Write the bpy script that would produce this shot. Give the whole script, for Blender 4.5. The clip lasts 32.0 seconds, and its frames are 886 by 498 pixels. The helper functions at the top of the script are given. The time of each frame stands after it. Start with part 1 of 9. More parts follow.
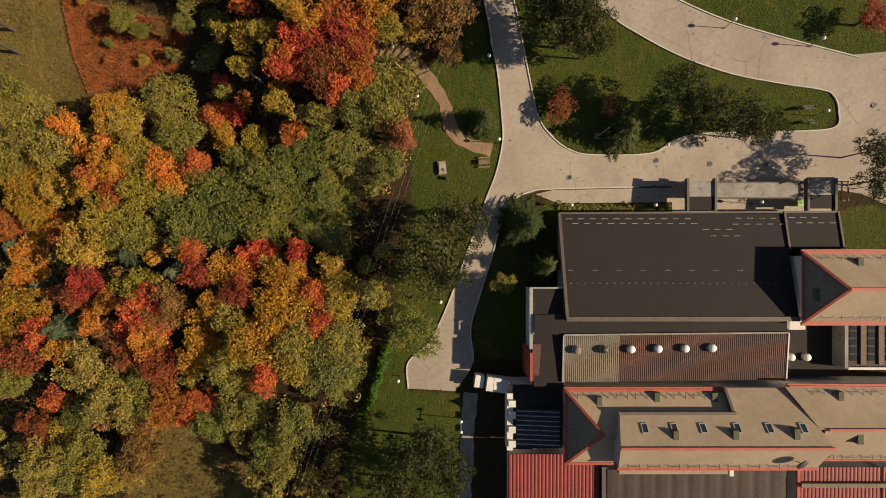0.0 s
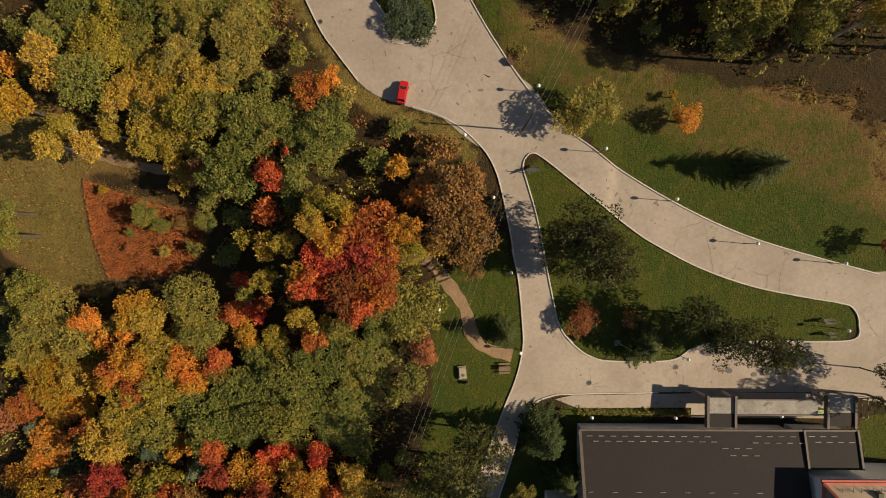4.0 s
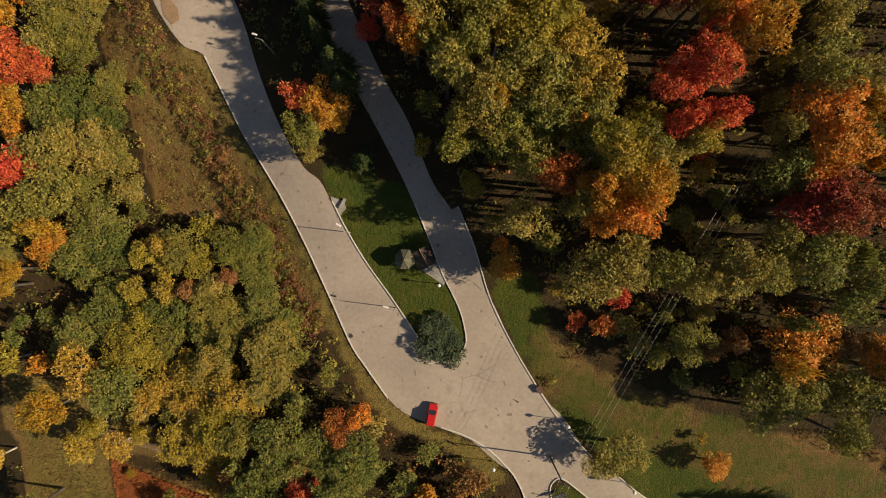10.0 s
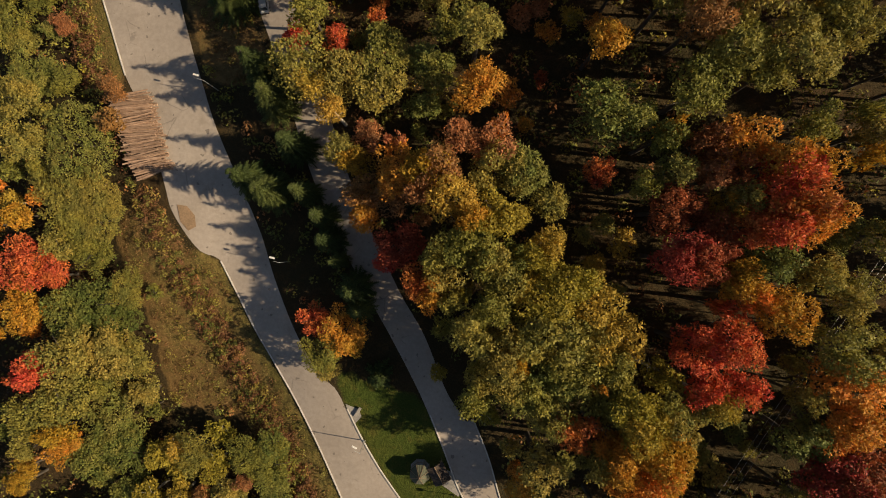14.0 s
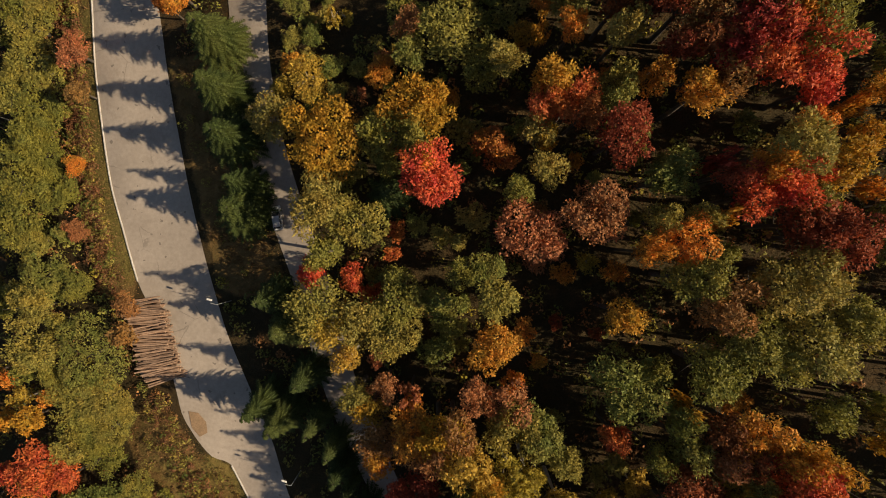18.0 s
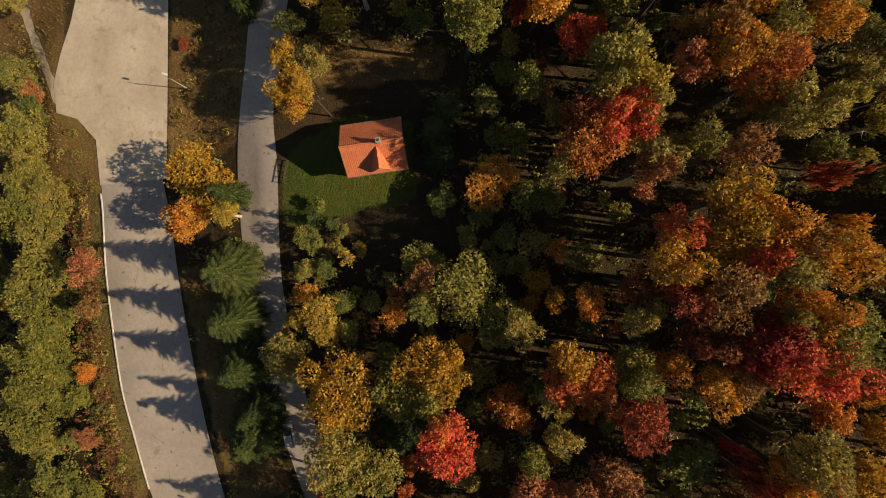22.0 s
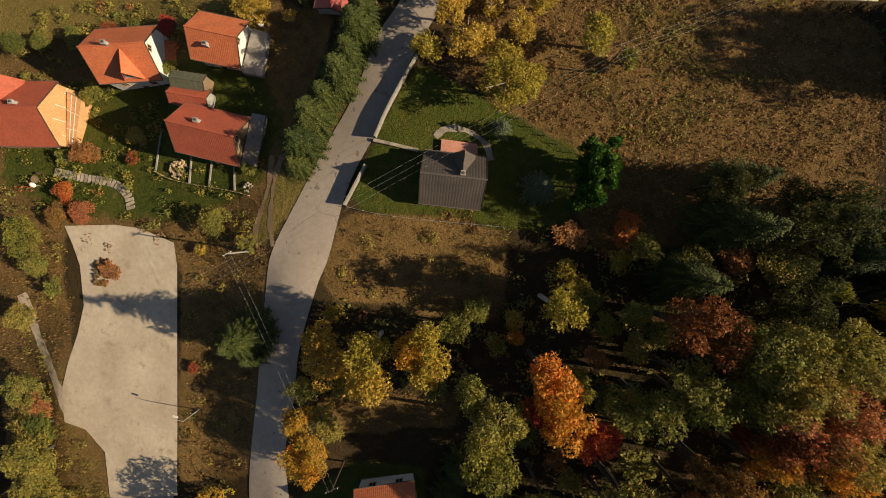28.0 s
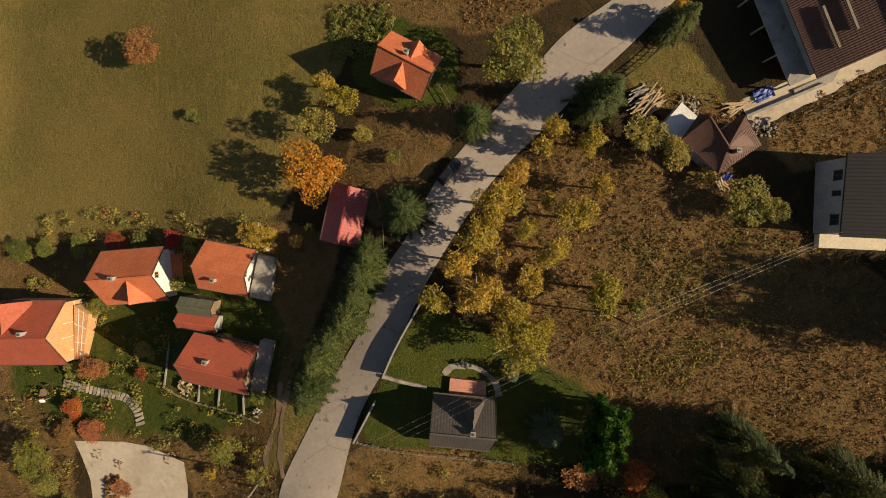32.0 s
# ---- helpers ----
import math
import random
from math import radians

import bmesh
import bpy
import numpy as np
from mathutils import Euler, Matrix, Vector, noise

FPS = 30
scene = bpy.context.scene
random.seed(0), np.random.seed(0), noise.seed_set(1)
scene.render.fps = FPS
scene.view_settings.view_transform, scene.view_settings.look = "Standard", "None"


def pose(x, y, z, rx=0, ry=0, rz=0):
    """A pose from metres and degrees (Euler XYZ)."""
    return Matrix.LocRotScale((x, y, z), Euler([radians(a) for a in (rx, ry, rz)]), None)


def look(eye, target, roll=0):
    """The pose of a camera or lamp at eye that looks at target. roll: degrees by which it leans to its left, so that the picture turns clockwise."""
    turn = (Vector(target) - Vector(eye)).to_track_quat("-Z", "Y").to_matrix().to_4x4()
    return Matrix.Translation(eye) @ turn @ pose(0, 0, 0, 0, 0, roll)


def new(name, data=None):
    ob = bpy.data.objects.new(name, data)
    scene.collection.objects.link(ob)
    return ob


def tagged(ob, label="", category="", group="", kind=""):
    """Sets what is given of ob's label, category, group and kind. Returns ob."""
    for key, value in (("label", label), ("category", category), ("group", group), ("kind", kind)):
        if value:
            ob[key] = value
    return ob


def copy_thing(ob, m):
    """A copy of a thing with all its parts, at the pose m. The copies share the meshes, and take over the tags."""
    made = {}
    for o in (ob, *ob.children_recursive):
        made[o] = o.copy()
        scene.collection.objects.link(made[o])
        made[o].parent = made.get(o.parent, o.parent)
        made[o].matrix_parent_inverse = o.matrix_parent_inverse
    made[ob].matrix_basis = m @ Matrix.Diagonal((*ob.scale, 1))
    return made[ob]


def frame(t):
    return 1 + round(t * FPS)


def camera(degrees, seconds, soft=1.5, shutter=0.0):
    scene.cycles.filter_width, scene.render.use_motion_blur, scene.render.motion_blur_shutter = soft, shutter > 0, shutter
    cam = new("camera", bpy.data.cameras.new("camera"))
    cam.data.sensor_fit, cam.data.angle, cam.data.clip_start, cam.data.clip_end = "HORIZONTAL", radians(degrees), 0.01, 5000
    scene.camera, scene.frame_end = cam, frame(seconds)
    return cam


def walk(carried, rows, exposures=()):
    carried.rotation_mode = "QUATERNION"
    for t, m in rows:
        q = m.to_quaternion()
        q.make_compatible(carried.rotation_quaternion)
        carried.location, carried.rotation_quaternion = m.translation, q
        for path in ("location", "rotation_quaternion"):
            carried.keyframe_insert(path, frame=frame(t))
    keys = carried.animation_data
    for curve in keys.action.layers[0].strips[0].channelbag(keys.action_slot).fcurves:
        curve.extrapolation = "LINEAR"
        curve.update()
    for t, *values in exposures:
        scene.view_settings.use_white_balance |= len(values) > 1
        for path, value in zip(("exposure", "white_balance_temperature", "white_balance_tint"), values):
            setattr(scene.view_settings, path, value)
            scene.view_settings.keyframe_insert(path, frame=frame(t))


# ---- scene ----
cam = camera(88.9, 32.0, soft=1.0)
METRES, EYE, TILT, LEAN, TURN = 300.0, 80.0, -90.0, 0.0, 0.0
ROWS = [
    (0.0, 0.0, 0.0, 0.0, 0.0, 0.0, -0.0),
    (0.5, -0.0014, -0.0002, 0.0151, 0.01, -0.02, -0.02),
    (1.0, -0.0031, -0.0002, 0.0313, 0.01, -0.04, -0.05),
    (1.5, -0.0045, -0.0004, 0.0461, 0.03, -0.03, -0.09),
    (2.0, -0.0061, -0.0007, 0.0625, 0.05, -0.13, -0.11),
    (2.5, -0.0075, -0.0006, 0.0775, 0.09, -0.2, -0.17),
    (3.0, -0.0092, -0.0007, 0.0939, 0.09, -0.26, -0.24),
    (3.5, -0.0107, -0.0007, 0.1087, 0.09, -0.28, -0.33),
    (5.5, -0.0167, -0.0008, 0.1713, 0.14, -0.5, -0.59),
    (6.0, -0.0181, -0.001, 0.1875, 0.17, -0.53, -0.7),
    (6.5, -0.0196, -0.001, 0.202, 0.22, -0.5, -0.79),
    (7.0, -0.0211, -0.0007, 0.2178, 0.28, -0.5, -0.87),
    (7.5, -0.0226, -0.0007, 0.2326, 0.32, -0.52, -0.96),
    (8.0, -0.0243, -0.0007, 0.2487, 0.35, -0.59, -1.04),
    (8.5, -0.0258, -0.0006, 0.2635, 0.39, -0.65, -1.12),
    (9.0, -0.0274, -0.0007, 0.2796, 0.42, -0.66, -1.28),
    (9.5, -0.029, -0.0007, 0.2944, 0.4, -0.67, -1.36),
    (10.0, -0.0306, -0.0007, 0.3106, 0.41, -0.71, -1.49),
    (10.5, -0.0319, -0.0007, 0.3259, 0.44, -0.83, -1.55),
    (11.0, -0.0337, -0.0007, 0.3419, 0.44, -0.81, -1.61),
    (11.5, -0.0353, -0.0006, 0.357, 0.45, -0.85, -1.66),
    (12.0, -0.0368, -0.0005, 0.3731, 0.48, -0.86, -1.74),
    (12.5, -0.0381, -0.0003, 0.3877, 0.51, -0.86, -1.8),
    (13.0, -0.0395, -0.0001, 0.4039, 0.51, -0.93, -1.83),
    (13.5, -0.0411, 0.0001, 0.4185, 0.52, -0.88, -1.91),
    (14.0, -0.0428, 0.0004, 0.4346, 0.53, -0.92, -1.93),
    (14.5, -0.0442, 0.0009, 0.4494, 0.57, -0.95, -1.98),
    (16.5, -0.0502, 0.0018, 0.5116, 0.52, -0.96, -2.29),
    (17.0, -0.052, 0.0018, 0.5274, 0.49, -0.92, -2.36),
    (17.5, -0.0535, 0.002, 0.5422, 0.48, -0.95, -2.41),
    (18.0, -0.0551, 0.0023, 0.5584, 0.46, -1.03, -2.44),
    (18.5, -0.0567, 0.0026, 0.5733, 0.43, -1.08, -2.47),
    (19.0, -0.0584, 0.0028, 0.5896, 0.4, -1.14, -2.5),
    (19.5, -0.0599, 0.003, 0.6045, 0.39, -1.18, -2.54),
    (20.0, -0.0616, 0.0032, 0.6206, 0.37, -1.18, -2.56),
    (20.5, -0.0632, 0.0036, 0.6355, 0.35, -1.21, -2.58),
    (21.0, -0.0651, 0.0039, 0.6518, 0.29, -1.29, -2.6),
    (21.5, -0.0667, 0.0044, 0.6668, 0.28, -1.34, -2.57),
    (22.0, -0.0683, 0.0046, 0.6828, 0.28, -1.35, -2.61),
    (22.5, -0.0698, 0.0049, 0.6976, 0.26, -1.4, -2.67),
    (23.0, -0.0714, 0.0055, 0.7136, 0.21, -1.44, -2.66),
    (23.5, -0.0727, 0.0062, 0.7286, 0.17, -1.53, -2.64),
    (24.0, -0.0744, 0.0067, 0.7448, 0.09, -1.6, -2.63),
    (24.5, -0.076, 0.007, 0.7601, 0.02, -1.71, -2.62),
    (25.0, -0.0776, 0.0074, 0.7761, -0.04, -1.73, -2.64),
    (25.5, -0.0791, 0.0077, 0.791, -0.1, -1.74, -2.64),
    (27.5, -0.0844, 0.0093, 0.8536, -0.25, -2.02, -2.57),
    (28.0, -0.0857, 0.01, 0.8699, -0.3, -2.12, -2.5),
    (28.5, -0.087, 0.0108, 0.8851, -0.29, -2.21, -2.4),
    (29.0, -0.0886, 0.0116, 0.9013, -0.31, -2.2, -2.14),
    (29.5, -0.0902, 0.0124, 0.9165, -0.34, -2.29, -1.97),
    (30.0, -0.0912, 0.013, 0.933, -0.33, -2.36, -1.84),
    (30.5, -0.0921, 0.0136, 0.9481, -0.33, -2.4, -1.76),
    (31.0, -0.093, 0.0142, 0.9646, -0.33, -2.48, -1.71),
    (31.5, -0.0939, 0.0145, 0.9798, -0.35, -2.52, -1.65),
    (32.0, -0.0947, 0.0145, 0.9952, -0.34, -2.56, -1.74),
]
walk(cam, [(t, pose(0, 0, EYE, TILT, LEAN, TURN) @ pose(METRES * x, METRES * y, METRES * z, 90 + pitch, roll, yaw)) for t, x, y, z, yaw, pitch, roll in ROWS],
     [(0.0, 0.32, 7600, 10), (32.0, 0.32, 7600, 10)])

# ---- light ----
world = bpy.data.worlds.new("sky")
scene.world = world
world.use_nodes = True
SUN_AZ, SUN_EL = radians(95.0), radians(30.0)
sky = world.node_tree.nodes.new("ShaderNodeTexSky")
sky.sky_type, sky.sun_disc = "NISHITA", False
sky.sun_elevation, sky.sun_rotation = SUN_EL, SUN_AZ
sky.air_density, sky.dust_density = 0.75, 0.4
background = world.node_tree.nodes["Background"]
background.inputs["Strength"].default_value = 0.06
world.node_tree.links.new(sky.outputs["Color"], background.inputs["Color"])
sun_data = bpy.data.lights.new("sun", "SUN")
sun_data.energy, sun_data.angle, sun_data.color = 5.0, radians(0.6), (1.0, 0.88, 0.70)
sun = new("sun", sun_data)
sun.matrix_world = look((math.sin(SUN_AZ) * 200, math.cos(SUN_AZ) * 200, math.tan(SUN_EL) * 200), (0, 0, 0))

# ---- materials ----


def node_material(name):
    m = bpy.data.materials.new(name)
    m.use_nodes = True
    nt = m.node_tree
    return m, nt, nt.nodes["Principled BSDF"], nt.links.new


def noise_node(nt, link, scale, detail=4.0, vector=None, rough=0.55):
    n = nt.nodes.new("ShaderNodeTexNoise")
    n.inputs["Scale"].default_value, n.inputs["Detail"].default_value, n.inputs["Roughness"].default_value = scale, detail, rough
    if vector:
        link(vector, n.inputs["Vector"])
    return n


def ramp(nt, link, value, lo, hi, a=(0, 0, 0, 1), b=(1, 1, 1, 1)):
    r = nt.nodes.new("ShaderNodeValToRGB")
    r.color_ramp.elements[0].position, r.color_ramp.elements[1].position = lo, hi
    r.color_ramp.elements[0].color, r.color_ramp.elements[1].color = a, b
    link(value, r.inputs["Fac"])
    return r.outputs["Color"]


def mix(nt, link, fac, a, b, mode="MIX"):
    n = nt.nodes.new("ShaderNodeMix")
    n.data_type, n.blend_type = "RGBA", mode
    for value, slot in ((fac, 0), (a, 6), (b, 7)):
        if isinstance(value, (int, float)):
            n.inputs[slot].default_value = value
        elif isinstance(value, tuple):
            n.inputs[slot].default_value = (*value[:3], 1)
        else:
            link(value, n.inputs[slot])
    return n.outputs[2]


def surface(name, c1, c2, big=0.25, fine=4.0, rough=0.8, bump=0.3, stain=None, metal=0.0, object_space=False, per_piece=0.0, grit=0.55, cracks=0.0):
    """Two-scale varied surface: c1 to c2 in broad patches, with a fine grain and, if given, stains."""
    m, nt, bsdf, link = node_material(name)
    if object_space:
        pos = nt.nodes.new("ShaderNodeTexCoord").outputs["Object"]
    else:
        pos = nt.nodes.new("ShaderNodeNewGeometry").outputs["Position"]
    broad = noise_node(nt, link, big, 5, pos)
    grain = noise_node(nt, link, fine, 5, pos, 0.65)
    col = mix(nt, link, ramp(nt, link, broad.outputs["Fac"], 0.35, 0.65), c1, c2)
    col = mix(nt, link, grit, col, ramp(nt, link, grain.outputs["Fac"], 0.25, 0.75, (0.45, 0.45, 0.45, 1), (1.45, 1.45, 1.45, 1)), "MULTIPLY")
    if stain:
        spot = noise_node(nt, link, big * 2.7, 6, pos, 0.7)
        col = mix(nt, link, ramp(nt, link, spot.outputs["Fac"], 0.56, 0.70), col, stain)
    if cracks:
        bend = mix(nt, link, 0.9, pos, noise_node(nt, link, 0.35, 4, pos, 0.7).outputs["Color"], "ADD")
        cell = nt.nodes.new("ShaderNodeTexVoronoi")
        cell.feature = "DISTANCE_TO_EDGE"
        cell.inputs["Scale"].default_value = 0.13
        link(bend, cell.inputs["Vector"])
        worn = noise_node(nt, link, 0.12, 3, pos)
        line = mix(nt, link, ramp(nt, link, worn.outputs["Fac"], 0.40, 0.47), ramp(nt, link, cell.outputs["Distance"], 0.004, 0.012, (1 - cracks,) * 3 + (1,), (1, 1, 1, 1)), (1.0, 1.0, 1.0))
        col = mix(nt, link, 1.0, col, line, "MULTIPLY")
        tar = noise_node(nt, link, 0.9, 2, pos, 0.4)
        col = mix(nt, link, ramp(nt, link, tar.outputs["Fac"], 0.70, 0.72), col, tuple(0.62 * c for c in c1))
    if per_piece:
        info = nt.nodes.new("ShaderNodeObjectInfo")
        col = mix(nt, link, per_piece, col, ramp(nt, link, info.outputs["Random"], 0.0, 1.0, (0.5, 0.5, 0.5, 1), (1.5, 1.5, 1.5, 1)), "MULTIPLY")
    link(col, bsdf.inputs["Base Color"])
    bsdf.inputs["Roughness"].default_value, bsdf.inputs["Metallic"].default_value = rough, metal
    if bump:
        b = nt.nodes.new("ShaderNodeBump")
        b.inputs["Strength"].default_value, b.inputs["Distance"].default_value = bump, 0.05
        link(grain.outputs["Fac"], b.inputs["Height"])
        link(b.outputs["Normal"], bsdf.inputs["Normal"])
    return m


def leaf_material(name, c1, c2, dark=0.45):
    """Foliage: every leaf clump its own shade between c1 and c2, every tree slightly off the others."""
    m, nt, bsdf, link = node_material(name)
    geo, info = nt.nodes.new("ShaderNodeNewGeometry"), nt.nodes.new("ShaderNodeObjectInfo")
    patch = noise_node(nt, link, 0.45, 3, geo.outputs["Position"])
    col = mix(nt, link, ramp(nt, link, patch.outputs["Fac"], 0.36, 0.64), c1, c2)
    col = mix(nt, link, 0.75, col, ramp(nt, link, geo.outputs["Random Per Island"], 0.0, 1.0, (dark, dark, dark, 1), (1.5, 1.5, 1.5, 1)), "MULTIPLY")
    hsv = nt.nodes.new("ShaderNodeHueSaturation")
    shift = nt.nodes.new("ShaderNodeMapRange")
    shift.inputs["To Min"].default_value, shift.inputs["To Max"].default_value = 0.480, 0.520
    link(info.outputs["Random"], shift.inputs["Value"])
    link(shift.outputs["Result"], hsv.inputs["Hue"])
    value = nt.nodes.new("ShaderNodeMapRange")
    value.inputs["To Min"].default_value, value.inputs["To Max"].default_value = 1.25, 0.75
    link(info.outputs["Random"], value.inputs["Value"])
    link(value.outputs["Result"], hsv.inputs["Value"])
    link(col, hsv.inputs["Color"])
    link(hsv.outputs["Color"], bsdf.inputs["Base Color"])
    bsdf.inputs["Roughness"].default_value = 0.7
    bsdf.inputs["Specular IOR Level"].default_value = 0.25
    clear = nt.nodes.new("ShaderNodeBsdfTranslucent")
    link(hsv.outputs["Color"], clear.inputs["Color"])
    both = nt.nodes.new("ShaderNodeMixShader")
    both.inputs["Fac"].default_value = 0.30
    link(bsdf.outputs["BSDF"], both.inputs[1])
    link(clear.outputs["BSDF"], both.inputs[2])
    link(both.outputs["Shader"], nt.nodes["Material Output"].inputs["Surface"])
    return m


LEAF = {
    "g": leaf_material("leaves_green", (0.152, 0.178, 0.042), (0.250, 0.232, 0.053)),
    "o": leaf_material("leaves_olive", (0.224, 0.212, 0.052), (0.335, 0.268, 0.056)),
    "y": leaf_material("leaves_yellow", (0.365, 0.272, 0.044), (0.445, 0.308, 0.050)),
    "a": leaf_material("leaves_amber", (0.585, 0.246, 0.035), (0.475, 0.266, 0.040)),
    "r": leaf_material("leaves_orange_red", (0.590, 0.185, 0.046), (0.470, 0.098, 0.040)),
    "m": leaf_material("leaves_crimson", (0.350, 0.080, 0.034), (0.280, 0.072, 0.032)),
    "b": leaf_material("leaves_rust", (0.420, 0.180, 0.062), (0.300, 0.150, 0.060)),
    "C": leaf_material("needles_spruce", (0.052, 0.074, 0.019), (0.084, 0.102, 0.026)),
    "B": leaf_material("needles_silver", (0.088, 0.122, 0.066), (0.118, 0.142, 0.074)),
    "P": leaf_material("needles_pine", (0.050, 0.062, 0.019), (0.088, 0.088, 0.026)),
    "T": leaf_material("thuja_green", (0.054, 0.126, 0.014), (0.090, 0.168, 0.022)),
}
BARK = surface("bark", (0.085, 0.068, 0.052), (0.05, 0.04, 0.03), 0.8, 9.0, 0.9, 0.5)
PALE_BARK = surface("pale_bark", (0.55, 0.50, 0.44), (0.32, 0.28, 0.23), 0.9, 6.0, 0.8, 0.3)
ASPHALT = surface("pale_asphalt", (0.345, 0.285, 0.233), (0.42, 0.35, 0.29), 0.10, 1.6, 0.9, 0.10, stain=(0.31, 0.255, 0.206), grit=0.24, cracks=0.28)
GRAVEL = surface("sandy_gravel", (0.60, 0.50, 0.375), (0.47, 0.375, 0.270), 0.13, 1.3, 0.95, 0.3, stain=(0.36, 0.27, 0.185), grit=0.28)
KERB = surface("kerb_concrete", (0.60, 0.56, 0.50), (0.48, 0.44, 0.39), 0.4, 5.0, 0.85, 0.2)
DIRT = surface("path_dirt", (0.34, 0.215, 0.125), (0.25, 0.165, 0.095), 0.4, 3.0, 0.95, 0.4)
CONCRETE = surface("old_concrete", (0.36, 0.33, 0.29), (0.24, 0.22, 0.195), 0.3, 3.5, 0.9, 0.3, stain=(0.14, 0.125, 0.11))
WHITE = surface("white_plaster", (0.78, 0.75, 0.70), (0.68, 0.65, 0.60), 0.4, 5.0, 0.85, 0.1)

# ---- the ground: one sheet over a slope that falls to the west ----
STATIONS = np.array([-110.0, -80, -65, -50, -35, -15, 10, 40, 80, 120])
profiles = {}


def profile(y, *z):
    profiles[float(y)] = np.array(z, float)


profile(-50, -12, -11, -9.5, -7.5, -5, -2.2, -1.6, -1.4, -1, 0)
profile(15, -13, -10.5, -9, -7.8, -6.3, -2.0, -0.6, -0.6, 0.6, 3)
profile(65, -7.5, -6.5, -5.5, -3.5, -0.5, 1.5, 2.9, 5.5, 9, 13)
profile(98, -8, -6.5, -5.5, -3.6, -0.4, 1, 2.5, 6, 10, 14)
profile(130, -10, -4.5, -0.8, -0.2, 1.5, 3.5, 5.5, 9, 13, 16)
profile(155, -12, -1.5, 0, 1.2, 3.5, 6, 7.5, 11, 14, 17)
profile(185, -13, -2, -0.4, 1.8, 4.5, 7, 9, 12, 15, 18)
profile(220, -11, -1.2, -0.3, 5, 5.9, 7, 9, 12, 15, 18)
profile(255, -5, -1.6, 0.2, 4.9, 5.3, 6, 8, 11, 14, 17)
profile(285, -9, -6, -2, 0.6, 5, 6, 8, 11, 14, 16)
profile(320, -12, -6.5, -3, -1.2, 2, 4.5, 7, 9, 12, 14)
profile(370, -15, -9, -5, -2, 1, 4, 6, 8, 11, 13)


def hermite(xs, v, x):
    """Smooth curve through the values v (last axis) at xs, read at the places x."""
    d = np.diff(v) / np.diff(xs)
    m = np.concatenate([d[..., :1], np.where(d[..., 1:] * d[..., :-1] > 0, (d[..., 1:] + d[..., :-1]) / 2, 0), d[..., -1:]], -1)
    x = np.clip(x, xs[0], xs[-1])
    i = np.clip(np.searchsorted(xs, x, side="right") - 1, 0, len(xs) - 2)
    h = xs[i + 1] - xs[i]
    t = (x - xs[i]) / h
    return ((2 * t**3 - 3 * t * t + 1) * v[..., i] + (t**3 - 2 * t * t + t) * h * m[..., i]
            + (3 * t * t - 2 * t**3) * v[..., i + 1] + (t**3 - t * t) * h * m[..., i + 1])


STEP = 1.6
gx, gy = np.arange(-160, 161, STEP), np.arange(-110, 421, STEP)
rows_y = np.array(sorted(profiles))
HEIGHT = hermite(rows_y, np.stack([hermite(STATIONS, profiles[y], gx) for y in rows_y], -1), gy).T  # [y, x]
# the even shelf of the parking area
shelf_x, shelf_y = np.meshgrid(gx, gy)
shelf = np.clip(1 - np.hypot(np.maximum(np.abs(shelf_x + 80.5) - 11, 0), np.maximum(np.abs(shelf_y - 237) - 21, 0)) / 7, 0, 1)
shelf = shelf * shelf * (3 - 2 * shelf)
HEIGHT = HEIGHT * (1 - shelf) + (0.12 * (shelf_x + 72) - 0.6) * shelf


def ground(x, y):
    u, v = (min(max(x, -159.9), 159.9) + 160) / STEP, (min(max(y, -109.9), 419.9) + 110) / STEP
    i, j = int(u), int(v)
    u, v = u - i, v - j
    return float((HEIGHT[j, i] * (1 - u) + HEIGHT[j, i + 1] * u) * (1 - v) + (HEIGHT[j + 1, i] * (1 - u) + HEIGHT[j + 1, i + 1] * u) * v)


def link_mesh(name, bm, material, parent=None, label=""):
    me = bpy.data.meshes.new(name)
    bm.normal_update()
    bm.to_mesh(me)
    bm.free()
    for m in (material if isinstance(material, (list, tuple)) else [material]):
        me.materials.append(m)
    ob = new(name, me)
    if parent:
        ob.parent = parent
    return tagged(ob, label) if label else ob


def part(name, bm, material, parent, label=""):
    return link_mesh(name, bm, material, parent, label)


def inside(poly, x, y):
    """Which of the places (x, y) lie in the polygon."""
    hit = np.zeros(np.shape(x), bool)
    for (x0, y0), (x1, y1) in zip(poly, poly[1:] + poly[:1]):
        if y0 != y1:
            hit ^= ((y0 > y) != (y1 > y)) & (x < (x1 - x0) * (y - y0) / (y1 - y0) + x0)
    return hit


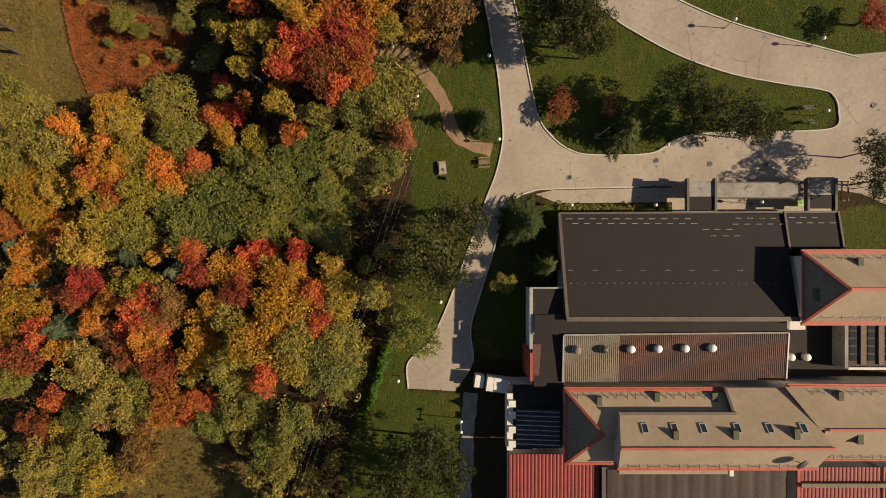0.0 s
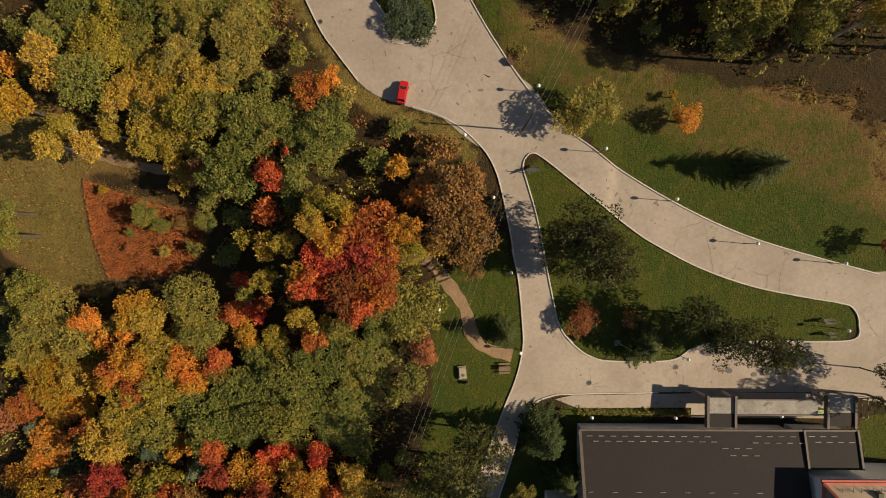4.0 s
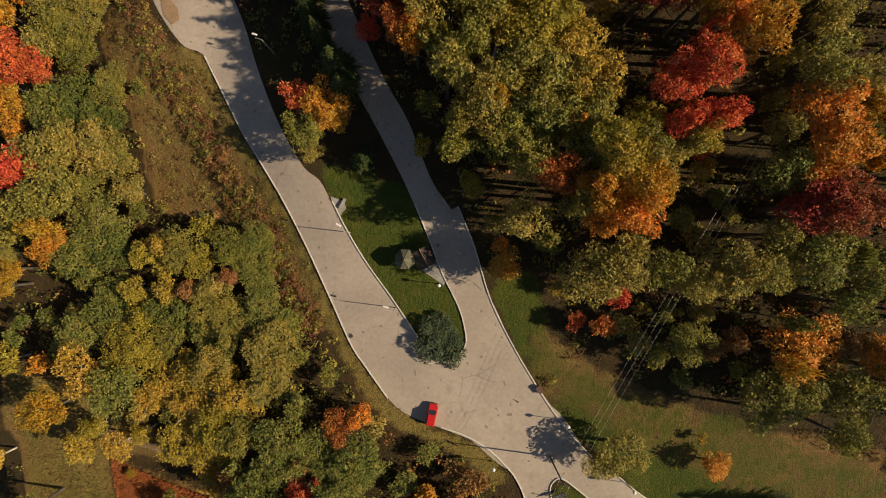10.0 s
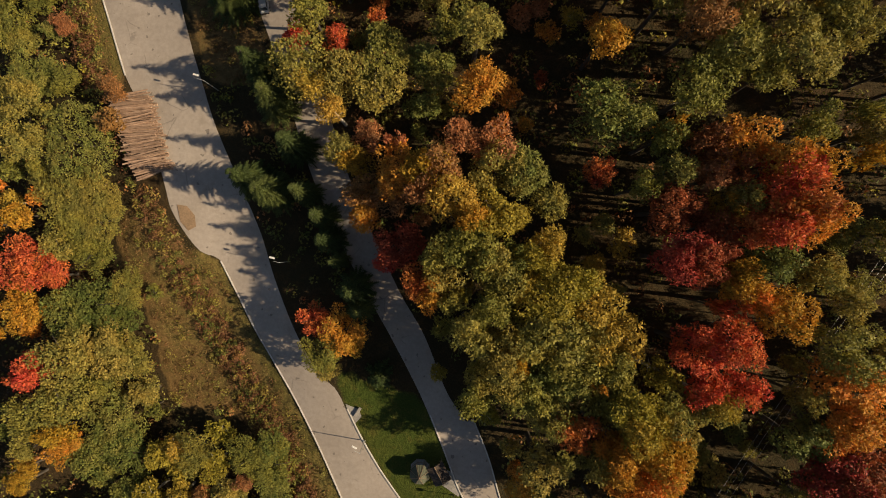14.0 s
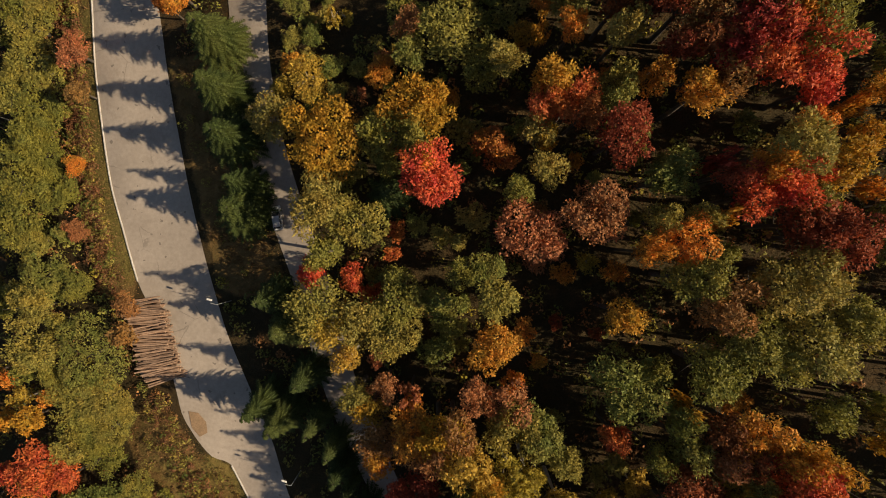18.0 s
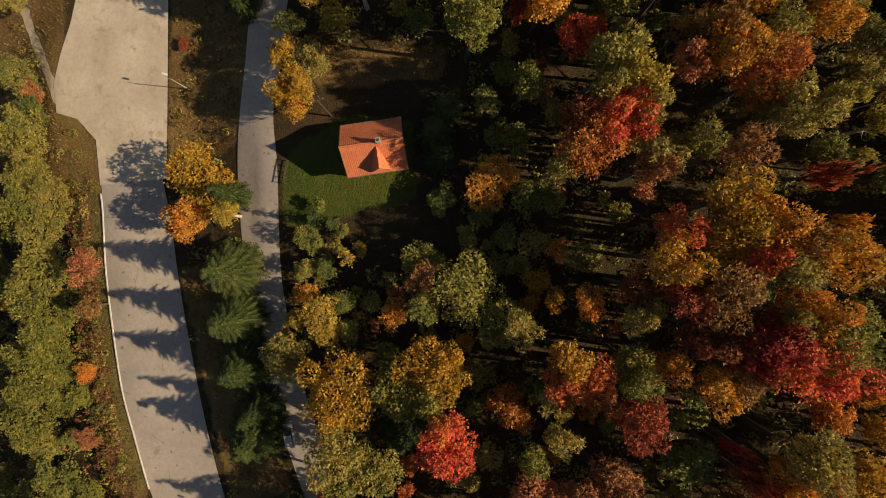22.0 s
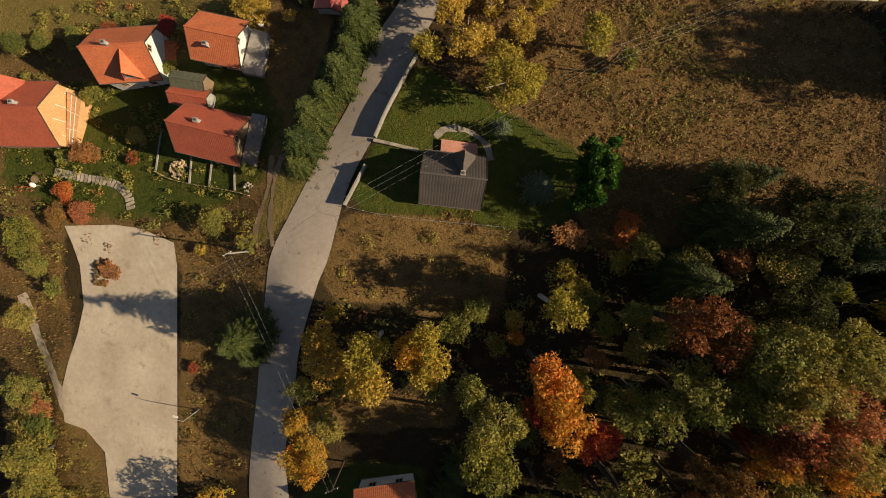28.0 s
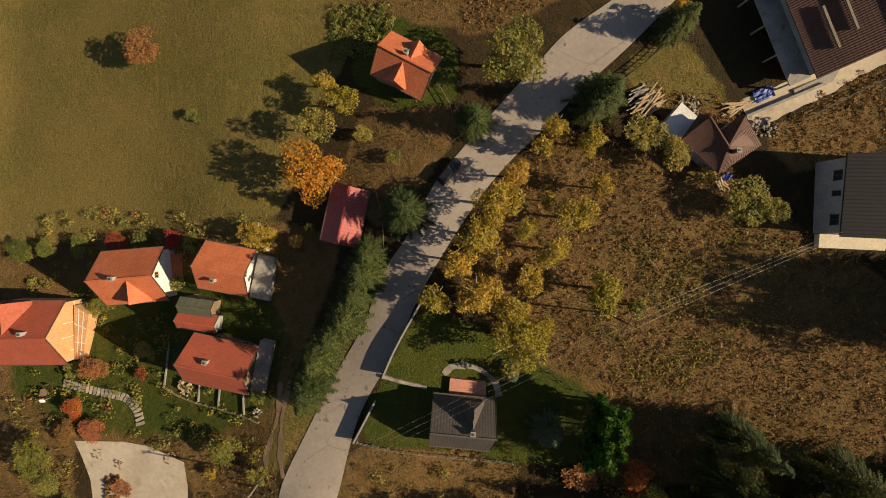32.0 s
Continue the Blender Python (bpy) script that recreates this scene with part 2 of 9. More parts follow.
# where the grass is mown, where meadow and where dry scrub grows; leaf litter lies elsewhere
lawn = [
    [(-1.3, 87.8), (5.5, 89.7), (11.4, 74.9), (24.5, 70.0), (41.7, 65.3), (66.6, 57.2), (71.0, 32.0), (44.9, 40.5), (26.2, 50.4), (10.5, 64.3)],
    [(11.3, 48.7), (36.9, 42.7), (50.1, 36.8), (75.6, 32.1), (73.0, 46.6)],
    [(-14.8, -26.5), (-10.6, -18.3), (-8.6, -12.2), (-5.5, 14.3), (-4.4, 31.1), (6.5, 41.4), (11.7, 19.2), (7.7, 8.2), (0.6, -10.1), (-6.5, -25.4), (4.7, -26.4), (3.7, -44.8), (-18.9, -45.1)],
    [(16.6, 24.1), (17.9, 21.6), (20.2, 19.2), (22.7, 17.6), (26.3, 16.8), (36.8, 17.0), (40.8, 19.2), (45.7, 20.4), (55.5, 20.7), (68.0, 21.1), (68.9, 24.2), (67.8, 26.6), (65.8, 27.6), (58.6, 28.8), (49.8, 30.6), (40.8, 33.7), (32.9, 37.7), (28.4, 40.6), (19.6, 47.4), (14.4, 51.5), (11.7, 53.2), (10.3, 52.4), (9.9, 50.7), (10.8, 47.7), (12.6, 41.8), (14.6, 32.7), (16.7, 23.5)],
    [(-14.8, 99.9), (-12.2, 93.9), (-9.7, 87.9), (-6.6, 81.9), (-5.3, 76.9), (-5.8, 74.8), (-7.5, 73.0), (-10.0, 73.0), (-12.2, 74.5), (-15.0, 78.5), (-18.6, 83.5), (-23.2, 89.5), (-26.8, 95.1), (-29.6, 100.2), (-33.2, 107.1), (-18.4, 103.8)],
    [(71.0, 7.6), (78.6, 7.1), (78.9, 0.1), (71.3, 0.1)],
    [(5.7, -4.0), (20.8, 11.2), (35.0, 11.0), (35.1, 6.2), (20.9, 5.2), (20.9, -8.0), (15.9, -20.3), (5.7, -20.3)],
    [(-40.9, 264.5), (-16.9, 262.5), (-6.3, 261.9), (-4.4, 274.3), (-16.0, 280.0), (-30.4, 287.4), (-37.0, 274.9)],
    [(-47.5, 216.5), (-38.5, 223.0), (-26.7, 224.2), (-25.2, 210.8), (-37.0, 207.8), (-46.4, 204.8)],
    [(-94.6, 285.2), (-59.6, 293.1), (-52.3, 279.3), (-53.7, 270.0), (-57.6, 265.8), (-69.3, 260.2), (-93.9, 261.1), (-105.7, 265.8), (-107.3, 274.2)],
    [(-43.9, 322.7), (-41.4, 333.6), (-27.5, 329.5), (-26.2, 317.9), (-36.2, 317.0)],
    [(-1.3, 86.8), (2.7, 76.0), (10.5, 64.3), (25.0, 53.8), (30.8, 51.0), (24.8, 58.6), (10.4, 74.0), (4.6, 86.8)]]
meadow = [
    [(-147.5, 371.3), (-50.8, 363.6), (-42.3, 331.8), (-53.1, 307.7), (-56.8, 298.2), (-111.1, 292.4), (-142.7, 291.4)],
    [(-91.8, 54.5), (-74.9, 51.9), (-70.3, 33.4), (-68.0, 26.9), (-78.3, 26.1), (-91.7, 34.9)],
    [(-58.7, -33.8), (-51.0, -32.5), (-34.7, -42.5), (-31.5, -53.8), (-64.2, -55.2)],
    [(-95.2, 69.1), (-75.9, 62.7), (-56.3, 51.0), (-63.2, 49.8), (-73.6, 50.8), (-71.1, 37.9), (-83.6, 42.0), (-95.0, 54.9)],
    [(-53.5, 257), (-47.5, 268), (-42.5, 279), (-37.5, 290), (-41, 292.5), (-48, 280), (-54, 268), (-57.5, 258)],
    [(-82.0, 212.0), (-80.7, 194.0), (-77.4, 176.9), (-74.1, 166.9), (-70.5, 157.0), (-73.5, 157.0), (-77.0, 166.5), (-80.4, 177.5), (-83.8, 194.0), (-85.0, 212.0)],
    [(-0.8, 325.6), (6.5, 329.0), (15.9, 318.1), (6.9, 317.2), (0.3, 319.7)]]
scrub = [
    [(-68.4, 139.3), (-58.9, 127.5), (-52.8, 124.6), (-44.7, 106.4), (-34.4, 90.7), (-25.6, 75.2), (-34.0, 76.4), (-43.4, 91.8), (-52.7, 97.3), (-64.2, 96.5), (-67.7, 113.8), (-74.0, 129.3)],
    [(-88.4, 236.5), (-82.2, 214.5), (-81.0, 200.6), (-78.2, 178.4), (-70.5, 154.7), (-78.2, 154.0), (-85.2, 180.0), (-89.1, 205.5), (-95.4, 224.8), (-102.9, 237.2)],
    [(-70.6, 258.2), (-52.8, 257.2), (-54.8, 218.6), (-68.8, 215.6)],
    [(-67.3, 197.3), (-56.2, 199.0), (-54.0, 187.6), (-48.3, 168.3), (-42.7, 157.0), (-55.1, 156.0)],
    [(-41.1, 264.0), (-16.0, 262.4), (-14.4, 248.2), (-25.1, 247.6), (-45.0, 250.4)],
    [(-24.2, 277.9), (-5.3, 285.8), (16.8, 274.8), (38.0, 271.1), (38.7, 260.9), (-2.4, 259.2), (-8.2, 274.2)],
    [(-23.9, 297.4), (-13.8, 312.6), (7.1, 312.1), (15.4, 308.0), (28.4, 296.6), (36.7, 294.4), (38.1, 269.4), (12.7, 276.3), (-11.9, 278.4), (-26.2, 286.8)],
    [(-42.3, 332.7), (-22.2, 329.4), (-10.3, 334.3), (-2.4, 344.2), (-50.4, 347.1)],
    [(-46.0, 304.1), (-41.8, 318.0), (-24.4, 317.0), (-30.4, 307.1), (-36.4, 297.0)],
    [(19.2, 314.0), (36.3, 325.0), (36.6, 311.8), (26.6, 309.1), (22.6, 309.0)],
    [(-1.5, 321.4), (15.1, 318.1), (18.6, 308.9), (7.0, 314.6)],
    [(-109.3, 258.5), (-91.7, 259.2), (-90.6, 229.1), (-82.7, 211.6), (-110.2, 207.7)],
    [(-73.8, 50.0), (-66.0, 47.5), (-56.0, 45.0), (-46.5, 42.5), (-51.0, 33.5), (-57.0, 30.5), (-69.5, 29.8), (-72.5, 38.0)],
    [(-118, 255), (-92, 258), (-58, 258), (-52, 272), (-44, 296), (-56, 299), (-118, 293)],
    [(39.0, 64.5), (63.1, 61.9), (63.8, 57.2), (50.9, 58.4)],
    [(-44.7, 234.9), (-22.1, 235.7), (-21.9, 230.3), (-42.6, 227.7)]]

fx, fy = np.meshgrid(gx, gy)


def cover(polys):
    a = np.zeros(fx.shape)
    for poly in polys:
        a = np.maximum(a, inside(poly, fx, fy))
    for _ in range(2):
        p = np.pad(a, 1, mode="edge")
        a = (p[:-2, 1:-1] + p[2:, 1:-1] + p[1:-1, :-2] + p[1:-1, 2:] + 2 * p[1:-1, 1:-1]) / 6
    return a


COVER = [cover(lawn), cover(meadow), cover(scrub)]
# half-dry edges: grassy verges of the main road, the rough west meadow, the olive slope east of the lawn
SLOPE = [(6, 68), (24, 57), (95, 30), (95, 56), (66, 59), (41, 65), (17, 74), (3, 84)]
GARDENS = lawn[9]
VERGE = [(-58.0, 128.5), (-53.3, 125.6), (-49.9, 118.6), (-46.8, 112.5), (-43.5, 107.5), (-39.0, 100.6), (-34.5, 92.7), (-30.0, 83.9), (-25.6, 75.0), (-22.9, 71.2), (-18.7, 65.7), (-15.2, 63.1), (-9.3, 61.0), (-3.9, 59.1), (0.0, 56.4), (4.0, 51.5), (1.2, 50.2), (-2.2, 53.7), (-5.2, 55.9), (-10.2, 57.9), (-17.0, 60.5), (-21.2, 63.6), (-25.4, 69.3), (-28.3, 73.5), (-32.7, 82.5), (-37.1, 91.2), (-41.5, 98.9), (-46.0, 105.8), (-49.5, 111.0), (-52.6, 117.3), (-55.5, 122.8), (-60.0, 126.5)]
COVER[1] = np.maximum(COVER[1], 0.46 * cover(scrub[:2]))
COVER[2] = np.maximum(COVER[2], cover(meadow[1:4]))
COVER[1] = np.where(cover(meadow[1:4]) > 0.3, COVER[1] * 0.60, COVER[1])
COVER[1] = np.maximum(COVER[1], 0.85 * cover([VERGE]))
COVER[2] = COVER[2] * (1 - 0.8 * cover([VERGE]))
COVER[1] = np.maximum(COVER[1], 0.45 * cover([SLOPE]))
COVER[2] = np.maximum(COVER[2], 0.6 * cover([SLOPE]))
COVER[1] = np.maximum(COVER[1], 0.55 * cover([GARDENS]))
COVER[0] = COVER[0] * (1 - 0.38 * cover([GARDENS]))
COVER[0] = COVER[0] * (1 - 0.50 * cover([SLOPE]))
far_x = np.concatenate([[-2600, -1300, -700, -400, -250], gx, [250, 400, 700, 1300, 2600]])
far_y = np.concatenate([[-2600, -1300, -700, -350, -180], gy, [480, 600, 900, 1500, 2800]])
ix, iy = np.clip(np.arange(len(far_x)) - 5, 0, len(gx) - 1), np.clip(np.arange(len(far_y)) - 5, 0, len(gy) - 1)
sheet_z = HEIGHT[np.ix_(iy, ix)] - np.clip(np.abs(far_x) - 160, 0, 400)[None, :] * 0.03
mx, my = np.meshgrid(far_x, far_y)
ground_mesh = bpy.data.meshes.new("ground")
nx, ny = len(far_x), len(far_y)
k = (np.arange(ny - 1)[:, None] * nx + np.arange(nx - 1)[None, :]).ravel()
ground_mesh.from_pydata(np.stack([mx.ravel(), my.ravel(), sheet_z.ravel()], 1).tolist(), [], np.stack([k, k + 1, k + 1 + nx, k + nx], 1).tolist())
ground_mesh.shade_smooth()
mask = ground_mesh.color_attributes.new("cover", "FLOAT_COLOR", "POINT")
mask.data.foreach_set("color", np.stack([COVER[0][np.ix_(iy, ix)].ravel(), COVER[1][np.ix_(iy, ix)].ravel(), COVER[2][np.ix_(iy, ix)].ravel(), np.ones(nx * ny)], 1).ravel())


def ground_material():
    m, nt, bsdf, link = node_material("ground_cover")
    pos = nt.nodes.new("ShaderNodeNewGeometry").outputs["Position"]
    att = nt.nodes.new("ShaderNodeAttribute")
    att.attribute_name = "cover"
    sep = nt.nodes.new("ShaderNodeSeparateColor")
    link(att.outputs["Color"], sep.inputs["Color"])
    broad, mid, fine = noise_node(nt, link, 0.07, 6, pos, 0.6), noise_node(nt, link, 0.5, 6, pos, 0.7), noise_node(nt, link, 4.0, 5, pos, 0.75)

    def tone(c1, c2, c3):
        a = mix(nt, link, ramp(nt, link, broad.outputs["Fac"], 0.38, 0.62), c1, c2)
        return mix(nt, link, ramp(nt, link, mid.outputs["Fac"], 0.50, 0.72), a, c3)

    litter = tone((0.056, 0.037, 0.018), (0.045, 0.036, 0.017), (0.085, 0.050, 0.021))
    mown = tone((0.050, 0.073, 0.014), (0.072, 0.082, 0.016), (0.105, 0.092, 0.022))
    field = tone((0.205, 0.152, 0.048), (0.158, 0.130, 0.038), (0.235, 0.160, 0.056))
    dry = tone((0.158, 0.096, 0.038), (0.214, 0.130, 0.050), (0.088, 0.067, 0.025))
    col = litter
    edge = nt.nodes.new("ShaderNodeMath")
    edge.operation = "MULTIPLY_ADD"
    link(mid.outputs["Fac"], edge.inputs[0])
    edge.inputs[1].default_value, edge.inputs[2].default_value = 0.7, -0.35
    for channel, tint in (("Blue", dry), ("Green", field), ("Red", mown)):
        add = nt.nodes.new("ShaderNodeMath")
        link(sep.outputs[channel], add.inputs[0])
        link(edge.outputs["Value"], add.inputs[1])
        col = mix(nt, link, ramp(nt, link, add.outputs["Value"], 0.38, 0.58), col, tint)
    col = mix(nt, link, 0.6, col, ramp(nt, link, fine.outputs["Fac"], 0.28, 0.72, (0.35, 0.35, 0.35, 1), (1.55, 1.55, 1.55, 1)), "MULTIPLY")
    link(col, bsdf.inputs["Base Color"])
    bsdf.inputs["Roughness"].default_value = 0.95
    bsdf.inputs["Specular IOR Level"].default_value = 0.1
    b = nt.nodes.new("ShaderNodeBump")
    b.inputs["Strength"].default_value, b.inputs["Distance"].default_value = 0.7, 0.25
    hump = nt.nodes.new("ShaderNodeMath")
    hump.operation = "MULTIPLY_ADD"
    rough = noise_node(nt, link, 1.3, 5, pos, 0.7)
    link(rough.outputs["Fac"], hump.inputs[0])
    hump.inputs[1].default_value = 2.2
    link(fine.outputs["Fac"], hump.inputs[2])
    link(hump.outputs["Value"], b.inputs["Height"])
    link(b.outputs["Normal"], bsdf.inputs["Normal"])
    return m


ground_mesh.materials.append(ground_material())
tagged(new("ground", ground_mesh), "sloping ground of mown lawn, meadow, dry scrub and leaf litter", "ground", kind="structure")

# ---- roads, paths and kerbs, laid on the ground ----


def smooth_line(points, spacing):
    """Points at even spacing along a rounded curve through the given ones."""
    p = [Vector(q) for q in points]
    p = [p[0] * 2 - p[1], *p, p[-1] * 2 - p[-2]]
    dense = []
    for a, b, c, d in zip(p, p[1:], p[2:], p[3:]):
        for s in range(8):
            t = s / 8
            dense.append(0.5 * (2 * b + (c - a) * t + (2 * a - 5 * b + 4 * c - d) * t * t + (3 * b - a - 3 * c + d) * t**3))
    dense.append(p[-2])
    arc = np.concatenate([[0], np.cumsum([(b - a).length for a, b in zip(dense, dense[1:])])])
    n = max(2, int(round(arc[-1] / spacing)) + 1) if spacing > 0 else int(-spacing)
    at = np.linspace(0, arc[-1], n)
    return [Vector((x, y)) for x, y in zip(np.interp(at, arc, [q.x for q in dense]), np.interp(at, arc, [q.y for q in dense]))]


lifts = iter(range(100))
PAVED = []  # outlines of all that is paved


def strip(name, lefts, rights, material, label, category, lift, across=8):
    verts, faces = [], []
    for a, b in zip(lefts, rights):
        for i in range(across + 1):
            q = a.lerp(b, i / across)
            verts.append((q.x, q.y, ground(q.x, q.y) + lift))
    w = across + 1
    for j in range(len(lefts) - 1):
        for i in range(across):
            q = j * w + i
            faces.append((q, q + 1, q + 1 + w, q + w))
    me = bpy.data.meshes.new(name)
    me.from_pydata(verts, [], faces)
    me.shade_smooth()
    me.materials.append(material)
    return tagged(new(name, me), label, category, kind="structure")


def ribbon(name, left, right):
    n = len(smooth_line(left, 1.2))
    PAVED.append([tuple(q) for q in left] + [tuple(q) for q in reversed(right)])
    return strip(name, smooth_line(left, -n), smooth_line(right, -n), ASPHALT, "pale worn asphalt road with patches and cracks", "road", 0.05 + 0.006 * next(lifts))


def lane(name, points, width, material, label, lift=0.045):
    mid = smooth_line(points, 0.8)
    lefts, rights = [], []
    for i, q in enumerate(mid):
        d = (mid[min(i + 1, len(mid) - 1)] - mid[max(i - 1, 0)]).normalized()
        side = Vector((-d.y, d.x)) * (width * 0.5 + 0.10 * math.sin(i * 1.7) + 0.12 * math.sin(i * 0.53))
        lefts.append(q + side)
        rights.append(q - side)
    return strip(name, lefts, rights, material, label, "path", lift, 4)


def patch(name, outline, material, label, category, lift, step=1.5):
    """A flat-laid area with that outline, cut into a grid that follows the ground."""
    bm = bmesh.new()
    bm.faces.new([bm.verts.new((x, y, 0)) for x, y in outline])
    bmesh.ops.triangulate(bm, faces=bm.faces[:])
    xs, ys = [q[0] for q in outline], [q[1] for q in outline]
    for lo, hi, axis in ((min(xs), max(xs), 0), (min(ys), max(ys), 1)):
        c = lo + step
        while c < hi:
            co, no = [0, 0, 0], [0, 0, 0]
            co[axis], no[axis] = c, 1
            bmesh.ops.bisect_plane(bm, geom=bm.verts[:] + bm.edges[:] + bm.faces[:], plane_co=co, plane_no=no)
            c += step
    bmesh.ops.triangulate(bm, faces=bm.faces[:])
    for v in bm.verts:
        v.co.z = ground(v.co.x, v.co.y) + lift
    for f in bm.faces:
        if f.normal.z < 0:
            f.normal_flip()
    return tagged(link_mesh(name, bm, material), label, category, kind="structure")


def kerb(name, points, label="pale concrete kerb along the road edge", width=0.22, height=0.13):
    line = smooth_line(points, 0.7)
    verts, faces = [], []
    for i, q in enumerate(line):
        d = (line[min(i + 1, len(line) - 1)] - line[max(i - 1, 0)]).normalized()
        s = Vector((-d.y, d.x)) * width / 2
        z = ground(q.x, q.y) + 0.06
        wob = 0.012 * math.sin(i * 2.3)
        for e, dz in ((s, -0.2), (s, height - 0.02 + wob), (s * 0.8, height + wob), (-s * 0.8, height + wob), (-s, height - 0.02 + wob), (-s, -0.2)):
            verts.append((q.x + e.x, q.y + e.y, z + dz))
    for j in range(len(line) - 1):
        for i in range(5):
            a = j * 6 + i
            faces.append((a, a + 1, a + 7, a + 6))
    me = bpy.data.meshes.new(name)
    me.from_pydata(verts, [], faces)
    me.materials.append(KERB)
    return tagged(new(name, me), label, "kerb", kind="structure")


ribbon("road_hotel",
    [(-6.3, -25.2), (-6.3, -20.5), (-2.4, -16.7), (0.8, -10.1), (4.2, -0.9), (7.5, 8.4), (9.5, 13.7), (10.6, 19.2), (10.4, 23.6), (9.6, 30.9), (8.3, 36.7), (7.7, 40.7), (5.8, 48.6), (4.0, 52.6), (2.2, 54.8)],
    [(2.2, -25.6), (5.5, -20.3), (5.0, -14.1), (6.7, -8.0), (8.9, -0.9), (10.7, 5.7), (13.1, 9.0), (19.0, 17.0), (17.9, 21.6), (16.6, 24.1), (15.3, 29.9), (13.9, 36.6), (12.6, 41.8), (10.8, 47.7), (10.0, 50.7), (10.4, 52.8)])
ribbon("road_east",
    [(9.7, 14.2), (13.1, 19.2), (18.2, 21.2), (20.2, 19.2), (22.7, 17.6), (26.3, 16.8), (36.8, 17.0), (40.8, 19.2), (45.7, 20.4), (55.5, 20.7), (68.0, 21.1), (77.2, 22.2)],
    [(8.7, 9.0), (13.1, 9.0), (15.3, 10.2), (19.3, 10.7), (22.8, 10.9), (27.9, 11.0), (37.0, 11.2), (41.1, 11.2), (46.1, 11.2), (56.1, 11.4), (69.8, 11.1), (78.5, 7.9)])
ribbon("road_north",
    [(-4.0, 64.2), (8.6, 66.2), (15.9, 58.1), (21.2, 54.2), (26.2, 50.4), (35.0, 45.2), (44.9, 40.5), (54.6, 37.2), (70.9, 32.8)],
    [(-3.9, 59.1), (3.0, 54.0), (11.2, 53.2), (14.4, 51.5), (19.6, 47.4), (29.6, 40.6), (38.6, 36.3), (46.7, 32.5), (55.6, 30.1), (66.3, 27.9), (72.7, 21.6)])
ribbon("road_main",
    [(-82.5, 216.9), (-81.7, 207.0), (-80.7, 194.0), (-77.4, 176.9), (-74.1, 166.9), (-71.0, 158.0), (-66.4, 149.3), (-63.3, 138.8), (-61.8, 133.9), (-57.3, 127.5), (-53.3, 125.6), (-49.9, 118.6), (-46.8, 112.5), (-43.5, 107.5), (-39.0, 100.6), (-34.5, 92.7), (-30.0, 83.9), (-25.6, 75.0), (-22.9, 71.2), (-18.7, 65.7), (-15.2, 63.1), (-9.3, 61.0), (-3.9, 59.1), (0.0, 56.4)],
    [(-71.3, 217.0), (-68.6, 204.2), (-67.3, 196.8), (-65.3, 187.4), (-62.1, 174.5), (-59.0, 163.8), (-56.7, 156.9), (-54.1, 149.3), (-49.5, 139.1), (-45.8, 130.8), (-43.3, 122.9), (-39.6, 113.9), (-35.0, 106.3), (-31.6, 103.4), (-28.6, 97.4), (-25.1, 89.3), (-19.8, 81.6), (-16.1, 76.4), (-15.0, 75.0), (-11.4, 71.9), (-8.0, 72.3), (-4.0, 70.1), (5.7, 64.3), (8.8, 52.6)])
ribbon("road_upper",
    [(-3.2, 334.2), (-10.1, 329.1), (-14.6, 324.0), (-19.2, 318.8), (-24.3, 312.5), (-29.5, 305.7), (-33.7, 297.1), (-37.1, 291.6), (-40.4, 282.5), (-44.8, 274.2), (-49.1, 264.9), (-52.8, 256.3), (-53.6, 249.8), (-54.3, 238.6), (-54.6, 233.0), (-55.5, 223.3), (-55.7, 214.5), (-54.5, 199.3), (-54.0, 193.4), (-50.7, 179.8), (-41.7, 157.6), (-40.1, 151.9), (-37.0, 142.4), (-32.9, 132.9), (-26.8, 121.4), (-22.3, 113.8), (-16.9, 103.9), (-12.3, 94.0), (-8.0, 85.0), (-6.4, 81.7), (-5.3, 76.9), (-5.6, 74.8), (-8.0, 71.0)],
    [(5.9, 334.0), (-0.8, 326.9), (-6.5, 321.4), (-13.0, 314.4), (-18.1, 309.1), (-22.3, 303.7), (-27.4, 295.5), (-31.6, 287.4), (-34.9, 279.3), (-40.5, 268.2), (-43.3, 256.3), (-45.0, 251.3), (-47.4, 241.2), (-47.9, 233.9), (-49.2, 224.4), (-48.2, 214.8), (-47.7, 199.9), (-46.7, 192.1), (-44.0, 180.6), (-35.1, 157.2), (-33.5, 151.7), (-30.5, 142.4), (-26.4, 133.0), (-20.8, 121.6), (-16.2, 113.9), (-12.0, 104.1), (-7.8, 97.8), (-5.0, 87.5), (-1.3, 83.8), (2.7, 76.0), (7.1, 69.1), (11.5, 63.3)])

parking_lot = [(-91.9, 259.2), (-82.5, 259.8), (-77.7, 259.4), (-71.2, 257.2), (-70.5, 253.3), (-70.2, 240.6), (-69.8, 225.7), (-69.6, 213.0), (-82.3, 211.5), (-83.4, 219.5), (-87.2, 223.2), (-91.4, 224.2), (-92.2, 229.5), (-90.8, 235.0), (-89.0, 240.3), (-87.9, 245.4), (-88.8, 252.4), (-90.4, 256.3)]
PAVED.append(parking_lot)
patch("parking_area", parking_lot, GRAVEL, "wide sandy gravel parking area with pale worn patches", "road", 0.10)
lane("footpath_1", [(-79.3, 55.1), (-70.2, 54.1), (-64.4, 52.5), (-56.3, 51.0)], 1.6, DIRT, "trodden dirt footpath through the wood")
lane("footpath_2", [(-12.4, 35.6), (-6.4, 34.5), (-3.4, 31.1), (0.1, 26.2), (1.6, 21.2), (4.6, 18.7), (8.7, 17.7)], 2.2, DIRT, "reddish dirt footpath with wooden edging")
